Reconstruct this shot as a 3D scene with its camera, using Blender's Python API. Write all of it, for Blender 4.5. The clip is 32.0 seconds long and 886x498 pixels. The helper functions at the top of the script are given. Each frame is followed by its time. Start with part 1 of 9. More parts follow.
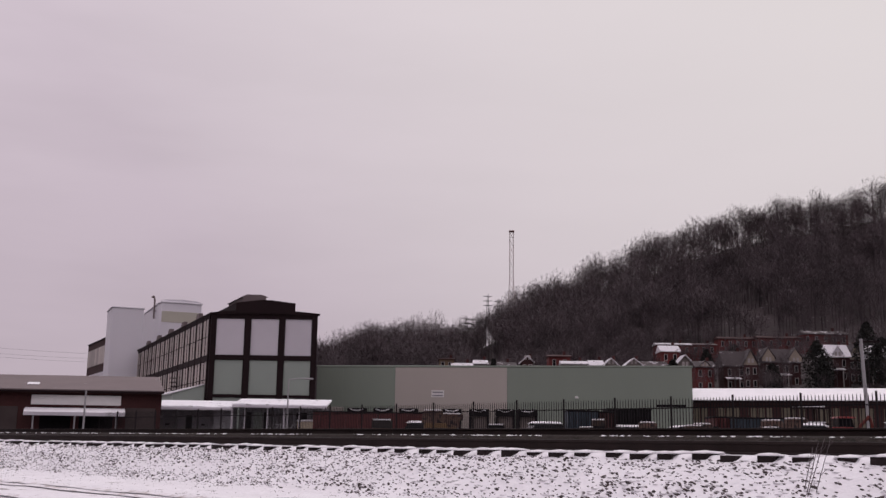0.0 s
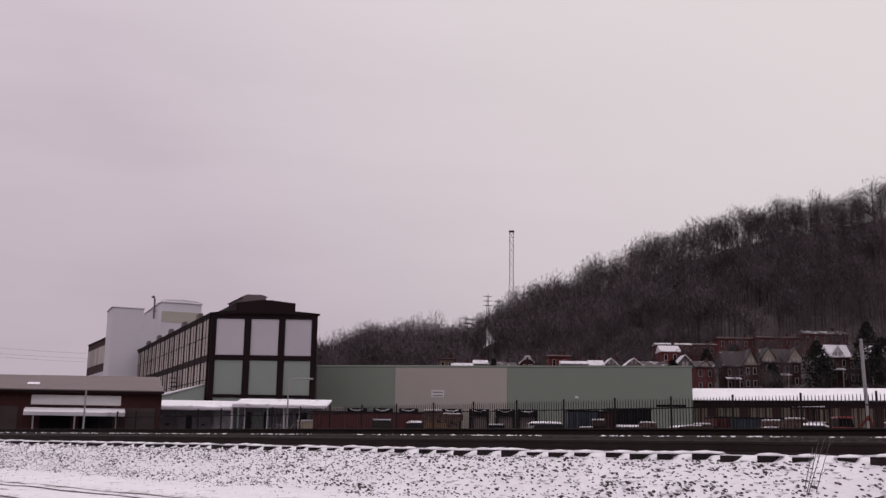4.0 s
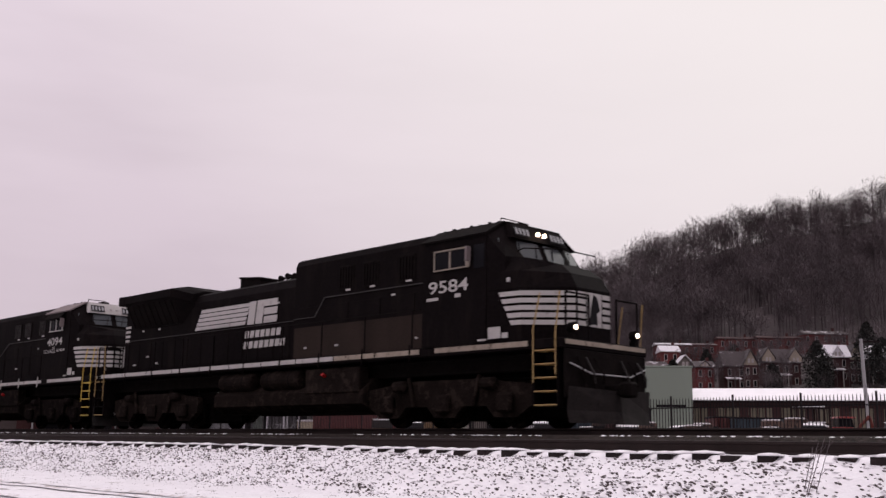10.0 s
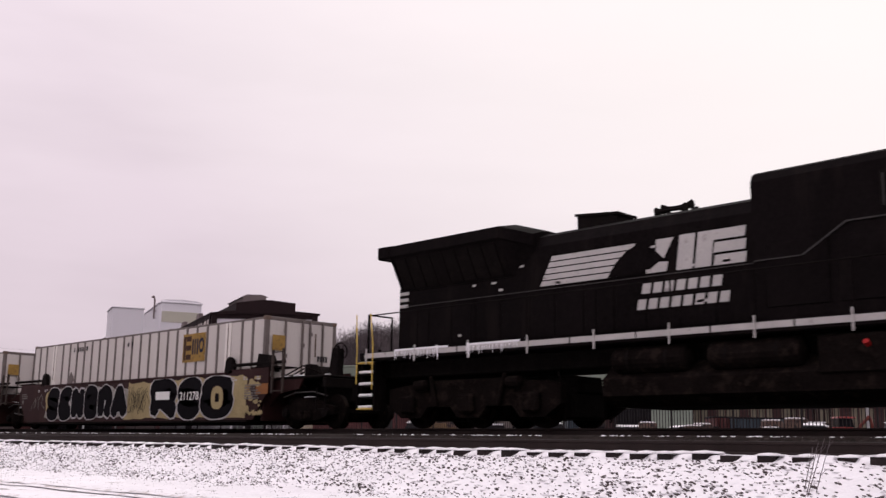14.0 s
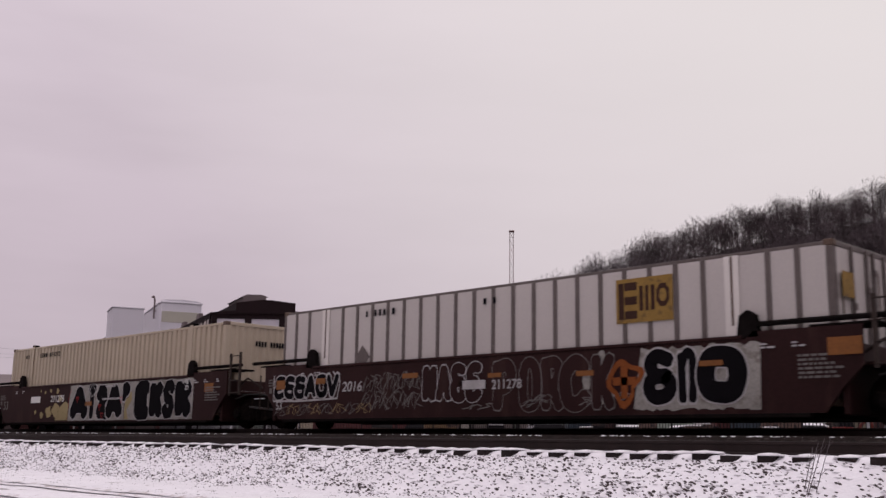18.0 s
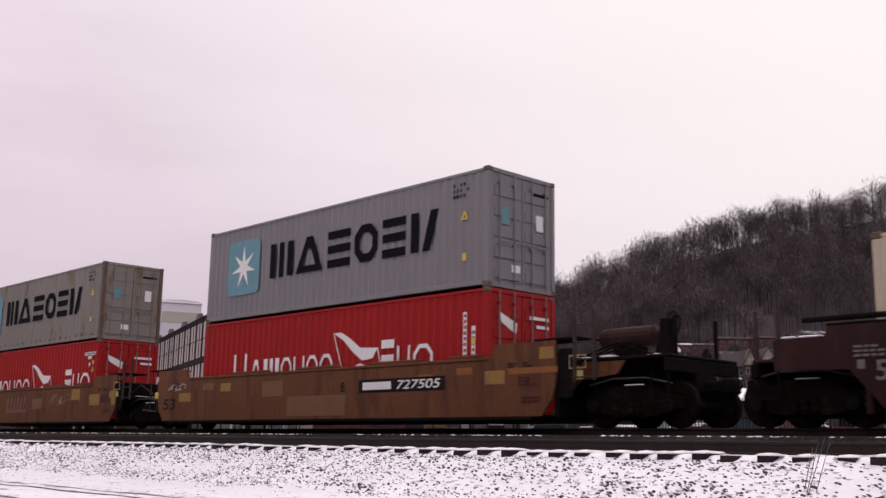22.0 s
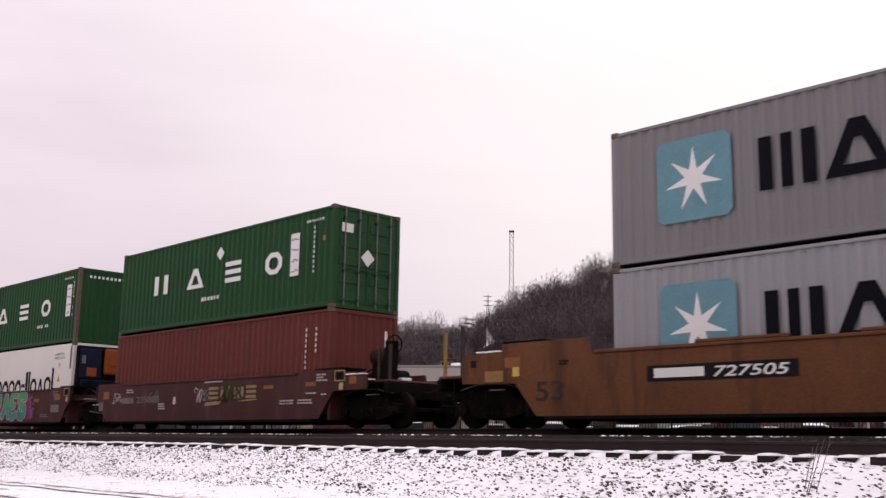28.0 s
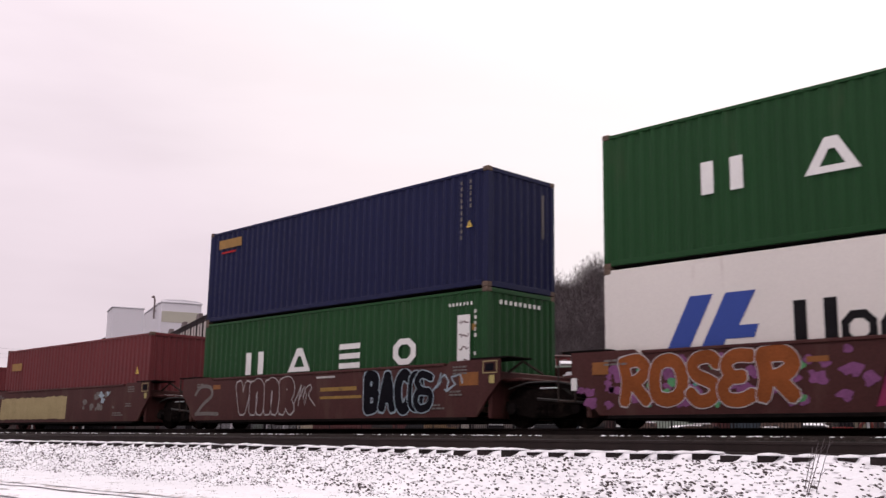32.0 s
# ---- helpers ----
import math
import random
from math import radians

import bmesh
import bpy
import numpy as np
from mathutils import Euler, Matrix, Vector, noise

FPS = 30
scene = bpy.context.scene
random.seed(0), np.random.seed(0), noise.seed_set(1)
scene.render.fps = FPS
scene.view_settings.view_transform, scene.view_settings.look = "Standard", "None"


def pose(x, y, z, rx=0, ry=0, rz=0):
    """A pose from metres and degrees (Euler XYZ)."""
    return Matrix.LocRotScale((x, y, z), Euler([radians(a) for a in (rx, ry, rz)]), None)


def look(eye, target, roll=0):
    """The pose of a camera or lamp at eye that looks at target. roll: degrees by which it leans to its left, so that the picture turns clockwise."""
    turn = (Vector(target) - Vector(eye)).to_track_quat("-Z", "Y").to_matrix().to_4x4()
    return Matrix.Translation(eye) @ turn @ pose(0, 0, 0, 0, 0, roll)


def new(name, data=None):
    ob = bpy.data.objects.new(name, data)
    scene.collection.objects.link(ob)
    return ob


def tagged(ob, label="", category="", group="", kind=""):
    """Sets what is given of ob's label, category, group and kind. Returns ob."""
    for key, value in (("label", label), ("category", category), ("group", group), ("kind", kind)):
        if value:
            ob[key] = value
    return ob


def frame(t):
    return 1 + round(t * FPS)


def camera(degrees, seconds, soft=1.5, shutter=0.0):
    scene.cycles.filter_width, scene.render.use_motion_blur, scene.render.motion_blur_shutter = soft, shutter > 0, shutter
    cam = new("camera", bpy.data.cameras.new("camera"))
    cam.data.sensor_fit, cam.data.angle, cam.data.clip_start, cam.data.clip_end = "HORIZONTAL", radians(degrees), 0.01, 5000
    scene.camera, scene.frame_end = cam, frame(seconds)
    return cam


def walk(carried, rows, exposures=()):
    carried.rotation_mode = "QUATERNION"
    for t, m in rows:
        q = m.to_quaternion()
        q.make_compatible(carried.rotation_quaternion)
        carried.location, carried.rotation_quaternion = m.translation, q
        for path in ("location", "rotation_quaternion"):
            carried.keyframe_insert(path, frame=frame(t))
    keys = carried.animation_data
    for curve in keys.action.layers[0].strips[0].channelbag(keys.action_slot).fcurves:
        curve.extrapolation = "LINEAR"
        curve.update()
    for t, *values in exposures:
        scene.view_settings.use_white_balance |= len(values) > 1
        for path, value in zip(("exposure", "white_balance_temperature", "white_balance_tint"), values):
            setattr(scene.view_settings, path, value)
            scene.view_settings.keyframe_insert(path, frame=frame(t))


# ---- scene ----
EYE = (0.0, 0.0, 1.15)
VIEW = pose(0, 0, 0, 0, 0, 45.92)     # x to the right of the view, y away from the eye
cam = camera(46.74, 32.0, soft=1.45, shutter=0.18)
AIM = look(EYE, (-70.559, 68.319, 1.15 + 18.811), 0.896)
walk(cam, [(0, AIM), (32, AIM)], [
    (0, -0.09, 6450, 11), (8, -0.09, 6450, 11), (9, -0.06, 6450, 11), (10, 0.22, 6500, 10), (11, 0.45, 6500, 9), (13, 0.43, 6500, 9), (14, 0.42, 6540, 8.5), (15, 0.17, 6500, 10), (16, 0.05, 6480, 10.5), (19, -0.02, 6480, 10.5),
    (20.5, -0.05, 6480, 11), (21, -0.04, 6480, 11), (22, 0.36, 6500, 10), (23, 0.58, 6520, 9), (24, 0.48, 6525, 9), (25, 0.58, 6540, 8), (26, 0.5, 6540, 8.5), (28.5, 0.54, 6560, 7.5), (29, 0.6, 6570, 7), (30, 0.65, 6570, 7), (31, 0.53, 6570, 7), (32, 0.57, 6570, 7)])

RAIL = 1.55          # top of the rails under the train
MID = 18.30          # centre line of that track
NEAR_MID, NEAR_RAIL = 13.80, 1.27
LOT = 0.85           # level of the works yard behind the railway
# metres that the train has gone, second by second, counted from 24 s
RUN = [(0, -214.4), (1, -206.0), (2, -197.45), (3, -188.9), (4, -180.27), (5, -171.62), (6, -162.93), (7, -154.23), (8, -145.29), (9, -136.08), (10, -126.73),
       (11, -117.74), (12, -108.77), (13, -99.78), (14, -90.57), (15, -81.38), (16, -72.34), (17, -63.29), (18, -54.22), (19, -45.33), (20, -36.4), (21, -27.31),
       (22, -18.18), (23, -9.04), (24, 0.0), (25, 9.2), (26, 18.43), (27, 27.52), (28, 36.6), (29, 45.84), (30, 55.12), (31, 64.39), (32, 73.71)]

# ---- light ----
world = bpy.data.worlds.new("overcast_sky")
scene.world = world
world.use_nodes = True
wn, wl = world.node_tree.nodes, world.node_tree.links
bgn = wn["Background"]
tc = wn.new("ShaderNodeTexCoord")
sep = wn.new("ShaderNodeSeparateXYZ")
wl.new(tc.outputs["Generated"], sep.inputs[0])
zr = wn.new("ShaderNodeValToRGB")
zr.color_ramp.elements[0].position, zr.color_ramp.elements[0].color = 0.0, (0.50, 0.42, 0.47, 1)
zr.color_ramp.elements[1].position, zr.color_ramp.elements[1].color = 1.0, (1.40, 1.26, 1.36, 1)
e = zr.color_ramp.elements.new(0.14)
e.color = (0.555, 0.468, 0.527, 1)
e = zr.color_ramp.elements.new(0.42)
e.color = (0.69, 0.595, 0.66, 1)
wl.new(sep.outputs[2], zr.inputs[0])
# the thin side of the cloud, towards the hill
dotn = wn.new("ShaderNodeVectorMath")
dotn.operation = "DOT_PRODUCT"
dotn.inputs[1].default_value = (-0.12, 0.78, 0.61)
wl.new(tc.outputs["Generated"], dotn.inputs[0])
thin = wn.new("ShaderNodeMapRange")
thin.inputs[1].default_value, thin.inputs[2].default_value = 0.60, 1.0
wl.new(dotn.outputs["Value"], thin.inputs[0])
mapn = wn.new("ShaderNodeMapping")
mapn.inputs["Scale"].default_value = (2.2, 2.2, 9.0)
wl.new(tc.outputs["Generated"], mapn.inputs[0])
cn = wn.new("ShaderNodeTexNoise")
cn.inputs["Scale"].default_value, cn.inputs["Detail"].default_value, cn.inputs["Roughness"].default_value = 1.6, 4, 0.5
wl.new(mapn.outputs[0], cn.inputs["Vector"])
cr = wn.new("ShaderNodeMapRange")
cr.inputs[1].default_value, cr.inputs[2].default_value, cr.inputs[3].default_value, cr.inputs[4].default_value = 0.32, 0.62, 0.95, 1.03
wl.new(cn.outputs["Fac"], cr.inputs[0])
mul = wn.new("ShaderNodeMix")
mul.data_type, mul.blend_type = "RGBA", "MULTIPLY"
mul.inputs[0].default_value = 1
wl.new(zr.outputs[0], mul.inputs[6])
wl.new(cr.outputs[0], mul.inputs[7])
lit = wn.new("ShaderNodeMix")
lit.data_type, lit.blend_type = "RGBA", "MIX"
lit.inputs[7].default_value = (0.80, 0.745, 0.735, 1)
wl.new(thin.outputs[0], lit.inputs[0])
wl.new(mul.outputs[2], lit.inputs[6])
wl.new(lit.outputs[2], bgn.inputs[0])
bgn.inputs[1].default_value = 1.0
sun = new("sun", bpy.data.lights.new("sun", "SUN"))
sun.data.energy, sun.data.angle, sun.data.color = 0.5, radians(30), (1.0, 0.96, 0.93)
sun.matrix_world = look((0, 0, 80), (12, -78, 19))


# ---- materials ----
def mat(name, base, rough=0.6, metal=0.0, var=0.25, size=1.5, bump=0.0, fine=25.0, other=None, amount=0.5, streak=False, spread=0.0, spec=0.35):
    """Base colour with coarse and fine variation; other: a second colour (rust, dirt, snow) in patches that cover about amount."""
    m = bpy.data.materials.new(name)
    m.use_nodes = True
    n, l = m.node_tree.nodes, m.node_tree.links
    b = n["Principled BSDF"]
    b.inputs["Roughness"].default_value, b.inputs["Metallic"].default_value = rough, metal
    b.inputs["Specular IOR Level"].default_value = spec
    t = n.new("ShaderNodeTexCoord")
    src = t.outputs["Object"]
    if streak:
        mp = n.new("ShaderNodeMapping")
        mp.inputs["Scale"].default_value = (1, 1, 0.22)
        l.new(src, mp.inputs[0])
        src = mp.outputs[0]
    a = n.new("ShaderNodeTexNoise")
    a.inputs["Scale"].default_value, a.inputs["Detail"].default_value = size, 5
    f = n.new("ShaderNodeTexNoise")
    f.inputs["Scale"].default_value, f.inputs["Detail"].default_value = fine, 4
    l.new(src, a.inputs["Vector"])
    l.new(t.outputs["Object"], f.inputs["Vector"])
    add = n.new("ShaderNodeMath")
    add.operation = "ADD"
    l.new(a.outputs["Fac"], add.inputs[0])
    l.new(f.outputs["Fac"], add.inputs[1])
    r = n.new("ShaderNodeMapRange")
    r.inputs[1].default_value, r.inputs[2].default_value = 0.65, 1.35
    r.inputs[3].default_value, r.inputs[4].default_value = 1 - var, 1 + var
    l.new(add.outputs[0], r.inputs[0])
    mx = n.new("ShaderNodeMix")
    mx.data_type, mx.blend_type = "RGBA", "MULTIPLY"
    mx.inputs[0].default_value, mx.inputs[6].default_value = 1, (*base, 1)
    l.new(r.outputs[0], mx.inputs[7])
    col = mx.outputs[2]
    if spread:
        oi = n.new("ShaderNodeObjectInfo")
        hs = n.new("ShaderNodeMapRange")
        hs.inputs[3].default_value, hs.inputs[4].default_value = 1 - spread, 1 + spread
        l.new(oi.outputs["Random"], hs.inputs[0])
        m3 = n.new("ShaderNodeMix")
        m3.data_type, m3.blend_type = "RGBA", "MULTIPLY"
        m3.inputs[0].default_value = 1
        l.new(col, m3.inputs[6])
        l.new(hs.outputs[0], m3.inputs[7])
        col = m3.outputs[2]
    if other:
        g = n.new("ShaderNodeTexNoise")
        g.inputs["Scale"].default_value, g.inputs["Detail"].default_value, g.inputs["Roughness"].default_value = size * 1.7 + 0.3, 8, 0.65
        l.new(src, g.inputs["Vector"])
        gr = n.new("ShaderNodeMapRange")
        c = 0.72 - 0.44 * amount
        gr.inputs[1].default_value, gr.inputs[2].default_value = c - 0.04, c + 0.05
        l.new(g.outputs["Fac"], gr.inputs[0])
        m2 = n.new("ShaderNodeMix")
        m2.data_type = "RGBA"
        m2.inputs[7].default_value = (*other, 1)
        l.new(gr.outputs[0], m2.inputs[0])
        l.new(col, m2.inputs[6])
        col = m2.outputs[2]
    l.new(col, b.inputs["Base Color"])
    if bump:
        bp = n.new("ShaderNodeBump")
        bp.inputs["Strength"].default_value, bp.inputs["Distance"].default_value = 0.7, bump
        l.new(f.outputs["Fac"], bp.inputs["Height"])
        l.new(bp.outputs[0], b.inputs["Normal"])
    return m


def glow(name, colour, strength):
    m = bpy.data.materials.new(name)
    m.use_nodes = True
    b = m.node_tree.nodes["Principled BSDF"]
    b.inputs["Emission Color"].default_value, b.inputs["Emission Strength"].default_value = (*colour, 1), strength
    return m


SNOW = mat("snow", (0.80, 0.785, 0.81), 0.75, var=0.07, size=0.9, bump=0.03, fine=6)
SNOWY_GRAVEL = mat("snow_over_gravel", (0.77, 0.755, 0.78), 0.8, var=0.08, size=1.2, bump=0.04, fine=9, other=(0.13, 0.11, 0.105), amount=0.16)
TRACK_SNOW = mat("trodden_snow", (0.76, 0.74, 0.77), 0.8, var=0.1, size=2, bump=0.03, fine=9, other=(0.50, 0.46, 0.46), amount=0.4)
BALLAST = mat("dark_ballast", (0.021, 0.016, 0.014), 0.95, var=0.7, size=5, bump=0.05, fine=16, other=(0.070, 0.060, 0.055), amount=0.2, spec=0.1)
STONE = mat("ballast_stone", (0.060, 0.047, 0.047), 0.9, var=0.5, size=9, bump=0.01, fine=40, spread=0.45)
TIE = mat("old_timber_tie", (0.018, 0.012, 0.012), 0.9, var=0.4, size=6, bump=0.01, fine=30, spread=0.3)
RAIL_RUST = mat("rusty_rail", (0.017, 0.0095, 0.0085), 0.85, 0.0, var=0.3, size=4, bump=0.004, fine=60)
RAIL_BRIGHT = mat("worn_rail_head", (0.05, 0.045, 0.045), 0.5, 0.6, var=0.2, size=4)
YARD = mat("yard_asphalt", (0.055, 0.05, 0.052), 0.9, var=0.3, size=0.3, bump=0.01, other=(0.62, 0.61, 0.63), amount=0.34)
HILLSIDE = mat("wooded_hillside_floor", (0.050, 0.038, 0.039), 0.95, var=0.4, size=0.05, fine=0.5, other=(0.27, 0.25, 0.26), amount=0.19)
BARK = mat("winter_wood", (0.068, 0.053, 0.057), 0.95, var=0.5, size=0.11, fine=0.4)
BARK_MID = mat("grey_winter_wood", (0.090, 0.072, 0.077), 0.95, var=0.5, size=0.11, fine=0.4)
SHUTTER = mat("dull_brown_shutter", (0.062, 0.046, 0.044), 0.8, var=0.2, size=0.8)
WINDOW_TAN = mat("tanned_factory_glazing", (0.40, 0.35, 0.325), 0.5, var=0.2, size=0.7, spread=0.25)
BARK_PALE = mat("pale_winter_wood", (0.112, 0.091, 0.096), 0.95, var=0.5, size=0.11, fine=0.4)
EVERGREEN = mat("evergreen", (0.019, 0.019, 0.017), 0.95, var=0.4, size=0.4, fine=3)
BRICK = mat("dark_red_brick", (0.056, 0.020, 0.019), 0.9, var=0.25, size=0.5, fine=8, spread=0.2)
BRICK_RED = mat("weathered_red_brick", (0.118, 0.028, 0.027), 0.9, var=0.25, size=0.5, fine=8)
DUST = mat("brown_road_dust", (0.026, 0.0180, 0.0150), 0.9, var=0.35, size=1.4, streak=True, spec=0.1)
BRICK_DULL = mat("sooty_brick", (0.046, 0.020, 0.020), 0.9, var=0.25, size=0.4, fine=8)
FRAME_DARK = mat("dark_brown_steel_frame", (0.017, 0.009, 0.010), 0.8, var=0.25, size=0.6, spec=0.15)
PANEL_WHITE = mat("white_wall_panel", (0.60, 0.57, 0.61), 0.6, var=0.05, size=0.4, spread=0.04)
PANEL_GREEN = mat("grey_green_wall_panel", (0.30, 0.345, 0.305), 0.6, var=0.06, size=0.3, spread=0.05)
WALL_GREEN = mat("pale_green_cladding", (0.225, 0.262, 0.218), 0.6, var=0.06, size=0.2, streak=True)
WALL_CREAM = mat("cream_cladding", (0.42, 0.385, 0.345), 0.6, var=0.06, size=0.2, streak=True)
TANK_WHITE = mat("white_cladding", (0.66, 0.64, 0.68), 0.6, var=0.05, size=0.1, streak=True)
BEIGE_BAND = mat("beige_band", (0.45, 0.43, 0.36), 0.6, var=0.05)
ROOF_GREY = mat("weathered_roof", (0.165, 0.133, 0.133), 0.85, var=0.12, size=0.4, streak=True, other=(0.4, 0.38, 0.39), amount=0.08)
FENCE = mat("black_fence_paint", (0.020, 0.017, 0.018), 0.7, var=0.2, spec=0.12)
GALV = mat("galvanised_steel", (0.36, 0.35, 0.36), 0.5, 0.4, var=0.15, size=3)
TOWER_RED = mat("red_oxide_steel", (0.22, 0.13, 0.125), 0.7, var=0.2)
# grey base stands for the sky mirrored in the glass; gloss kept low
WINDSHIELD = mat("windshield_reflection_grey", (0.055, 0.060, 0.066), 0.3, var=0.2, spec=0.1)
GLASS_DARK = mat("dark_glass", (0.009, 0.009, 0.011), 0.08, var=0.1, spec=0.12)
BLACK = mat("black_enamel", (0.0058, 0.0044, 0.0046), 0.62, var=0.5, size=1.1, fine=14, other=(0.0100, 0.0076, 0.0072), amount=0.30, streak=True, spec=0.018)
BLACK_DULL = mat("grimy_black", (0.0082, 0.0066, 0.0064), 0.8, var=0.45, size=3, bump=0.004, fine=25, other=(0.012, 0.0092, 0.0085), amount=0.3, spec=0.02)
UNDER = mat("dusty_underframe", (0.0070, 0.0052, 0.0047), 0.85, var=0.55, size=2.5, fine=20, other=(0.0175, 0.0125, 0.0105), amount=0.33, spec=0.02)
UNDER_DUSTY = mat("brown_dusty_underframe", (0.0125, 0.0092, 0.0080), 0.85, var=0.55, size=2.0, fine=20, other=(0.028, 0.0205, 0.0175), amount=0.36, spec=0.02)
STEEL = mat("worn_steel", (0.032, 0.028, 0.027), 0.6, 0.2, var=0.4, size=5)
PAINT_WHITE = mat("white_paint", (0.44, 0.415, 0.405), 0.65, var=0.12, size=2.5, other=(0.26, 0.23, 0.22), amount=0.2)
YELLOW = mat("yellow_paint", (0.58, 0.40, 0.075), 0.55, var=0.15, size=6)
YELLOW_DULL = mat("weathered_yellow_rail", (0.34, 0.225, 0.09), 0.6, var=0.25, size=6)
C_GREY = mat("grey_container_paint", (0.178, 0.172, 0.178), 0.55, var=0.08, size=0.7, streak=True, other=(0.20, 0.17, 0.145), amount=0.10)
C_GREY_OLD = mat("weathered_grey_container_paint", (0.200, 0.184, 0.163), 0.6, var=0.16, size=0.7, streak=True, other=(0.15, 0.105, 0.072), amount=0.28, spec=0.2)
C_GREY_PALE = mat("pale_grey_container_paint", (0.265, 0.262, 0.275), 0.5, var=0.08, size=0.7, streak=True, other=(0.27, 0.25, 0.24), amount=0.1)
C_RED = mat("bright_red_container_paint", (0.285, 0.0095, 0.0100), 0.55, var=0.13, size=0.7, streak=True, other=(0.235, 0.014, 0.013), amount=0.2, spec=0.15)
C_OXIDE = mat("brown_red_container_paint", (0.106, 0.0225, 0.0160), 0.55, var=0.14, size=0.6, streak=True, other=(0.088, 0.022, 0.016), amount=0.3, spec=0.2)
C_CRIMSON = mat("dark_red_container_paint", (0.115, 0.014, 0.017), 0.55, var=0.12, size=0.6, streak=True)
C_GREEN = mat("deep_green_container_paint", (0.0092, 0.051, 0.0135), 0.5, var=0.14, size=0.7, streak=True, other=(0.018, 0.054, 0.018), amount=0.2, spec=0.2)
C_BLUE = mat("navy_container_paint", (0.0085, 0.0105, 0.043), 0.5, var=0.16, size=0.7, streak=True, spec=0.15)
C_REEFER = mat("white_reefer_panel", (0.68, 0.64, 0.60), 0.5, var=0.05, size=0.5, streak=True, other=(0.52, 0.46, 0.43), amount=0.1)
C_WHITE = mat("white_box_panel", (0.50, 0.462, 0.435), 0.55, var=0.06, size=0.8, streak=True, other=(0.42, 0.38, 0.36), amount=0.16)
C_BEIGE = mat("beige_container_paint", (0.43, 0.362, 0.272), 0.55, var=0.08, size=0.8, streak=True, other=(0.42, 0.33, 0.24), amount=0.14)
RIB = mat("brown_grey_rib", (0.115, 0.093, 0.086), 0.6, var=0.2, size=4)
RUST = mat("rusted_edge", (0.105, 0.07, 0.052), 0.8, var=0.4, size=6)
W_BROWN = mat("oxide_brown_car_paint", (0.026, 0.0092, 0.0090), 0.65, var=0.25, size=0.9, streak=True, other=(0.036, 0.0155, 0.0135), amount=0.3, spec=0.12)
W_OXIDE = mat("faded_oxide_car_paint", (0.059, 0.0200, 0.0185), 0.65, var=0.25, size=0.9, streak=True, other=(0.072, 0.032, 0.027), amount=0.3, spec=0.15)
W_TAN = mat("faded_orange_brown_car_paint", (0.124, 0.050, 0.0225), 0.65, var=0.25, size=0.6, streak=True, other=(0.085, 0.035, 0.0185), amount=0.4, spec=0.12)
TAN_PATCH = mat("yellow_reflector_patch", (0.25, 0.135, 0.032), 0.6, var=0.2, size=4)
ORANGE_PATCH = mat("orange_reflector_patch", (0.21, 0.075, 0.014), 0.6, var=0.2, size=4)
LIGHT_PATCH = mat("touched_up_paint", (0.15, 0.072, 0.030), 0.65, var=0.15, size=2)
PAINT_BLACK = mat("black_paint", (0.0105, 0.0095, 0.011), 0.65, spec=0.08, var=0.3, size=3)
INK = mat("dark_lettering", (0.0072, 0.0070, 0.0100), 0.75, var=0.25, size=5, spec=0.03)
SKY_BLUE = mat("light_blue_panel", (0.125, 0.255, 0.30), 0.6, var=0.14, size=3, other=(0.19, 0.26, 0.28), amount=0.25, spec=0.15)
PURE_WHITE = mat("white_vinyl", (0.70, 0.69, 0.67), 0.5, var=0.05, size=3)
DEEP_BLUE = mat("blue_vinyl", (0.022, 0.055, 0.27), 0.5, var=0.06, size=3)
STEEL_PALE = mat("dulled_zinc", (0.16, 0.145, 0.14), 0.55, 0.3, var=0.2, size=3)
RUST_DARK = mat("dark_rusted_steel", (0.030, 0.019, 0.015), 0.8, var=0.4, size=6)
TAN_PALE = mat("pale_yellow_tag", (0.40, 0.33, 0.12), 0.6, var=0.15, size=5)
MARK_RED = mat("dark_red_mark", (0.055, 0.009, 0.007), 0.6, var=0.25, size=4)
GOLD_PALE = mat("faded_gold_mark", (0.26, 0.175, 0.085), 0.6, var=0.25, size=3)
SPRAY_DARKGREEN = mat("dark_green_spray_paint", (0.030, 0.045, 0.020), 0.7, spec=0.08, var=0.3, size=2)
GOLD = mat("ochre_vinyl", (0.27, 0.165, 0.045), 0.7, var=0.2, size=3, other=(0.16, 0.10, 0.04), amount=0.3, spec=0.15)
SPRAY_WHITE = mat("white_spray_paint", (0.42, 0.40, 0.40), 0.7, spec=0.08, var=0.25, size=2)
SPRAY_BLACK = mat("black_spray_paint", (0.0062, 0.0055, 0.0068), 0.7, spec=0.03, var=0.3, size=2)
SPRAY_CREAM = mat("cream_spray_paint", (0.33, 0.265, 0.14), 0.7, spec=0.08, var=0.2, size=2)
SPRAY_ORANGE = mat("orange_spray_paint", (0.22, 0.066, 0.020), 0.7, spec=0.08, var=0.3, size=1.5)
SPRAY_GREEN = mat("green_spray_paint", (0.095, 0.28, 0.115), 0.7, spec=0.08, var=0.3, size=1.2, other=(0.06, 0.26, 0.24), amount=0.4)
SPRAY_PURPLE = mat("purple_spray_paint", (0.19, 0.07, 0.17), 0.7, spec=0.08, var=0.35, size=2)
SPRAY_PINK = mat("pink_spray_paint", (0.22, 0.030, 0.085), 0.7, spec=0.08, var=0.3, size=2)
SPRAY_BLUE = mat("pale_blue_spray_paint", (0.30, 0.37, 0.42), 0.7, spec=0.08, var=0.25, size=2)
SPRAY_GREY = mat("thin_grey_spray_paint", (0.155, 0.14, 0.132), 0.7, spec=0.08, var=0.3, size=2)
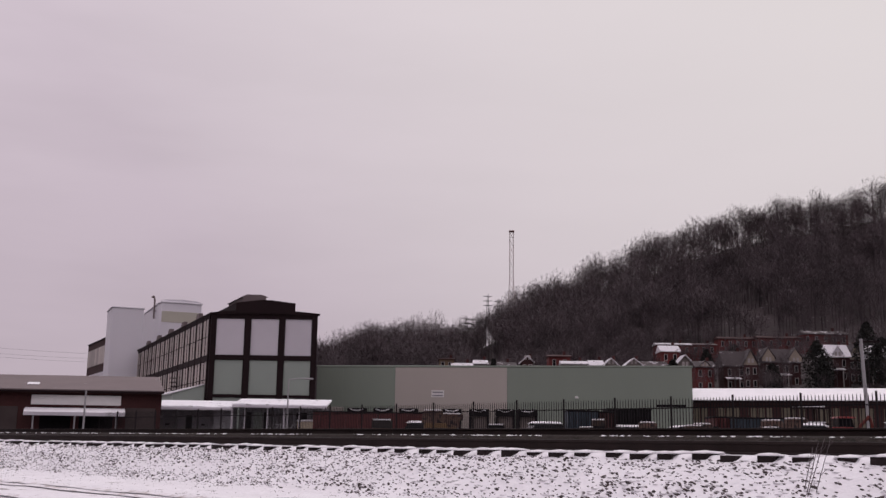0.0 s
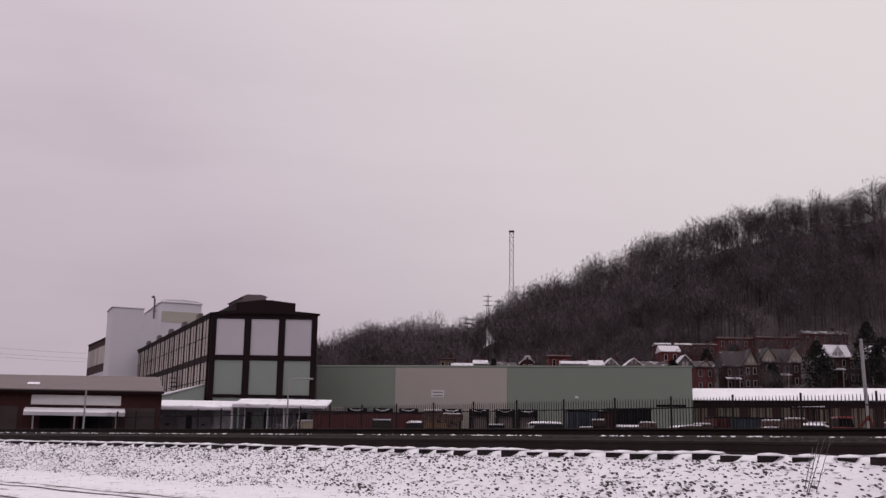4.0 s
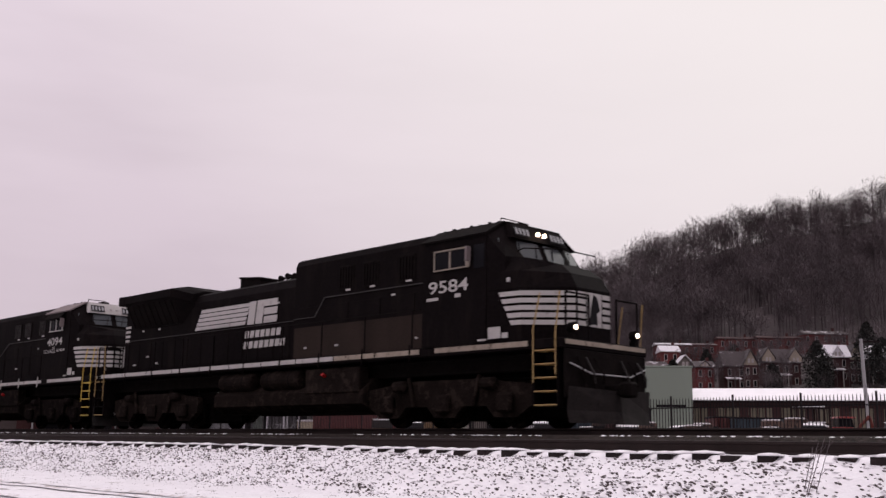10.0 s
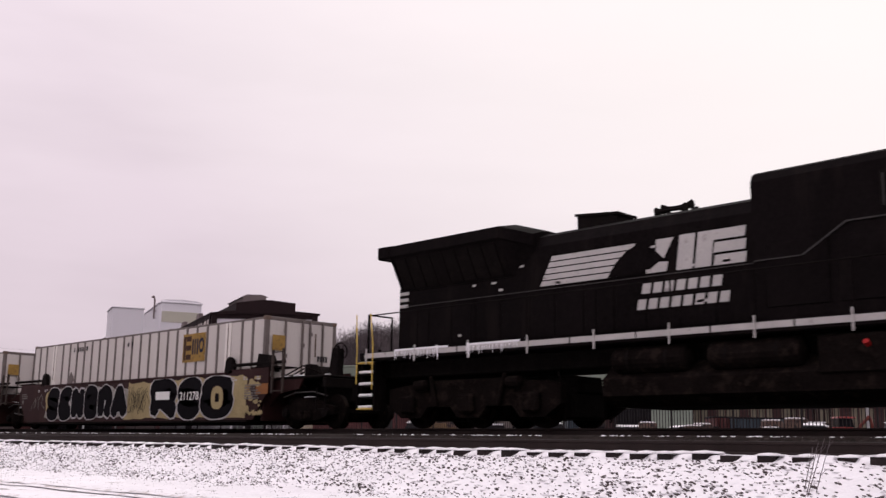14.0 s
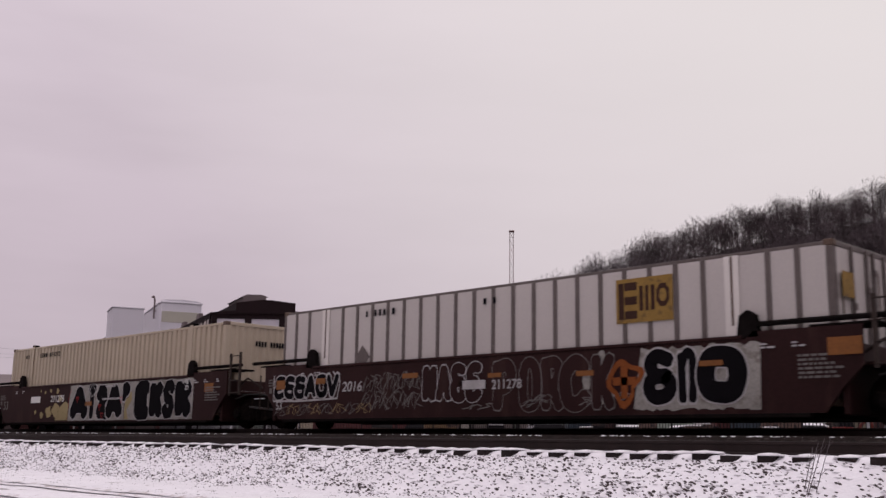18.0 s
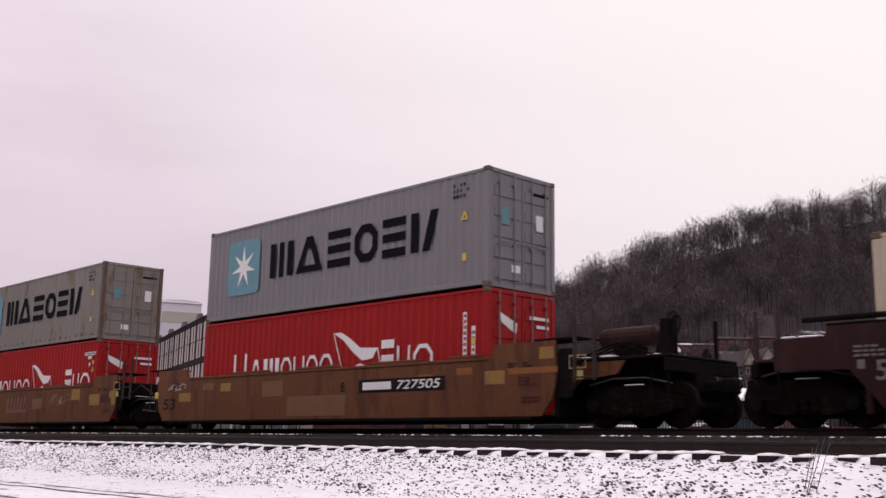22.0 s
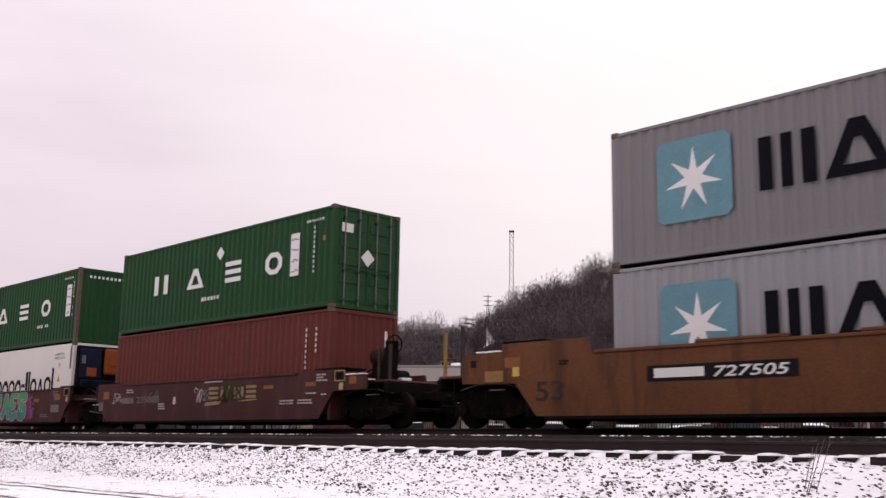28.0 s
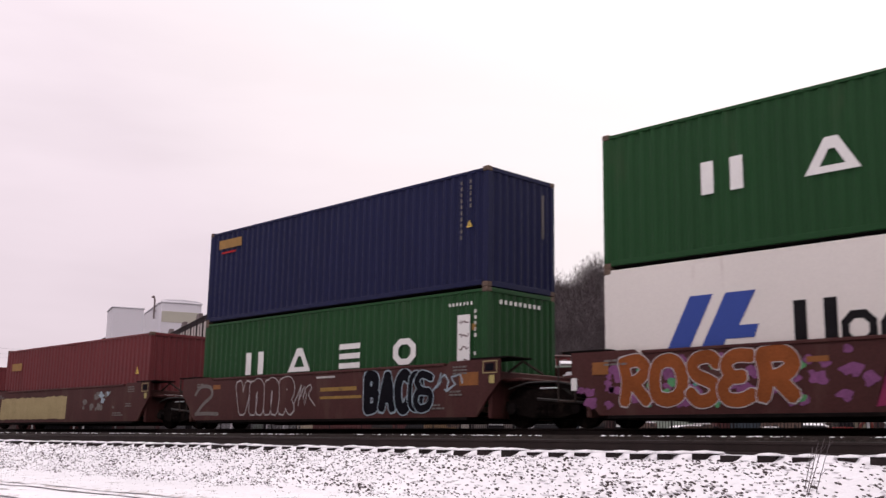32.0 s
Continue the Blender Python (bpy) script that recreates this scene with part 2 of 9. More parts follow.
UNIT_ORANGE = mat("orange_cooling_unit", (0.25, 0.060, 0.014), 0.6, spec=0.15, var=0.2, size=3)
UNIT_NAVY = mat("navy_cooling_unit", (0.010, 0.014, 0.033), 0.6, spec=0.08, var=0.2, size=3)
LAMP = glow("lit_headlamp", (1.0, 0.72, 0.52), 9.0)
GRIMY_STRIPE = mat("grimy_cream_stripe", (0.30, 0.25, 0.20), 0.7, var=0.25, size=2.5, other=(0.12, 0.09, 0.07), amount=0.3)
PLOW_DUST = mat("dusty_plow_steel", (0.018, 0.0150, 0.0145), 0.8, var=0.35, size=2, other=(0.012, 0.010, 0.010), amount=0.35, spec=0.1)
WINDOW_TRIM = mat("dull_aluminium_frame", (0.24, 0.20, 0.165), 0.6, var=0.2, size=4)
LOGO_BROWN = mat("faded_brown_lettering", (0.045, 0.022, 0.016), 0.7, var=0.25, size=4, spec=0.1)
SPRAY_PALE = mat("pale_spray_ground", (0.30, 0.285, 0.26), 0.75, spec=0.08, var=0.3, size=1.8, other=(0.20, 0.18, 0.16), amount=0.3)
SPRAY_AQUA = mat("blue_green_spray_fade", (0.07, 0.21, 0.20), 0.7, spec=0.08, var=0.3, size=1.5)


# ---- mesh helpers ----
class Shape:
    """Collects faces for one mesh."""

    def __init__(self):
        self.v, self.f = [], []

    def add(self, v, f):
        k = len(self.v)
        self.v += v
        self.f += [tuple(i + k for i in q) for q in f]
        return self

    def box(self, x0, x1, y0, y1, z0, z1, c=0.0):
        if c <= 0:
            return self.add([(x, y, z) for z in (z0, z1) for y in (y0, y1) for x in (x0, x1)],
                            [(0, 2, 3, 1), (4, 5, 7, 6), (0, 1, 5, 4), (2, 6, 7, 3), (0, 4, 6, 2), (1, 3, 7, 5)])
        v, at = [], {}
        for k, (z, iz) in enumerate(((z0, 1), (z1, -1))):
            for j, (y, iy) in enumerate(((y0, 1), (y1, -1))):
                for i, (x, ix) in enumerate(((x0, 1), (x1, -1))):
                    for a in range(3):
                        at[i, j, k, a] = len(v)
                        v.append((x + (0 if a == 0 else ix * c), y + (0 if a == 1 else iy * c), z + (0 if a == 2 else iz * c)))
        f = []
        for s in (0, 1):
            q = [at[s, 0, 0, 0], at[s, 1, 0, 0], at[s, 1, 1, 0], at[s, 0, 1, 0]]
            f.append(tuple(q if s else q[::-1]))
            q = [at[0, s, 0, 1], at[0, s, 1, 1], at[1, s, 1, 1], at[1, s, 0, 1]]
            f.append(tuple(q if s else q[::-1]))
            q = [at[0, 0, s, 2], at[1, 0, s, 2], at[1, 1, s, 2], at[0, 1, s, 2]]
            f.append(tuple(q if s else q[::-1]))
            for r in (0, 1):
                f.append((at[s, r, 0, 0], at[s, r, 0, 1], at[s, r, 1, 1], at[s, r, 1, 0]))
                f.append((at[s, 0, r, 0], at[s, 0, r, 2], at[s, 1, r, 2], at[s, 1, r, 0]))
                f.append((at[0, s, r, 1], at[0, s, r, 2], at[1, s, r, 2], at[1, s, r, 1]))
        for i in (0, 1):
            for j in (0, 1):
                for k in (0, 1):
                    f.append((at[i, j, k, 0], at[i, j, k, 1], at[i, j, k, 2]))
        return self.add(v, f)

    def prism(self, pts, a, b, axis="y"):
        """A polygon, drawn in the two other axes, drawn out from a to b along axis."""
        n = len(pts)
        put = {"y": lambda p, q: (p[0], q, p[1]), "x": lambda p, q: (q, p[0], p[1]), "z": lambda p, q: (p[0], p[1], q)}[axis]
        v = [put(p, a) for p in pts] + [put(p, b) for p in pts]
        f = [tuple(range(n)), tuple(range(2 * n - 1, n - 1, -1))] + [(i, i + n, (i + 1) % n + n, (i + 1) % n) for i in range(n)]
        return self.add(v, f)

    def loft(self, rings, closed=True):
        n, v, f = len(rings[0]), [p for r in rings for p in r], []
        for k in range(len(rings) - 1):
            for i in range(n if closed else n - 1):
                j = (i + 1) % n
                f.append((k * n + i, k * n + j, (k + 1) * n + j, (k + 1) * n + i))
        if closed:
            f += [tuple(range(n))[::-1], tuple(range((len(rings) - 1) * n, len(rings) * n))]
        return self.add(v, f)

    def tube(self, a, b, r, n=6, r2=None):
        a, b = Vector(a), Vector(b)
        d = (b - a).normalized()
        u = d.orthogonal().normalized()
        w = d.cross(u)
        r2 = r if r2 is None else r2
        ring = lambda c, q: [tuple(c + (u * math.cos(k * 2 * math.pi / n) + w * math.sin(k * 2 * math.pi / n)) * q) for k in range(n)]
        return self.loft([ring(a, r), ring(b, r2)])

    def path(self, pts, r, n=6):
        for a, b in zip(pts, pts[1:]):
            self.tube(a, b, r, n)
        return self

    def turned(self, prof, centre, axis="y", n=20):
        """A profile of (radius, along) turned round an axis through centre."""
        rings = []
        for q, s in prof:
            ring = []
            for k in range(n):
                c, w = q * math.cos(k * 2 * math.pi / n), q * math.sin(k * 2 * math.pi / n)
                p = {"y": (c, s, w), "x": (s, c, w), "z": (c, w, s)}[axis]
                ring.append(tuple(centre[i] + p[i] for i in range(3)))
            rings.append(ring)
        return self.loft(rings)

    def ribbon(self, pts, w, y, t=0.004):
        """A flat painted stroke of width w along pts in the plane y."""
        pts = [Vector((p[0], p[1])) for p in pts]
        L, Rr = [], []
        for i, p in enumerate(pts):
            d = (pts[min(i + 1, len(pts) - 1)] - pts[max(i - 1, 0)])
            d = d.normalized() if d.length > 1e-6 else Vector((1, 0))
            nrm = Vector((-d.y, d.x)) * w / 2
            L.append(p + nrm)
            Rr.append(p - nrm)
        v = [(q.x, y, q.y) for q in L] + [(q.x, y, q.y) for q in Rr]
        n = len(pts)
        return self.add(v, [(i, i + 1, n + i + 1, n + i) for i in range(n - 1)])


def mesh(name, shape, material, smooth=False):
    me = bpy.data.meshes.new(name)
    me.from_pydata(shape.v, [], shape.f)
    me.materials.append(material)
    bm = bmesh.new()
    bm.from_mesh(me)
    bmesh.ops.recalc_face_normals(bm, faces=bm.faces)
    bm.to_mesh(me)
    bm.free()
    if smooth:
        for q in me.polygons:
            q.use_smooth = True
    return me


def part(name, shape, material, parent=None, label="", smooth=False, at=None):
    ob = new(name, shape if isinstance(shape, bpy.types.Mesh) else mesh(name, shape, material, smooth))
    if parent is not None:
        ob.parent = parent
    if at is not None:
        ob.matrix_basis = at
    return tagged(ob, label)


def thing(name, label, category, m=None, group=""):
    ob = new(name)
    ob.empty_display_size = 0.2
    if m is not None:
        ob.matrix_basis = m
    return tagged(ob, label, category, group)


def words(text, height, material, parent, x, y, z, slant=0.0, width=None, name="lettering", label=""):
    """Flat lettering on a side that faces -y, its left foot at x, z."""
    cu = bpy.data.curves.new("text", "FONT")
    cu.body, cu.shear, cu.size, cu.extrude, cu.offset = text, slant, 1.0, 0.0, 0.012
    tmp = bpy.data.objects.new("text", cu)
    me = bpy.data.meshes.new_from_object(tmp)
    bpy.data.objects.remove(tmp)
    bpy.data.curves.remove(cu)
    xs, ys = [v.co.x for v in me.vertices], [v.co.y for v in me.vertices]
    k = height / (max(ys) - min(ys))
    kx = width / (max(xs) - min(xs)) if width else k
    x_min, y_min = min(xs), min(ys)
    for v in me.vertices:
        v.co = (x + (v.co.x - x_min) * kx, y, z + (v.co.y - y_min) * k)
    me.materials.clear()
    me.materials.append(material)
    me.name = name
    ob = new(name, me)
    ob.parent = parent
    return tagged(ob, label)


# ---- ground and railway ----
def strip(name, profile, x0, x1, material, step=None, rough=0.0, label="", kind="structure"):
    """A sheet of ground: a (y, z) profile drawn out along the railway."""
    xs = np.arange(x0, x1 + 1e-6, step) if step else [x0, x1]
    v, n = [], len(profile)
    for x in xs:
        for y, z in profile:
            v.append((x, y, z + (rough * noise.noise(Vector((x * 0.9, y * 1.4, 3.1))) if rough else 0)))
    f = [(i * n + j, i * n + j + 1, (i + 1) * n + j + 1, (i + 1) * n + j) for i in range(len(xs) - 1) for j in range(n - 1)]
    s = Shape()
    s.v, s.f = v, f
    ob = part(name, s, material, None, label, smooth=True)
    return tagged(ob, "", "ground", "", kind)


ground = strip("ground", [(-2500, 0.0), (-60, 0.0), (0, 0.08), (7, 0.22), (9, 0.26), (11.5, 0.28), (22.6, 0.3), (22.8, LOT), (60, LOT), (170, LOT + 0.3), (3000, 1.0)],
               -3000, 3000, YARD, label="snow-dusted asphalt yard and ground reaching to the horizon")
# unseen bank, added to keep low sky light off the train's near side
behind = strip("unseen_light_block", [(-26, -0.1), (-45, 9), (-70, 24), (-95, 36), (-140, 44), (-400, 50)], -500, 500, HILLSIDE, 25, 2.0, "unseen dark bank behind the eye, added to block low sky light")
fg = [(y, 0.09 + 0.022 * y) for y in np.arange(0.6, 11.3, 0.45)]
verge = strip("snow_verge", [(-30, 0.05)] + fg + [(11.4, 0.40)], -60, 8, SNOWY_GRAVEL, 0.45, 0.035, "snow-covered gravel verge with stones showing through")
for y in (6.3, 6.75, 8.2, 8.65):
    rut = strip("wheel_rut", [(y - 0.14, 0.105 + 0.022 * y), (y, 0.125 + 0.022 * y), (y + 0.14, 0.105 + 0.022 * y)], -60, 8, TRACK_SNOW, 0.45, 0.035,
                "tyre rut pressed into the snowy verge")
slope = [(10.9, 0.30), (11.15, 0.36), (11.5, 0.52), (11.9, 0.72), (12.25, 0.915), (12.44, 0.99), (12.54, 1.028), (12.64, 1.070), (12.84, 1.088), (12.97, 1.092)]
hump = lambda x, y: (0.05 if y < 12.0 else 0.022) * noise.noise(Vector((x * 0.9, y * 1.4, 3.1))) + (0.016 if y > 12.4 else 0.006) * noise.noise(Vector((x * 4.1, y * 5.0, 8.2)))
sh = Shape()
sx = np.arange(-60, 8.01, 0.085)
sh.v = [(x, y, z + hump(x, y)) for x in sx for y, z in slope]
sh.f = [(i * 10 + j, i * 10 + j + 1, i * 10 + j + 11, i * 10 + j + 10) for i in range(len(sx) - 1) for j in range(9)]
shoulder = tagged(part("ballast_shoulder", sh, SNOW, None, "snow-covered slope of the ballast shoulder", smooth=True), "", "ground", "", "structure")
strip("ballast_bed", [(12.4, 0.9), (12.7, 1.00), (15.2, 1.00), (15.6, 1.10), (16.2, 1.36), (16.6, 1.40), (20.3, 1.40), (20.9, 1.33), (22.8, 0.6)], -320, 130,
            BALLAST, label="dark stone ballast under two railway tracks")
snowline = Shape()
rnd = random.Random(5)
for i in range(3000):
    x = -100 + i * 0.036 + rnd.uniform(-0.1, 0.1)
    if noise.noise(Vector((x * 0.5, 7, 1))) > -0.2 and rnd.random() < 0.6:
        w, h = rnd.uniform(0.02, 0.075), rnd.uniform(0.006, 0.024)
        y = rnd.choice((16.3, 16.42, 16.5, 16.58)) + rnd.uniform(-0.1, 0.1)
        snowline.turned([(0.01, h), (w * 0.6, h * 0.7), (w, 0)], (x, y, 1.372), "z", 6)
tagged(part("snow_patches", snowline, SNOW, None, "thin snow patches lying on the ballast between the tracks"), "", "snow", "", "stuff")

# stones that stick out of the snow on the shoulder
rnd = random.Random(11)
stones = Shape()
ICO = [(0, 0, 1), (0.9, 0, 0.3), (0.28, 0.85, 0.35), (-0.72, 0.53, 0.3), (-0.72, -0.53, 0.35), (0.28, -0.85, 0.3), (0.5, 0.4, -0.6), (-0.6, 0, -0.6), (0.5, -0.4, -0.6)]
ICF = [(0, 1, 2), (0, 2, 3), (0, 3, 4), (0, 4, 5), (0, 5, 1), (1, 6, 2), (2, 6, 3), (3, 6, 7), (3, 7, 4), (4, 7, 5), (5, 7, 8), (5, 8, 1), (1, 8, 6)]


def shoulder_z(y):
    for (a, za), (b, zb) in zip(slope, slope[1:]):
        if y <= b:
            return za + (zb - za) * max(0, y - a) / (b - a)
    return slope[-1][1]


for i in range(27000):
    x = -58 + 64 * rnd.random()
    y = 12.50 - 1.65 * rnd.random() ** 1.15 if rnd.random() < 0.92 else rnd.uniform(8.5, 10.9)
    if noise.noise(Vector((x * 0.8, y * 1.5, 9))) < -0.22 and rnd.random() < 0.6:
        continue
    z = (shoulder_z(y) + hump(x, y) if y > 10.9 else 0.09 + 0.022 * y + 0.035 * noise.noise(Vector((x * 0.9, y * 1.4, 3.1)))) - 0.004
    s = rnd.uniform(0.009, 0.031) * (1.5 if rnd.random() < 0.07 else 1) * (0.55 if y < 10.9 else 1)
    turn, flat = rnd.uniform(-0.5, 0.5), rnd.uniform(0.4, 0.8)
    c, q = math.cos(turn), math.sin(turn)
    jit = [rnd.uniform(0.7, 1.25) for _ in ICO]
    stones.add([(x + (a * c - b * q) * s * j * 1.3, y + (a * q + b * c) * s * j, z + d * s * flat * j - 0.35 * (a * c - b * q) * s) for (a, b, d), j in zip(ICO, jit)], ICF)
tagged(part("ballast_stones", stones, STONE, None, "dark ballast stones poking out of the snow"), "", "stone", "", "stuff")
# snow lumps lying over the stones
lumps = Shape()
for i in range(2000):
    x, y = -50 + 56 * rnd.random(), 12.5 - 1.5 * rnd.random()
    z = shoulder_z(y) + hump(x, y)
    s = rnd.uniform(0.03, 0.06)
    lumps.add([(x + a * s * 1.4 * rnd.uniform(.8, 1.2), y + b * s * rnd.uniform(.8, 1.2) + 0.02, z + d * s * 0.55) for a, b, d in ICO], ICF)
tagged(part("snow_lumps", lumps, SNOW, None, "lumps of snow between the ballast stones", smooth=True), "", "snow", "", "stuff")

# rails and ties
RP = [(-0.075, 0), (0.075, 0), (0.075, 0.012), (0.012, 0.035), (0.010, 0.13), (0.036, 0.145), (0.036, 0.176), (-0.036, 0.176), (-0.036, 0.145), (-0.010, 0.13), (-0.012, 0.035), (-0.075, 0.012)]


def track(mid, top, x0, x1, label, near):
    t = thing("railway_track", label, "railway track", pose(0, mid, top), "tracks")
    t["kind"] = "structure"
    for s in (-1, 1):
        r = part("rail", Shape().prism([(s * 0.75 + a, b - 0.178) for a, b in RP], x0, x1, "x"), RAIL_RUST, t)
        part("rail_head", Shape().prism([(s * 0.75 - 0.034, -0.004), (s * 0.75 + 0.034, -0.004), (s * 0.75 + 0.028, 0.001), (s * 0.75 - 0.028, 0.001)], x0, x1, "x"), RAIL_BRIGHT, r,
             "worn bright running surface")
    tie = mesh("tie", Shape().box(-0.115, 0.115, -1.30, 1.30, -0.36, -0.185, 0.012), TIE)
    caps = []
    rc = random.Random(31)
    for k in range(6):          # lumps of snow lying along the ends of the ties
        rings = []
        for q in range(6):
            y, w, h = -1.335 + q * 0.095, rc.uniform(0.12, 0.19), rc.uniform(0.018, 0.05) * (0.6 if q == 0 else 1)
            o = rc.uniform(-0.03, 0.03)
            rings.append([(o - w, y, -0.188), (o + w, y, -0.188), (o + w * 0.8, y, -0.188 + h * 0.8), (o, y, -0.188 + h), (o - w * 0.8, y, -0.188 + h * 0.75)])
        caps.append(mesh("snow_cap", Shape().loft(rings), SNOW, True))
    rest = Shape()
    rr = random.Random(int(mid))
    for i in range(int((8 - -140) / 0.51)):
        x = 8 - i * 0.51 + rr.uniform(-0.05, 0.05)
        if i < 160:
            o = part("tie", tie, None, t, at=pose(x, rr.uniform(-0.07, 0.04), rr.uniform(-0.012, 0.004), rr.uniform(-0.5, 0.5), 0, rr.uniform(-1.5, 1.5)))
            if near and rr.random() < 0.96:
                part("snow_cap", rr.choice(caps), None, o, "snow lying on the tie end")
        else:
            rest.box(x - 0.115, x + 0.115, -1.3, 1.3, -0.36, -0.185)
    tagged(part("ties_far_off", rest, TIE, t), "", "", "", "stuff")
    return t


track(NEAR_MID, NEAR_RAIL, -320, 130, "empty near railway track with rusty rails and snowy timber ties", True)
track(MID, RAIL, -320, 130, "railway track with dark rails that the train runs on", False)

# dry weed stalks at the foot of the slope
weed = thing("dry_weed", "leafless dry weed with thin stalks growing through the snow", "weed", pose(-5.95, 11.75, 0.60))
rw = random.Random(3)
for i in range(4):
    a, p0 = rw.uniform(-0.7, 0.7), Vector((rw.uniform(-0.12, 0.12), rw.uniform(-0.08, 0.08), -0.12))
    d = Vector((math.cos(a) * 0.35, math.sin(a) * 0.2, 1)).normalized()
    L = rw.uniform(0.6, 0.95)
    s = Shape().tube(p0, p0 + d * L, 0.006, 5, 0.003)
    for k in range(3):
        q = p0 + d * L * rw.uniform(0.35, 0.95)
        s.tube(q, q + (d + Vector((rw.uniform(-0.8, 0.8), rw.uniform(-0.5, 0.5), rw.uniform(-0.3, 0.4)))).normalized() * rw.uniform(0.08, 0.22), 0.003, 4, 0.0015)
    part("stalk", s, BARK_PALE, weed)

# ---- steel fence along the yard ----
fence = thing("steel_fence", "black steel palisade fence with spiked pickets along the yard", "fence", pose(0, 34, LOT))
TOP = 3.07 - LOT
pk = mesh("picket", Shape().prism([(-0.013, 0.08), (0.013, 0.08), (0.013, TOP - 0.10), (0.0, TOP), (-0.013, TOP - 0.10)], -0.008, 0.008), FENCE)
po = mesh("post", Shape().box(-0.03, 0.03, -0.03, 0.04, 0, TOP + 0.07, 0.008), FENCE)
rl = mesh("fence_rail", Shape().box(-1.32, 1.32, 0.012, 0.04, -0.02, 0.02), FENCE)
rest = Shape()
for b in range(52):
    x = 4 - b * 2.64
    part("post", po, None, fence, at=pose(x, 0, 0))
    for z in (0.35, TOP - 0.38):
        part("fence_rail", rl, None, fence, at=pose(x - 1.32, 0, z))
    for k in range(1, 20):
        if 5 < b < 21:
            part("picket", pk, None, fence, at=pose(x - k * 0.132, 0, 0))
        else:
            rest.box(x - k * 0.132 - 0.010, x - k * 0.132 + 0.010, -0.005, 0.005, 0.08, TOP)
tagged(part("pickets_far_off", rest, FENCE, fence), "", "", "", "stuff")


# ---- works buildings ----
def sheared(s, k):
    s.v = [(x - k * y, y, z) for x, y, z in s.v]
    return s


def factory():
    t = thing("factory_block", "dark-framed factory block with white and grey-green wall panels", "factory", VIEW @ pose(-23.7, 105, LOT))
    K, H = 0.4533, 13.3
    part("wall", sheared(Shape().box(0.06, 10.84, 0.12, 46, 0, H - 0.1), K), BRICK_DULL, t)
    part("roof", sheared(Shape().prism([(-0.18, H - 0.1), (11.08, H - 0.1), (11.08, H + 0.08), (8.6, H + 0.3), (2.4, H + 0.3), (-0.18, H + 0.08)], -0.2, 46.2), K), FRAME_DARK, t)
    mon = part("roof_monitor", sheared(Shape().prism([(2.4, H), (8.5, H), (8.5, H + 1.12), (6.0, H + 1.42), (4.8, H + 1.42), (2.4, H + 1.12)], -0.25, 45), K), FRAME_DARK, t,
               "dark raised monitor along the ridge")
    part("ridge_vent", sheared(Shape().prism([(3.4, H + 1.36), (5.8, H + 1.36), (5.8, H + 1.85), (6.0, H + 1.9), (5.3, H + 2.15), (3.8, H + 2.15), (3.2, H + 1.9), (3.4, H + 1.85)], 1, 7), K), ROOF_GREY, mon)
    for x0, x1 in ((0, 0.55), (3.45, 4.1), (6.98, 7.6), (10.35, 10.9)):
        part("column", sheared(Shape().box(x0, x1, -0.12, 0.25, 0, H, 0.02), K), FRAME_DARK, t)
    for z0, z1 in ((H - 0.5, H - 0.02), (8.55, 9.05), (4.75, 5.05)):
        part("beam", sheared(Shape().box(0.56, 10.34, -0.10, 0.24, z0, z1, 0.02), K), FRAME_DARK, t)
    for x0, x1 in ((0.56, 3.44), (4.11, 6.97), (7.61, 10.34)):
        part("wall_panel", sheared(Shape().box(x0, x1, 0.02, 0.10, 9.06, H - 0.51, 0.015), K), PANEL_WHITE, t, "white upper wall panel")
        part("wall_panel", sheared(Shape().box(x0, x1, 0.02, 0.10, 5.06, 8.54, 0.015), K), PANEL_GREEN, t, "grey-green lower wall panel")
        part("wall_panel", sheared(Shape().box(x0, x1, 0.02, 0.10, 0.1, 4.74, 0.015), K), PANEL_GREEN, t)
    n = 15
    for i in range(n):
        y0, y1 = 0.3 + i * 3.03, 0.3 + (i + 1) * 3.03
        part("column", sheared(Shape().box(-0.14, 0.05, y0, y0 + 0.34, 0, H), K), FRAME_DARK, t)
        for z0, z1, m in ((9.1, H - 0.5, WINDOW_TAN), (4.6, 8.4, WINDOW_TAN)):
            w = part("window", sheared(Shape().box(-0.04, 0.055, y0 + 0.35, y1 - 0.01, z0, z1), K), m, t, "whitened factory window in a dark frame")
            part("mullion", sheared(Shape().box(-0.09, -0.045, y0 + 1.62, y0 + 1.76, z0, z1), K), FRAME_DARK, w)
            part("glazing_bar", sheared(Shape().box(-0.07, -0.045, y0 + 0.36, y1 - 0.02, z0 + (z1 - z0) * 0.5, z0 + (z1 - z0) * 0.5 + 0.08), K), FRAME_DARK, w)
    for z0, z1 in ((8.42, 9.08), (H - 0.48, H - 0.02), (4.1, 4.58)):
        part("beam", sheared(Shape().box(-0.10, 0.04, 0.3, 45.8, z0, z1), K), FRAME_DARK, t)
    for i in range(5):
        part("roof_fan", sheared(Shape().prism([(-0.1, H + .1), (0.5, H + .1), (0.4, H + 0.7), (0.0, H + 0.7)], 6 + i * 8, 7.2 + i * 8), K), ROOF_GREY, t)
    for i in range(6):
        part("fire_stair", sheared(Shape().box(-0.9, -0.15, 13 + i * 0.5, 13.6 + i * 0.5, 5.0 + i * 0.5, 5.08 + i * 0.5), K), FRAME_DARK, t)
    part("lean_to", sheared(Shape().prism([(-3.4, 0), (-0.16, 0), (-0.16, 6.0), (-3.4, 5.1)], 0.6, 30), K), PANEL_GREEN, t, "low green lean-to with a snowy roof")
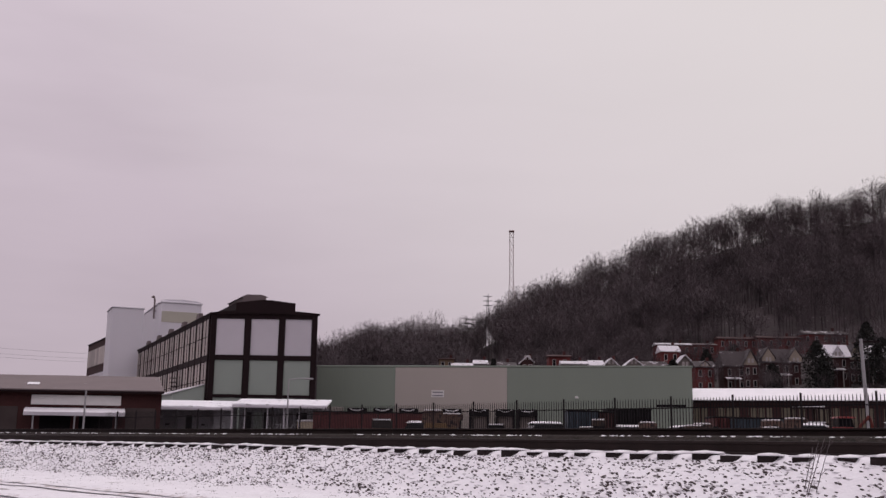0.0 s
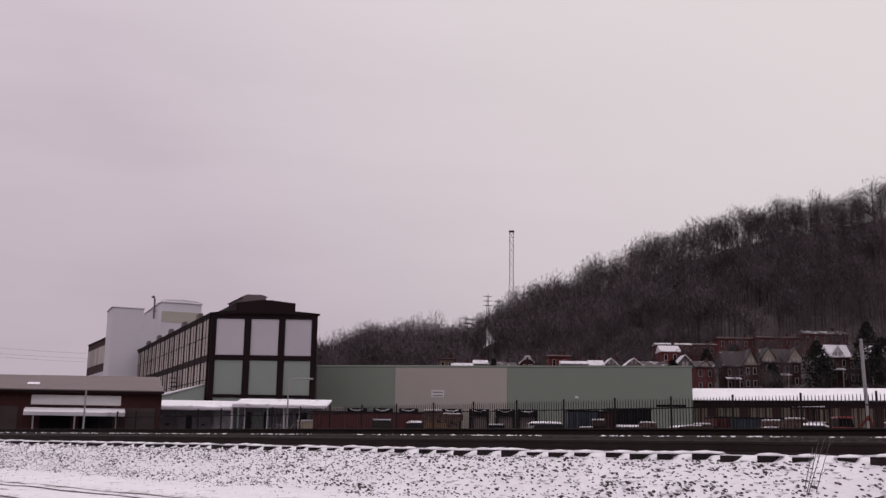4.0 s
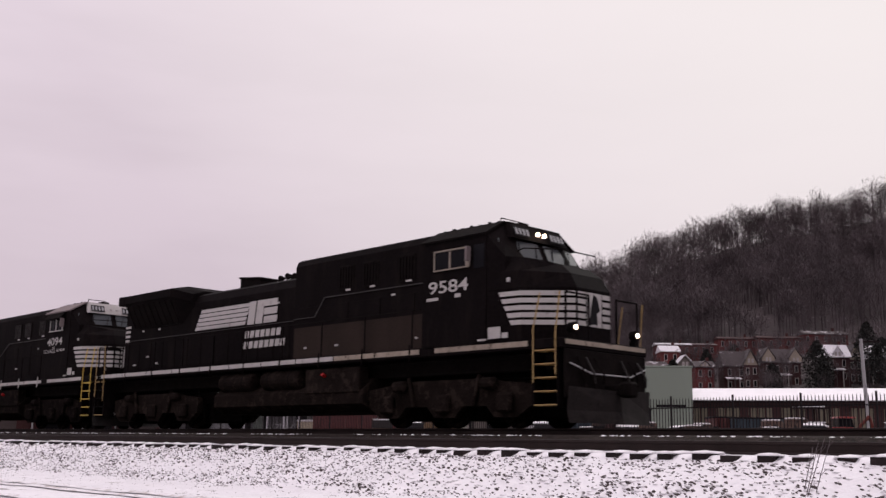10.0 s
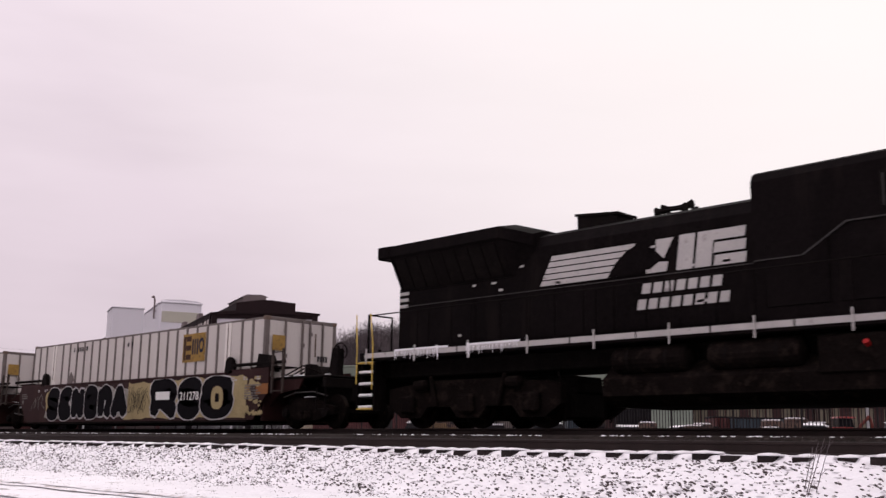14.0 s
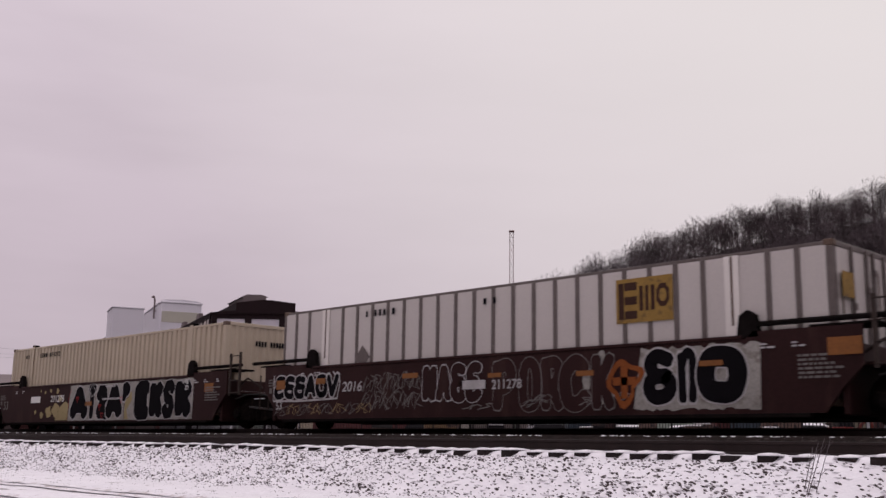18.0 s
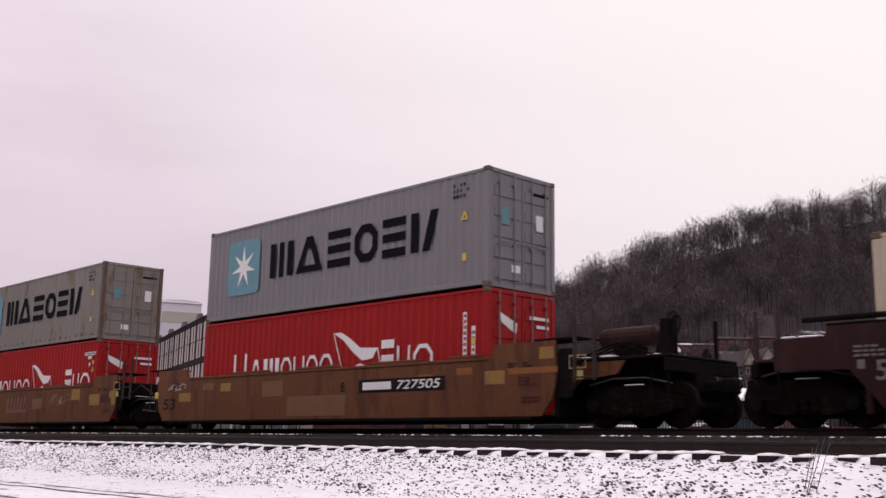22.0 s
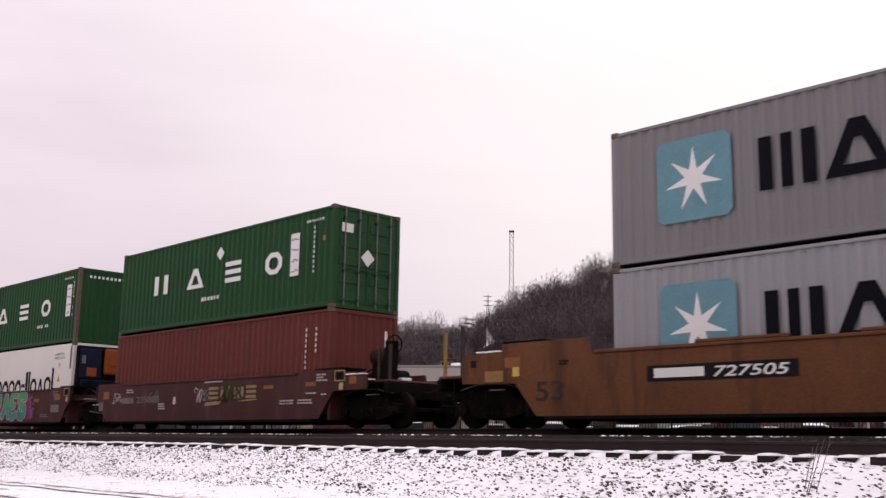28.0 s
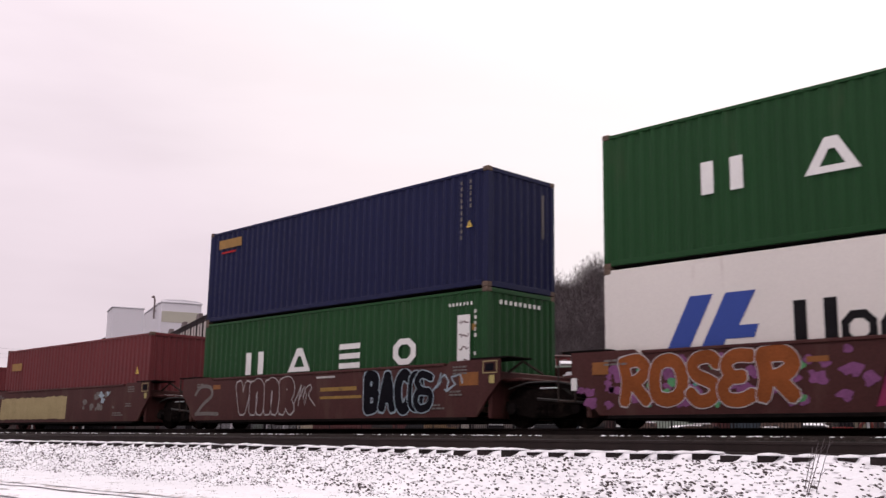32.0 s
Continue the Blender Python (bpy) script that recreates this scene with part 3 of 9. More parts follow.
    part("lean_to_roof", sheared(Shape().prism([(-3.6, 5.06), (-0.18, 6.02), (-0.18, 6.14), (-3.6, 5.18)], 0.5, 30), K), SNOW, t)


factory()


def plain_block(name, label, u, d, w, dep, h, material, rot=0.0, trim=None, extra=None):
    t = thing(name, label, "building", VIEW @ pose(u, d, LOT, 0, 0, rot))
    part("wall", Shape().box(0, w, 0, dep, 0, h, 0.05), material, t)
    part("roof", Shape().box(-0.12, w + 0.12, -0.12, dep + 0.12, h + 0.003, h + 0.22, 0.04), trim or material, t)
    for x in np.arange(1.5, w - 0.3, 1.5):
        part("cladding_seam", Shape().box(x - 0.02, x + 0.02, -0.015, -0.002, 0.1, h - 0.1), material, t)
    return t


plain_block("process_tower", "tall white windowless process tower", -48.5, 150, 4.5, 6.5, 19.5, TANK_WHITE, 24)
wb = plain_block("process_hall", "white windowless process hall with a beige band", -43.3, 157, 6.2, 22, 21.3, TANK_WHITE, 24)
part("roof_crown", Shape().prism([(-0.1, 21.53), (6.3, 21.53), (5.6, 21.8), (3.1, 21.95), (0.6, 21.8)], 0.1, 21), TANK_WHITE, wb)
part("band", Shape().box(0.15, 6.05, -0.06, -0.018, 18.3, 20.0, 0.01), BEIGE_BAND, wb, "beige painted band")
part("vent_pipe", Shape().path([(-0.3, 5, 19.3), (-0.3, 5, 22.3), (-0.5, 5, 22.9), (-0.75, 5, 22.6)], 0.14, 8), ROOF_GREY, wb)
part("pipe_bracket", Shape().box(-0.45, -0.02, 4.9, 5.1, 20.4, 20.6), ROOF_GREY, wb)
bs = plain_block("brick_wing", "dark brick wing with a long pale band of windows", -51.4, 157, 3.0, 15.8, 15.6, BRICK_DULL, 27.9, trim=FRAME_DARK)
for k in range(9):
    part("window", Shape().box(-0.06, -0.015, 0.35 + k * 1.7, 1.9 + k * 1.7, 11.9, 14.6, 0.02), WINDOW_TAN, bs)
    part("window", Shape().box(-0.06, -0.015, 0.35 + k * 1.7, 1.9 + k * 1.7, 6.4, 10.6, 0.02), PANEL_WHITE, bs)


SIDING_DOOR = mat("dull_grey_brown_door", (0.15, 0.125, 0.115), 0.7, var=0.2, size=1.0)


def hall():
    t = thing("cladded_hall", "long flat-roofed hall clad in pale green and cream sheet", "industrial hall", VIEW @ pose(-13.9, 115.5, LOT, 0, 0, -10.6))
    W, H = 40.9, 8.75
    part("wall", Shape().box(0, W, 0.12, 42, 0, H - 0.05), WALL_GREEN, t)
    part("roof", Shape().box(-0.1, W + 0.1, -0.02, 42.1, H - 0.04, H + 0.16, 0.04), WALL_GREEN, t)
    for x0, x1, m, lb in ((0, 9.0, WALL_GREEN, "pale green cladding"), (9.0, 21.4, WALL_CREAM, "cream cladding"), (21.4, W, WALL_GREEN, "pale green cladding")):
        c = part("cladding", Shape().box(x0 + 0.01, x1 - 0.01, 0.02, 0.115, 0.1, H - 0.06), m, t, lb)
        for x in np.arange(x0 + 3.0, x1 - 1, 3.0):
            part("cladding_rib", Shape().box(x - 0.02, x + 0.02, 0.012, 0.0185, 0.1, H - 0.1), m, c)
    sg = part("sign", Shape().box(13.1, 14.5, -0.06, -0.02, 5.45, 6.2, 0.01), PURE_WHITE, t, "small white sign with two dark lines")
    for z in (5.55, 5.9):
        part("sign_line", Shape().box(13.2, 14.4, -0.07, -0.062, z, z + 0.16), C_GREY_PALE, sg)
    for x in (28.7,):
        part("wall_lamp", Shape().box(x, x + 0.35, -0.4, -0.02, 5.4, 5.65, 0.04), PURE_WHITE, t)
    for x in (4.0, 6.9, 9.8, 14.6, 17.6, 20.4, 22.8):
        d = part("dock_door", Shape().box(x, x + 1.7, -0.05, -0.015, 0.3, 3.5, 0.02), SIDING_DOOR, t)
        part("dock_seal", Shape().box(x - 0.2, x + 1.9, -0.5, -0.06, 3.45, 4.2, 0.05), PAINT_BLACK, d)
        for q in (x - 0.2, x + 1.68):
            part("dock_post", Shape().box(q, q + 0.2, -0.45, -0.06, 0.2, 3.44, 0.03), PAINT_BLACK, d)
        part("snow_on_seal", Shape().path([(x + 0.1, -0.55, 4.1), (x + 0.6, -0.56, 3.95), (x + 1.1, -0.56, 3.93), (x + 1.6, -0.55, 4.1)], 0.06, 5), SNOW, d)
    part("side_door", Shape().box(0.3, 3.2, -0.06, -0.015, 0.2, 4.3, 0.02), WALL_CREAM, t)
    part("vent_grille", Shape().box(37.2, 40.2, -0.05, -0.015, 4.6, 4.85), PAINT_BLACK, t)


hall()


def shed():
    t = thing("brick_shed", "low dark brick shed with a weathered grey roof", "shed", VIEW @ pose(-20.2, 75, LOT, 0, 0, 2))
    W = 24
    part("wall", sheared(Shape().box(-W, 0, 0, 14, 0, 3.75), 0.3), BRICK, t)
    part("gable", sheared(Shape().prism([(0, 3.76), (7, 5.1), (14, 3.76)], -W + 0.02, -0.02, "x"), 0.3), BRICK, t)
    part("roof", sheared(Shape().prism([(-0.5, 3.72), (-0.5, 3.84), (7, 5.28), (14.5, 3.84), (14.5, 3.72), (7, 5.14)], -W - 0.3, 0.12, "x"), 0.3), ROOF_GREY, t)
    part("gutter", sheared(Shape().box(-W, 0.1, -0.62, -0.50, 3.62, 3.76), 0.3), FRAME_DARK, t)
    for x in (-9.8, -13.5):
        part("skylight_snow", sheared(Shape().prism([(1.6, 4.26), (2.6, 4.45), (2.6, 4.49), (1.6, 4.30)], x, x + 0.9, "x"), 0.3), SNOW, t)
    part("sign_board", sheared(Shape().box(-9.3, -2.9, -0.12, -0.01, 2.75, 3.45, 0.02), 0.3), PURE_WHITE, t, "blank white board on the wall")
    aw = part("awning", sheared(Shape().prism([(-1.6, 2.1), (-0.02, 2.45), (-0.02, 2.55), (-1.6, 2.2)], -9.7, -2.6, "x"), 0.3), SNOW, t, "snow-covered awning over the loading bay")
    part("awning_edge", sheared(Shape().box(-9.7, -2.6, -1.66, -1.605, 1.95, 2.2), 0.3), PANEL_WHITE, aw)
    for x in (-9.0, -6.1, -3.2):
        part("awning_post", sheared(Shape().tube((x, -1.5, 0), (x, -1.5, 2.1), 0.06, 8), 0.3), GALV, t)
    for x0, x1 in ((-2.5, -0.4), (-12.6, -10.2), (-8.6, -6.4), (-5.8, -3.4)):
        part("roller_door", sheared(Shape().box(x0, x1, -0.05, -0.008, 0.05, 2.6, 0.01), 0.3), SHUTTER if x1 > -3 or x0 < -9 else PAINT_BLACK, t)


shed()


def canopy():
    t = thing("loading_canopy", "snow-covered loading canopy on white posts before doors", "canopy", VIEW @ pose(-24.5, 88, LOT))
    r = random.Random(5)
    for x0, x1, z0, z1 in ((0, 6.9, 3.05, 3.72), (6.95, 14.9, 3.32, 3.95)):
        rings = []
        for k in range(9):
            x = x0 + (x1 - x0) * k / 8
            q = r.uniform(-0.04, 0.04)
            rings.append([(x, -0.6, z0 + q), (x, 3.4, z1 + q * 0.5), (x, 3.4, z1 + 0.14), (x, -0.6, z0 + 0.16 + q)])
        part("roof", Shape().loft(rings), CANOPY_SNOW, t, "roof under thin streaked snow")
        part("fascia", Shape().box(x0, x1, -0.72, -0.615, z0 - 0.13, z0 + 0.05), PANEL_WHITE, t)
    for x in (0.2, 6.9, 8.0, 9.9, 11.3, 12.6, 14.6):
        part("post", Shape().box(x - 0.07, x + 0.07, -0.4, -0.26, 0, 3.2, 0.01), PANEL_WHITE, t)
    part("rear_wall", Shape().box(0, 5.1, 1.5, 1.7, 0, 3.1), C_GREY_PALE, t, "white wall under the canopy")
    part("rear_wall", Shape().box(7.0, 14.9, 2.2, 2.4, 0, 3.3), C_GREY_PALE, t)
    part("store_room", Shape().box(5.2, 6.85, 0.3, 2.4, 0, 3.3, 0.03), C_GREY_PALE, t, "grey plastered store room")
    for x0, w, m in ((0.4, 1.5, C_GREY), (2.6, 0.55, PAINT_BLACK), (3.6, 1.2, C_GREY_PALE)):
        d = part("door", Shape().box(x0, x0 + w, 1.43, 1.49, 0.05, 2.5, 0.02), m, t)
        part("door_handle", Shape().box(x0 + w * 0.3, x0 + w * 0.55, 1.40, 1.428, 1.65, 1.8), PAINT_BLACK, d)
    for x0, w, m in ((7.4, 0.7, PAINT_BLACK), (8.3, 0.8, PANEL_GREEN), (9.2, 0.35, PAINT_BLACK), (10.2, 1.5, C_GREY), (12.0, 0.9, PAINT_BLACK), (13.3, 1.2, C_GREY)):
        part("door", Shape().box(x0, x0 + w, 2.12, 2.19, 0.05, 2.9, 0.02), m, t)
    for x0 in (10.1, 10.6, 11.8):
        part("pipe_rail", Shape().path([(x0, 0.2, 0), (x0, 0.2, 1.5), (x0 + 0.25, 0.2, 1.85), (x0 + 0.8, 0.2, 1.8), (x0 + 0.9, 0.2, 0.8)], 0.06, 6), GALV, t)
    c = part("crate", Shape().box(12.4, 15.0, -0.1, 1.2, 0, 2.1, 0.03), C_BEIGE, t, "beige crate under a little snow")
    part("snow_on_crate", Shape().box(12.35, 15.05, -0.15, 1.25, 2.103, 2.25, 0.04), SNOW, c)


CANOPY_SNOW = mat("thin_streaked_snow", (0.78, 0.77, 0.80), 0.8, var=0.08, size=0.8, other=(0.20, 0.21, 0.20), amount=0.2)
canopy()


STORE_BAY = mat("dull_yellow_grey_bay", (0.15, 0.13, 0.095), 0.8, var=0.25, size=0.8)


def low_store():
    t = thing("low_store", "long low store with a roof deep in snow", "building", VIEW @ pose(28.6, 125, LOT, 0, 0, -17))
    part("wall", Shape().box(0, 34, 0, 14, 0, 6.0), BRICK_DULL, t)
    part("roof", Shape().prism([(-0.5, 5.95), (-0.5, 6.15), (7, 7.9), (14.5, 6.15), (14.5, 5.95), (7, 7.7)], -0.3, 34.3, "x"), SNOW, t, "snow-covered gable roof")
    part("eave", Shape().box(-0.3, 34.3, -0.56, -0.505, 5.75, 6.05), FRAME_DARK, t)
    for i in range(9):
        part("bay", Shape().box(0.8 + i * 3.7, 3.6 + i * 3.7, -0.06, -0.01, 0.3, 5.2, 0.02), STORE_BAY, t)
        for k in range(4):
            part("bay_post", Shape().box(0.9 + i * 3.7 + k * 0.85, 1.05 + i * 3.7 + k * 0.85, -0.12, -0.062, 0.3, 5.2), BRICK_DULL, t)


low_store()


def pole(name, label, u, d, h, lean, arm):
    t = thing(name, label, "pole", VIEW @ pose(u, d, LOT, 0, lean, 0))
    part("shaft", Shape().tube((0, 0, 0), (0, 0, h), 0.14 if arm is False else 0.08, 10, 0.11 if arm is False else 0.05), GALV, t)
    if arm:
        part("arm", Shape().path([(0, 0, h - 0.1), (0.9, 0, h + 0.05), (1.3, 0, h)], 0.04, 8), GALV, t)
        part("lamp_head", Shape().box(1.2, 1.9, -0.14, 0.14, h - 0.06, h + 0.08, 0.03), GALV, t)
    elif arm is False:
        part("cross_arm", Shape().box(-0.2, 1.3, -0.06, 0.06, h - 0.25, h - 0.15, 0.01), FRAME_DARK, t)
        for x in (0.5, 0.9, 1.2):
            part("insulator", Shape().turned([(0.03, 0), (0.06, 0.06), (0.03, 0.14)], (x, 0, h - 0.149), "z", 8), GLASS_DARK, t)


pole("street_lamp", "grey steel lamp post with a short arm beside the canopy", -11.8, 80, 5.2, 0, True)
pole("utility_pole", "leaning pale wooden utility pole in the yard", 28.9, 70, 7.9, -1.6, False)
pole("shed_pole", "thin grey pole before the brick shed", -24.0, 70, 3.6, 0, None)


# ---- parked vehicles and yard clutter ----
def car(u, d, turn, paint, label, L=4.5, H=1.5, box=False):
    t = thing("parked_car", label, "car", VIEW @ pose(u, d, LOT, 0, 0, turn), "cars in the yard")
    w = 0.88
    body = part("body", Shape().loft([[(x, s * w, z) for x, z in ((-L / 2, 0.35), (L / 2, 0.35), (L / 2, 0.7), (L / 2 - 0.9, 0.92), (-L / 2 + 0.3, 0.95), (-L / 2, 0.8))] for s in (-1, 1)]), paint, t)
    c0, c1 = (-L / 2 + 0.15, L / 2 - 1.0) if box else (-L / 2 + 0.7, L / 2 - 1.15)
    part("cabin", Shape().loft([[(c0, s * 0.80, 0.94), (c1, s * 0.80, 0.94), (c1 - 0.6, s * 0.68, H - 0.06), (c0 + 0.35, s * 0.68, H - 0.06)] for s in (-1, 1)]), GLASS_DARK, t)
    part("roof", Shape().loft([[(c0 + 0.3, s * 0.70, H - 0.06), (c1 - 0.55, s * 0.70, H - 0.06), (c1 - 0.65, s * 0.64, H), (c0 + 0.42, s * 0.64, H)] for s in (-1, 1)]), paint, t)
    part("snow_on_roof", Shape().loft([[(c0 + 0.25, s * 0.68, H + 0.003), (c1 - 0.5, s * 0.68, H + 0.003), (c1 - 0.75, s * 0.5, H + 0.12), (c0 + 0.5, s * 0.5, H + 0.12)] for s in (-1, 1)]), SNOW, t, "snow on the roof")
    part("snow_on_bonnet", Shape().loft([[(c1 + 0.05, s * 0.8, 0.95), (L / 2 - 0.1, s * 0.8, 0.80), (L / 2 - 0.2, s * 0.6, 0.89), (c1 + 0.1, s * 0.6, 1.02)] for s in (-1, 1)]), SNOW, t)
    for x in (-L / 2 + 0.8, L / 2 - 0.85):
        for s in (-1, 1):
            wh = part("wheel", Shape().turned([(0.2, -0.1), (0.31, -0.1), (0.33, 0), (0.31, 0.1), (0.2, 0.1)], (x, s * 0.8, 0.33), "y", 16), PAINT_BLACK, t)
            part("rim", Shape().turned([(0.05, -0.11), (0.19, -0.105), (0.19, 0.105), (0.05, 0.11)], (x, s * 0.8, 0.33), "y", 12), STEEL, wh)
    return t


CAR_DARK = mat("dark_car_paint", (0.03, 0.03, 0.035), 0.3, var=0.1)
CAR_RED = mat("red_car_paint", (0.25, 0.03, 0.03), 0.3, var=0.1)
CAR_BLUE = mat("blue_car_paint", (0.04, 0.06, 0.11), 0.35, var=0.1)
CAR_WHITE = mat("silver_car_paint", (0.12, 0.12, 0.125), 0.35, var=0.1)
for u, d, turn, m, lb, L, H, bx in ((-0.4, 58, 0, CAR_DARK, "long dark car under snow behind the fence", 4.9, 1.5, False), (6.4, 60, 10, CAR_DARK, "dark car with a snowy roof behind the fence", 4.4, 1.62, False),
                                    (11.6, 60, 0, CAR_DARK, "dark estate car under snow behind the fence", 4.4, 1.5, True), (15.4, 64, 0, CAR_WHITE, "pale car with a snowy roof behind the fence", 4.4, 1.6, False),
                                    (18.6, 66, 30, CAR_BLUE, "blue car with snow on its roof in the yard", 4.5, 1.9, True), (20.8, 58, 5, CAR_DARK, "dark car in the yard with snow on it", 4.4, 1.7, False),
                                    (26.6, 63, 0, CAR_RED, "red car parked beside the utility pole", 4.4, 1.6, False), (22.6, 62, 0, CAR_WHITE, "light-coloured car behind the fence", 4.4, 1.7, False),
                                    (29.6, 64, 0, CAR_DARK, "dark van parked near the low store", 4.8, 2.1, True)):
    car(u, d, turn, m, lb, L, H, bx)


def skip(u, d, w, h, m, label, name="waste_container"):
    t = thing(name, label, "container", VIEW @ pose(u, d, LOT))
    part("body", Shape().loft([[(-w / 2, s, 0.12), (w / 2, s, 0.12), (w / 2, s * 1.15, h), (-w / 2, s * 1.15, h)] for s in (-0.9, 0.9)]), m, t)
    part("lid", Shape().box(-w / 2 - 0.05, w / 2 + 0.05, -1.1, 1.1, h + 0.003, h + 0.09, 0.02), PAINT_BLACK, t)
    for k in range(5):
        x = -w / 2 + w * (k + 0.5) / 5
        part("rib", Shape().box(x - 0.05, x + 0.05, -1.2, -1.04, 0.2, h - 0.05, 0.01), m, t)
    for k in (-1, 1):
        part("skid", Shape().box(k * w * 0.35 - 0.1, k * w * 0.35 + 0.1, -0.9, 0.9, 0, 0.119), PAINT_BLACK, t)


BIN_BLUE = mat("faded_blue_steel", (0.034, 0.050, 0.066), 0.6, var=0.2, other=(0.12, 0.07, 0.05), amount=0.2)
TAN_PLAIN_BIN = mat("ochre_steel", (0.15, 0.092, 0.045), 0.7, var=0.25, size=2)
BIN_RED = mat("faded_red_steel", (0.10, 0.028, 0.028), 0.6, var=0.2)
skip(8.1, 60, 1.7, 2.3, BIN_BLUE, "faded blue steel waste container with a dark lid")
skip(9.5, 60, 1.0, 2.25, BRICK_DULL, "rusty brown waste container beside the blue one")
skip(18.2, 60, 3.1, 2.05, BIN_BLUE, "long blue steel waste container in the yard")
skip(14.9, 60, 1.7, 1.5, TAN_PLAIN_BIN, "dull ochre steel waste container in the yard")
skip(16.4, 61, 1.2, 2.1, BIN_RED, "red steel waste container in the yard")
skip(11.3, 63, 2.6, 2.55, PAINT_BLACK, "long black steel container with snow before it")
for k, (u, w) in enumerate(((-6.5, 4.4), (-2.3, 3.8))):
    skip(u, 72, w, 2.4, BIN_RED, "long faded red steel container along the yard")
heap = random.Random(14)
for u, d, w, h in ((11.6, 58, 3.2, 0.75), (3.2, 58, 2.6, 1.3), (20.2, 61, 1.0, 2.0), (13.2, 57, 1.6, 0.9), (24.0, 59, 1.4, 1.3), (27.2, 59, 1.6, 1.9)):
    t = thing("snow_heap", "low heap of ploughed snow and rubble in the yard", "snow heap", VIEW @ pose(u, d, LOT))
    rings = []
    for k in range(9):
        x = w * (k / 8 - 0.5)
        hh = max(0.05, h * math.sin(math.pi * (k + 0.4) / 8.8) * heap.uniform(0.7, 1.0))
        rings.append([(x, -0.8, 0.0), (x, -0.5, hh * 0.7), (x, 0.1, hh), (x, 0.6, hh * 0.6), (x, 0.9, 0.0)])
    part("heap", Shape().loft(rings), TRACK_SNOW, t)
# stacked pallet frames and a loader beside the pole
t = thing("steel_rack", "grey steel storage rack holding pallets in the yard", "rack", VIEW @ pose(21.4, 60, LOT))
for x in (-0.95, -0.3, 0.35, 0.95):
    for y in (-0.4, 0.4):
        part("upright", Shape().box(x - 0.04, x + 0.04, y - 0.04, y + 0.04, 0, 2.85), FRAME_DARK, t)
for z in (0.9, 1.8, 2.7):
    part("shelf", Shape().box(-1.0, 1.0, -0.5, 0.5, z, z + 0.08), FRAME_DARK, t)
    part("snow_on_shelf", Shape().box(-0.9, 0.7, -0.48, 0.4, z + 0.082, z + 0.16, 0.03), SNOW, t)
t = thing("wheel_loader", "small orange-red wheel loader parked by the pole", "loader", VIEW @ pose(23.7, 61, LOT))
part("body", Shape().prism([(-0.9, 0.6), (0.9, 0.6), (0.9, 1.5), (0.2, 1.7), (-0.9, 1.7)], -0.6, 0.6), CAR_RED, t)
part("cab", Shape().prism([(-0.5, 1.71), (0.4, 1.71), (0.3, 2.2), (-0.45, 2.2)], -0.5, 0.5), GLASS_DARK, t)
part("cab_roof", Shape().box(-0.6, 0.5, -0.6, 0.6, 2.205, 2.3, 0.04), CAR_RED, t)
part("boom", Shape().path([(0.5, -0.5, 1.5), (1.3, -0.5, 2.35), (1.7, -0.5, 1.0)], 0.1, 6), C_OXIDE, t)
part("bucket", Shape().prism([(1.6, 0.3), (2.2, 0.2), (2.1, 0.5), (1.8, 1.1), (1.55, 1.1)], -0.9, 0.9), BRICK_DULL, t)
for x in (-0.6, 0.7):
    for s_ in (-0.75, 0.75):
        part("wheel", Shape().turned([(0.2, -0.15), (0.5, -0.14), (0.55, 0), (0.5, 0.14), (0.2, 0.15)], (x, s_, 0.55), "y", 16), PAINT_BLACK, t)

SCRAP = mat("mixed_rusty_scrap", (0.070, 0.043, 0.034), 0.8, var=0.5, size=2.5, spread=0.6, other=(0.02, 0.018, 0.018), amount=0.35)
yr = random.Random(47)
for k in range(26):
    u, d = yr.uniform(-4, 31), yr.uniform(52, 57)
    t = thing("scrap_pile", "low pile of rusty scrap and timber dusted with snow", "scrap", VIEW @ pose(u, d, LOT, 0, 0, yr.uniform(-20, 20)), "scrap in the yard")
    h = 0
    for q in range(yr.randint(3, 6)):
        w, b = yr.uniform(0.5, 1.3), yr.uniform(0.15, 0.42)
        o = yr.uniform(-0.25, 0.25)
        part("scrap_piece", Shape().box(o - w / 2, o + w / 2, -0.4, 0.4, h, h + b, 0.02), SCRAP if q % 3 else yr.choice((STEEL, BIN_RED, TAN_PLAIN_BIN, PAINT_BLACK)), t)
        h += b + 0.002
    part("snow_cover", Shape().box(o - w * 0.45, o + w * 0.4, -0.36, 0.36, h, h + 0.07, 0.025), SNOW, t)

# ---- wooded hill ----
RIDGE = [(-0.50, 16), (-0.40, 22), (-0.375, 28.5), (-0.352, 31.0), (-0.34, 30), (-0.30, 24), (-0.22, 24), (-0.16, 30), (-0.119, 41.3), (-0.078, 49.8), (-0.04, 53), (-0.001, 55.5), (0.03, 56.5), (0.046, 60.5), (0.076, 67.7), (0.121, 75.7),
         (0.177, 86.8), (0.234, 97), (0.291, 105.2), (0.337, 110.8), (0.377, 113.2), (0.445, 120.8), (0.60, 132), (0.9, 140)]


def ridge(a):
    for (p, h), (q, k) in zip(RIDGE, RIDGE[1:]):
        if a <= q:
            return h + (k - h) * max(0.0, a - p) / (q - p)
    return RIDGE[-1][1]


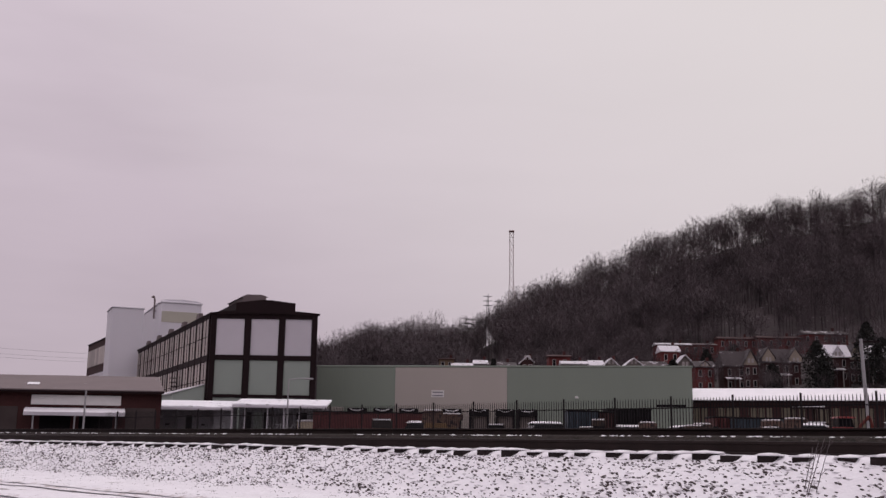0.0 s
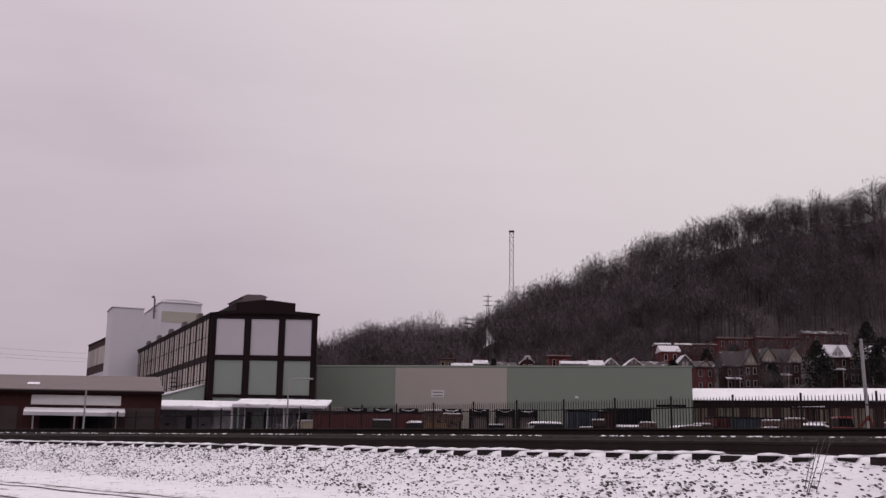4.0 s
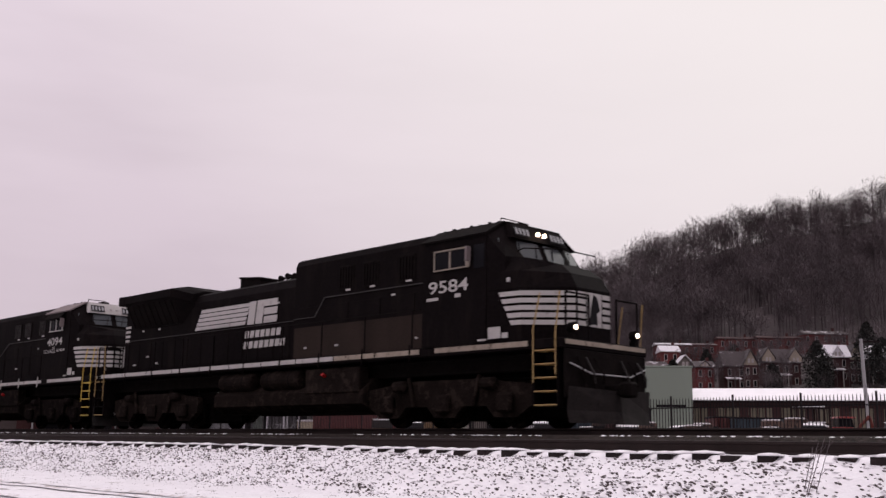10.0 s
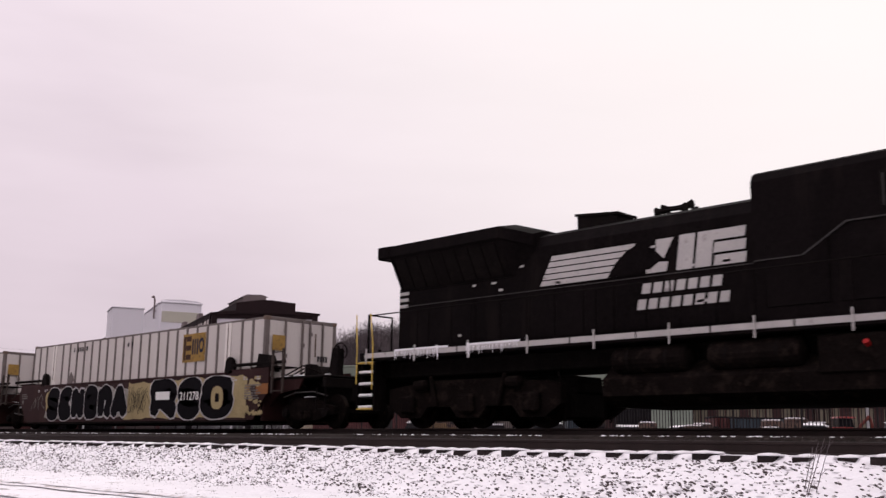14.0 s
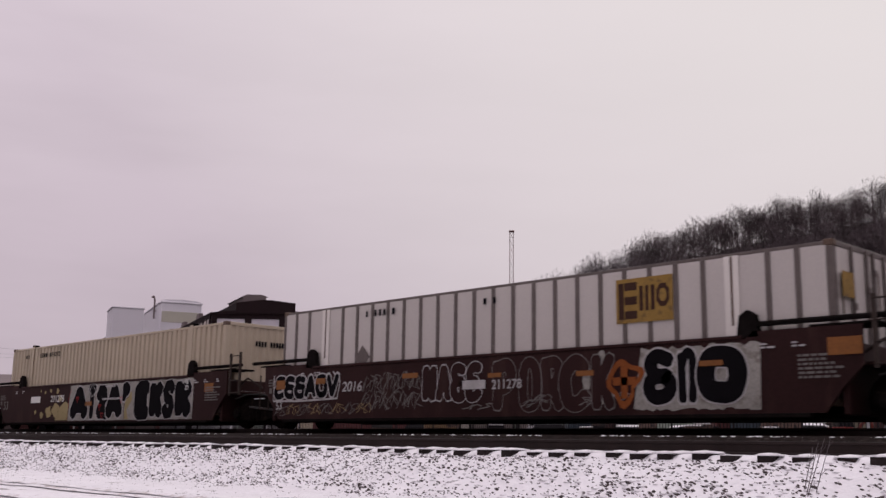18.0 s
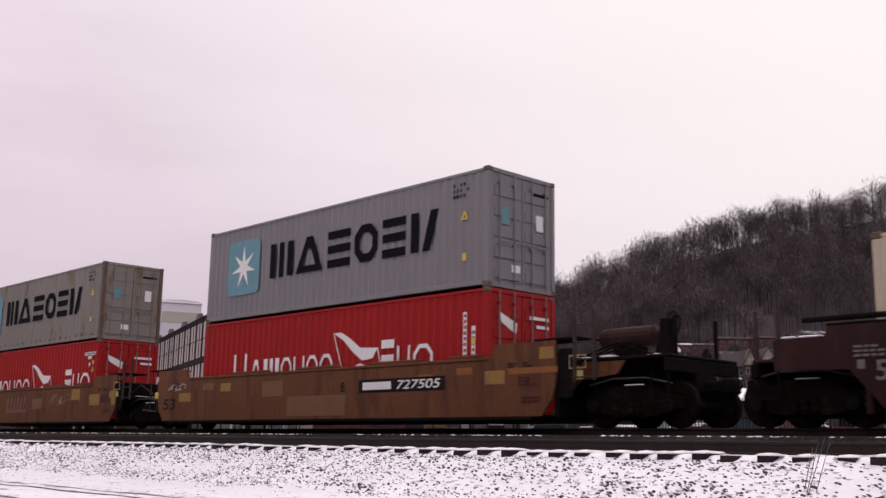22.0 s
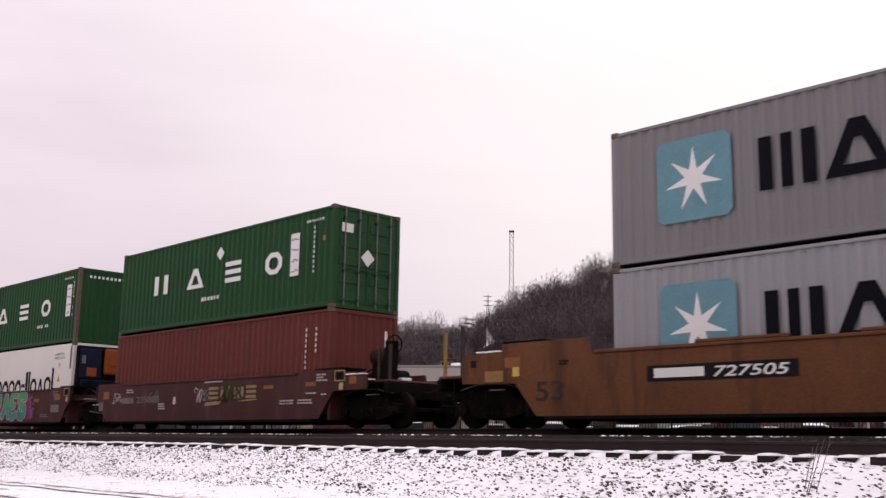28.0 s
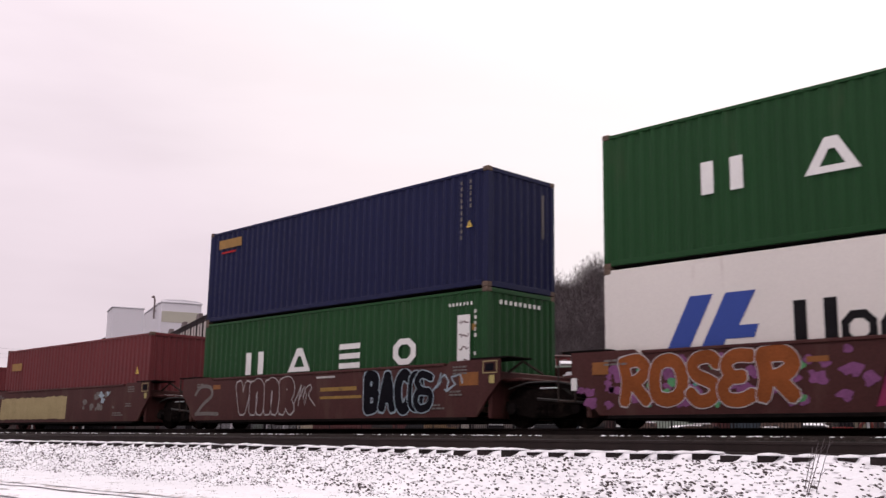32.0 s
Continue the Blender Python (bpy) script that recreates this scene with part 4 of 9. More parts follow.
def hill(u, d):
    """Height of the hillside at u metres to the right and d metres away."""
    top = max(2.0, (ridge(u / max(d, 1)) - 15.6))
    s = min(1.0, max(0.0, (d - 150) / 300))
    h = LOT + 0.2 + (top - 1) * (0.30 * s + 0.70 * s * s)
    if d > 450:
        h -= (d - 450) * 0.10
    return max(LOT, h + 1.4 * noise.noise(Vector((u * 0.02, d * 0.02, 0))))


hs = Shape()
ua, da = np.arange(-0.50, 0.921, 0.02), np.concatenate([np.arange(150, 470, 10), np.arange(470, 900, 60)])
for d in da:
    for a in ua:
        hs.v.append((a * d, d, hill(a * d, d) - (0.25 if d < 152 else 0)))
n = len(ua)
hs.f = [(i * n + j, i * n + j + 1, (i + 1) * n + j + 1, (i + 1) * n + j) for i in range(len(da) - 1) for j in range(n - 1)]
hillside = part("hillside", hs, HILLSIDE, None, "steep hillside with patches of snow under bare woods", smooth=True, at=VIEW)
tagged(hillside, "", "hill", "", "structure")


def bare_tree(seed, H):
    """Triangles of a leafless tree, as arrays: tapered trunk, rising limbs that fork, and a haze of fine upward twigs."""
    r = random.Random(seed)
    v, f = [], []

    def limb(a, b, r0, r1):
        d = (b - a).normalized()
        u = d.orthogonal().normalized()
        w = d.cross(u)
        k = len(v)
        for c, q in ((a, r0), (b, r1)):
            for t in range(3):
                v.append(tuple(c + (u * math.cos(t * 2.094) + w * math.sin(t * 2.094)) * q))
        for t in range(3):
            s = (t + 1) % 3
            f.append((k + t, k + s, k + 3 + s))
            f.append((k + t, k + 3 + s, k + 3 + t))

    def twig(a, b, w):
        side = Vector((r.uniform(-1, 1), r.uniform(-1, 1), 0.1)).normalized() * w
        k = len(v)
        v.extend([tuple(a - side), tuple(a + side), tuple(b)])
        f.append((k, k + 1, k + 2))

    lean = Vector((r.uniform(-0.05, 0.05), r.uniform(-0.05, 0.05), 1))
    fork = lean * H * r.uniform(0.40, 0.55)
    limb(Vector((0, 0, -0.8)), fork, 0.23, 0.14)
    mid = lean * H * r.uniform(0.66, 0.71)
    rx, rz = H * r.uniform(0.21, 0.30), H * 0.30
    limb(fork, mid + Vector((0, 0, rz * 0.7)), 0.12, 0.03)
    n = 11
    for i in range(n):
        ang = i * 2.4 + r.uniform(-0.5, 0.5)
        up = -0.55 + 1.45 * (i + r.random()) / n
        k = math.sqrt(max(0.04, 1 - min(1, up * up))) * r.uniform(0.7, 1.0)
        tip = mid + Vector((math.cos(ang) * rx * k, math.sin(ang) * rx * k, rz * up * 0.85))
        base = lean * max(H * 0.22, min(tip.z - H * 0.22, fork.z + H * 0.12))
        knee = base + (tip - base) * 0.5 + Vector((math.cos(ang), math.sin(ang), -0.3)) * H * 0.025
        limb(base, knee, 0.05, 0.035)
        limb(knee, tip, 0.035, 0.012)
        for _ in range(22):
            q = knee + (tip - knee) * r.uniform(-0.3, 1.05)
            away = (q - mid).normalized() * 0.7 + Vector((r.uniform(-1, 1), r.uniform(-1, 1), r.uniform(-0.35, 1.0)))
            twig(q, q + away.normalized() * H * r.uniform(0.035, 0.085), 0.04)
    for _ in range(400):
        d = Vector((r.gauss(0, 1), r.gauss(0, 1), r.gauss(0, 1) + 0.15)).normalized()
        k = r.random() ** 0.5 * (1 + 0.16 * noise.noise(d * 2.2 + Vector((seed, 0, 0))))
        q = mid + Vector((d.x * rx * k, d.y * rx * k, d.z * rz * k * (0.8 if d.z < 0 else 1)))
        e = (d * 0.8 + Vector((r.uniform(-1, 1), r.uniform(-1, 1), r.uniform(-0.5, 1.0)))).normalized() * H * r.uniform(0.035, 0.08)
        twig(q - e * 0.5, q + e * 0.5, 0.052)
    return np.array(v), np.array(f)


KINDS = [bare_tree(40 + i, 15.2) for i in range(9)]


def wood(name, spots, material, label):
    vs, fs, k = [], [], 0
    for x, y, z, s, turn, kind in spots:
        v, f = KINDS[kind]
        c, q = math.cos(turn), math.sin(turn)
        w = np.stack([v[:, 0] * c - v[:, 1] * q, v[:, 0] * q + v[:, 1] * c, v[:, 2]], 1) * s + (x, y, z)
        vs.append(w)
        fs.append(f + k)
        k += len(v)
    vs, fs = np.concatenate(vs), np.concatenate(fs)
    me = bpy.data.meshes.new(name)
    me.vertices.add(len(vs))
    me.vertices.foreach_set("co", vs.astype(np.float32).ravel())
    me.loops.add(len(fs) * 3)
    me.loops.foreach_set("vertex_index", fs.astype(np.int32).ravel())
    me.polygons.add(len(fs))
    me.polygons.foreach_set("loop_start", np.arange(0, len(fs) * 3, 3, dtype=np.int32))
    me.polygons.foreach_set("loop_total", np.full(len(fs), 3, dtype=np.int32))
    me.update()
    me.validate()
    me.materials.append(material)
    ob = new(name, me)
    ob.matrix_basis = VIEW
    return tagged(ob, label, "trees", "", "stuff")


rt = random.Random(77)
dark, mid_tone, pale = [], [], []
for i in range(4100):
    d = 235 + 230 * rt.random() ** 0.8
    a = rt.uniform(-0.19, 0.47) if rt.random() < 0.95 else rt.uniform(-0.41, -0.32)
    u = a * d
    if a > -0.02 and d < (297 if a > 0.2 else 262) and rt.random() < 0.95:
        continue
    if noise.noise(Vector((u * 0.035, d * 0.02, 4))) < (-0.3 if d < 425 else -1):
        continue
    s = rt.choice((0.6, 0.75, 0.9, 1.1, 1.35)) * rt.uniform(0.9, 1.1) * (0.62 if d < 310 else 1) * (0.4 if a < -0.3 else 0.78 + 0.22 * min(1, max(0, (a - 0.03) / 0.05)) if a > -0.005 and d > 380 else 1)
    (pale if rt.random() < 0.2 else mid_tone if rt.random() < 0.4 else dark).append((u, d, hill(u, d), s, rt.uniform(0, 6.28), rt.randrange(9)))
for i in range(90):          # thin trees and brush among the houses
    a = rt.uniform(0.0, 0.47)
    d = rt.uniform(226, 250) if a > 0.2 else rt.uniform(236, 262)
    (pale if i % 4 == 0 else mid_tone).append((a * d, d, hill(a * d, d), rt.uniform(0.3, 0.62), rt.uniform(0, 6.28), rt.randrange(9)))
for i in range(150):
    a = rt.uniform(0.18, 0.47)
    d = rt.uniform(262, 282)
    (dark if i % 3 else pale).append((a * d, d, hill(a * d, d), rt.uniform(0.35, 0.6), rt.uniform(0, 6.28), rt.randrange(9)))
for i in range(90):          # the trees that stand out along the skyline
    a = rt.uniform(-0.18, 0.47)
    d = 450 + rt.uniform(-6, 4)
    dark.append((a * d, d, hill(a * d, d), rt.uniform(0.75, 1.25), rt.uniform(0, 6.28), rt.randrange(9)))
for i in range(420):         # brush under the trees along the top of the slope
    a, d = rt.uniform(-0.17, 0.47), rt.uniform(395, 452)
    (mid_tone if i % 2 else dark).append((a * d, d, hill(a * d, d) - 1.5, rt.uniform(0.28, 0.45), rt.uniform(0, 6.28), rt.randrange(9)))
wood("grey_bare_woods", mid_tone, BARK_MID, "grey leafless trees between the darker winter woods")
wood("bare_woods", dark, BARK, "dense leafless winter woods covering the hillside")
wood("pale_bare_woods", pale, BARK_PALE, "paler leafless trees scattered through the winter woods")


# ---- masts on the hill ----
def mast():
    d, u = 450, 30.6
    z = hill(u, d) - 1
    H = 95.6 - z
    t = thing("lattice_mast", "tall guyed lattice radio mast on the hilltop", "mast", VIEW @ pose(u, d, z))
    w0, w1 = 2.1, 0.85
    wid = lambda h: w0 + (w1 - w0) * min(1, h / (H * 0.55))
    cor = [(-1, -1), (1, -1), (1, 1), (-1, 1)]
    hz = np.linspace(0, H, 15)
    for cx, cy in cor:
        s = Shape()
        for a, b in zip(hz, hz[1:]):
            s.tube((cx * wid(a), cy * wid(a), a), (cx * wid(b), cy * wid(b), b), 0.085, 4)
        part("leg", s, TOWER_RED, t)
    for i, (a, b) in enumerate(zip(hz, hz[1:])):
        for k in range(4):
            p, q = cor[k], cor[(k + 1) % 4]
            for m, n_ in ((p, q), (q, p)):
                part("brace", Shape().tube((m[0] * wid(a), m[1] * wid(a), a), (n_[0] * wid(b), n_[1] * wid(b), b), 0.05, 3), STEEL_PALE if i % 4 < 2 else TOWER_RED, t)
    part("top_platform", Shape().box(-1.2, 1.2, -1.2, 1.2, H, H + 0.5, 0.05), TOWER_RED, t)


mast()
for u, d, h in ((19.9, 445, 66.6), (24.5, 445, 64.4), (10.6, 440, 56.0), (13.2, 440, 55.6), (15.6, 440, 54.4)):
    z = hill(u, d) + 1
    h -= z
    t = thing("power_pylon", "small steel lattice power pylon among the trees", "pylon", VIEW @ pose(u, d, z), "pylons")
    for s in (-1, 1):
        for r in (-1, 1):
            part("leg", Shape().tube((s * 1.1, r * 1.1, -4), (s * 0.25, r * 0.25, h), 0.14, 4, 0.08), STEEL, t)
    for z1 in (h - 1.2, h - 3.2, h - 5.2):
        part("cross_arm", Shape().prism([(-2.0, z1 + 0.1), (0, z1 - 0.12), (2.0, z1 + 0.1), (2.0, z1 + 0.25), (-2.0, z1 + 0.25)], -0.12, 0.12), STEEL, t)
    for k in range(4):
        za, zb = k * h / 4, (k + 1) * h / 4
        part("brace", Shape().tube((-0.95 + 0.2 * k, -0.6, za), (0.85 - 0.2 * k, -0.5, zb), 0.08, 3), STEEL, t)


# ---- houses on the lower slope ----
TRIM = mat("house_trim", (0.36, 0.33, 0.32), 0.7, var=0.1)
SIDING = mat("grey_house_siding", (0.16, 0.14, 0.128), 0.8, var=0.2, size=0.3)
TAN_PLAIN = mat("ochre_render", (0.16, 0.115, 0.075), 0.8, var=0.15, size=0.5)
SHINGLE = mat("snowy_shingle_roof", (0.075, 0.062, 0.062), 0.9, var=0.2, size=0.3, other=(0.50, 0.48, 0.50), amount=0.33)


def house(u, d, w, eave, apex, walls, label, front="gable", dep=9.0, rot=0.0, roof=None, gables=None, floors=2, porch=True):
    """front: a gable or a roof slope (with a dormer) towards the valley, or twin gables; eave and apex are heights above the sea of the plan."""
    t = thing("house", label, "house", VIEW @ pose(u, d, eave, 0, 0, rot), "houses on the hillside")
    roof, gables = roof or SHINGLE, gables or walls
    r = apex - eave
    part("wall", Shape().box(-w / 2, w / 2, 0, dep, -9, 0), walls, t)
    if front == "gable":
        part("gable", Shape().prism([(-w / 2, 0.002), (w / 2, 0.002), (0, r)], 0.05, dep - 0.05), gables, t)
        rf = part("roof", Shape().prism([(-w / 2 - 0.4, -0.25), (0, r + 0.02), (w / 2 + 0.4, -0.25), (w / 2 + 0.4, 0.02), (0, r + 0.28), (-w / 2 - 0.4, 0.02)], -0.4, dep + 0.4), roof, t)
    else:
        rf = part("roof", Shape().prism([(-0.6, -0.05), (-0.6, 0.12), (dep * 0.5, r + 0.05), (dep + 0.4, 0.12), (dep + 0.4, -0.05)], -w / 2 - 0.3, w / 2 + 0.3, "x"), roof, t)
        for x in ((-w * 0.36, w * 0.36) if front == "twin" else (0.0,) if front == "dormer" else ()):
            q = 1.5 if front == "twin" else 1.0
            top = r * (0.98 if front == "twin" else 0.8)
            dm = part("dormer", Shape().prism([(x - q, 0.1), (x + q, 0.1), (x + q, top * 0.35), (x, top), (x - q, top * 0.35)], -0.35, dep * 0.45), gables, t)
            part("dormer_roof", Shape().prism([(x - q - 0.3, top * 0.28), (x, top + 0.05), (x + q + 0.3, top * 0.28), (x + q + 0.3, top * 0.36), (x, top + 0.3), (x - q - 0.3, top * 0.36)], -0.55, dep * 0.45), roof, dm)
            for k in (-0.42, 0.42):
                part("dormer_window", Shape().box(x + k - 0.25, x + k + 0.25, -0.42, -0.355, 0.25, 1.25, 0.02), TRIM, dm)
    part("chimney", Shape().box(w * 0.22, w * 0.22 + 0.6, dep * 0.5, dep * 0.5 + 0.6, r * 0.3, r + 0.9), BRICK, rf)
    k = max(2, int(w / 2.1))
    for fl in range(floors):
        for i in range(k):
            x = -w / 2 + w * (i + 0.5) / k
            z = -2.2 - fl * 2.9
            wn_ = part("window", Shape().box(x - 0.42, x + 0.42, -0.10, -0.005, z, z + 1.6, 0.02), TRIM, t)
            part("pane", Shape().box(x - 0.30, x + 0.30, -0.13, -0.102, z + 0.12, z + 1.48), GLASS_DARK, wn_)
    if front == "gable":
        for x in (-0.45, 0.45):
            part("gable_window", Shape().box(x - 0.28, x + 0.28, -0.08, 0.04, 0.5, 1.5, 0.02), TRIM, t)
    if porch:
        pc = part("porch_roof", Shape().prism([(-1.8, -3.1), (-0.12, -2.7), (-0.12, -2.5), (-1.8, -2.9)], -w / 2 + 0.3, w * 0.2, "x"), SNOW, t, "snow on the porch roof")
        for x in (-w / 2 + 0.5, w * 0.1):
            part("porch_post", Shape().box(x - 0.08, x + 0.08, -1.7, -1.55, -7, -3.0), TRIM, pc)


CREAM = mat("cream_gable_siding", (0.29, 0.245, 0.20), 0.8, var=0.15, size=0.4)
SLATE = mat("grey_slate_roof", (0.058, 0.047, 0.049), 0.85, var=0.25, size=0.3, other=(0.45, 0.43, 0.45), amount=0.2)
SNOWY = mat("snow_lying_on_roof", (0.62, 0.60, 0.63), 0.8, var=0.12, size=0.4, other=(0.12, 0.10, 0.10), amount=0.22)
for u, d, w, ev, ap, m, lb, fr, rf, gb, fl, po in (
        (61.0, 238, 4.4, 19.8, 21.4, BRICK_RED, "red brick house with white window trim and a small dormer", "dormer", SLATE, CREAM, 2, False),
        (58.4, 246, 5.4, 20.2, 23.2, SIDING, "small house under a snow-covered gable", "gable", SNOWY, SIDING, 1, False),
        (68.6, 240, 5.4, 20.3, 24.0, BRICK_DULL, "brick house with a grey slate roof and snowy porch", "slope", SLATE, CREAM, 2, True),
        (72.0, 239, 3.3, 20.6, 24.1, BRICK_DULL, "narrow brick house with a cream gable", "gable", SLATE, CREAM, 2, False),
        (81.2, 245, 9.0, 21.7, 25.2, BRICK_DULL, "dark brick double house with twin cream gables", "twin", SLATE, CREAM, 2, True),
        (92.6, 240, 5.8, 22.8, 25.9, BRICK_DULL, "brick house with white dormer windows in a snowy roof", "dormer", SNOWY, PANEL_WHITE, 2, True),
        (98.0, 243, 3.2, 22.6, 26.0, BRICK_DULL, "narrow dark house with a pale gable", "gable", SLATE, CREAM, 2, False),
        (103.5, 243, 5.5, 22.8, 26.2, BRICK_DULL, "dark house with a snowy roof behind the pole", "dormer", SNOWY, CREAM, 2, True),
        (64.6, 285, 9.5, 29.6, 30.3, BRICK_RED, "red brick terrace with a low snowy roof", "slope", SNOWY, None, 1, False),
        (73.2, 286, 6.8, 29.8, 30.4, BRICK_RED, "red brick terrace with pale window frames", "slope", ROOF_GREY, None, 1, False),
        (84.0, 290, 11.0, 32.0, 32.8, BRICK_RED, "long red brick terrace high on the slope", "slope", BRICK_DULL, None, 1, False),
        (94.5, 286, 12.0, 32.0, 32.8, BRICK_RED, "long red brick terrace high on the slope", "slope", BRICK_DULL, None, 1, False),
        (107.0, 285, 12.5, 33.2, 34.3, BRICK_RED, "red brick terrace with a snow-dusted roof", "slope", SHINGLE, None, 1, False),
        (1.2, 240, 3.4, 20.9, 21.3, TAN_PLAIN, "ochre rendered house rising behind the hall", "slope", BRICK_DULL, None, 1, False),
        (4.8, 238, 4.6, 19.2, 20.1, BRICK_DULL, "low house with a snowy roof behind the hall", "slope", SNOWY, None, 1, False),
        (9.2, 240, 3.0, 19.9, 21.0, SIDING, "small house with a snow-covered roof slope", "slope", SNOWY, None, 1, False),
        (14.0, 243, 7.0, 19.8, 20.8, BRICK_DULL, "dark low house behind the hall", "slope", SLATE, None, 1, False),
        (20.1, 240, 2.6, 20.6, 21.8, BRICK_DULL, "small house with a snow-capped gable", "gable", SNOWY, None, 1, False),
        (27.6, 240, 5.0, 21.9, 22.5, BRICK_RED, "red brick house above the hall roof", "slope", BRICK_DULL, None, 1, False),
        (30.6, 236, 5.8, 19.9, 20.8, SIDING, "low house with a snow-white roof", "slope", SNOWY, None, 1, False),
        (36.0, 238, 3.0, 19.8, 21.2, SIDING, "house with a snow-white gable roof", "slope", SNOWY, None, 1, False),
        (39.5, 239, 3.4, 19.8, 21.5, SIDING, "house with a snow-white gable and a chimney", "gable", SNOWY, None, 1, False),
        (44.6, 238, 3.8, 19.9, 21.5, SIDING, "house with a steep snowy gable above the hall", "gable", SNOWY, None, 1, False),
        (51.5, 248, 6.0, 20.5, 22.0, BRICK_DULL, "dark brick house on the lower slope", "slope", SHINGLE, None, 1, False),
        (56.2, 252, 4.5, 24.6, 26.3, BRICK_RED, "red house with a snow-covered roof on the slope", "slope", SNOWY, None, 2, False)):
    house(u, d, w, ev, ap, m, lb, fr, 5.0, 0.0, rf, gb, fl, po)

# evergreen shrubs and trees among the houses
def evergreen(u, d, h, w, seed, label):
    r = random.Random(seed)
    t = thing("evergreen_tree", label, "tree", VIEW @ pose(u, d, hill(u, d) - 0.5))
    part("trunk", Shape().tube((0, 0, 0), (0, 0, h * 0.9), 0.2, 6, 0.05), BARK, t)
    s = Shape()
    for i in range(2600):
        k = r.random() ** 0.8
        z = h * (0.12 + 0.88 * k)
        rr = w * min(1.0, 1.9 * (1 - k)) ** 0.6 * math.sqrt(r.random()) * (1 + 0.25 * noise.noise(Vector((k * 5, seed, 0)))) + 0.1
        a = r.uniform(0, 6.28)
        c = Vector((math.cos(a) * rr, math.sin(a) * rr, z))
        q = r.uniform(0.22, 0.5)
        p = [c + Vector((r.uniform(-q, q), r.uniform(-q, q), r.uniform(-q, q))) for _ in range(3)]
        s.add([tuple(x) for x in p], [(0, 1, 2)])
    part("crown", s, EVERGREEN, t)


for i, (u, d, z, w) in enumerate(((84.2, 230, 25.3, 3.6), (97.3, 234, 30.3, 3.6), (86.5, 233, 22.0, 2.2), (76.0, 236, 20.5, 2.0), (101.5, 236, 27.0, 3.6), (54.0, 240, 21.5, 1.6), (12, 236, 20.6, 1.0), (108.5, 238, 31.0, 4.5), (64.6, 250, 25.0, 1.8), (74.8, 262, 27.5, 2.4))):
    evergreen(u, d, z - hill(u, d) + 0.5, w, 300 + i, "dark evergreen tree beside the hillside houses")

# power lines far off over the shed
for k, (h0, h1) in enumerate(((19.0, 18.2), (17.9, 17.3), (17.2, 16.6))):
    cu = Shape()
    pts = [(-90 + i * 3.2, 205, h0 + (h1 - h0) * i / 12 - 0.5 * math.sin(math.pi * i / 12)) for i in range(13)]
    cu.path(pts, 0.022, 3)
    tagged(part("power_line", cu, GALV, None, "thin overhead power line above the shed roof", at=VIEW), "", "cable")


# ---- the train ----
TRAIN = []          # (thing, its place along the train at 24 s)
WHEELS = []         # (wheelset, its pose in its thing, its radius)
HW = 1.219          # half the width of a container


def side_sheet(x0, x1, z0, z1, y, pitch=0.278, depth=0.036, face=-1, cyc=((0.0, 0), (0.26, 0), (0.50, 1), (0.76, 1))):
    """Trapezoidal corrugated sheet in the plane y; face: which way its ridges look."""
    s, xs = Shape(), []
    x = x0
    k = 0
    while x < x1:
        for q, dpt in cyc:
            if x + q * pitch < x1:
                xs.append((x + q * pitch, y - face * depth * dpt))
        x += pitch
    xs.append((x1, y))
    v = [(a, b, z0) for a, b in xs] + [(a, b, z1) for a, b in xs]
    n = len(xs)
    s.add(v, [(i, i + 1, n + i + 1, n + i) for i in range(n - 1)])
    return s


def end_sheet(y0, y1, z0, z1, x, pitch=0.25, depth=0.04, face=1):
    s = side_sheet(y0, y1, z0, z1, 0, pitch, depth, -1)
    s.v = [(x - face * abs(b), a, c) for a, b, c in s.v]
    return s


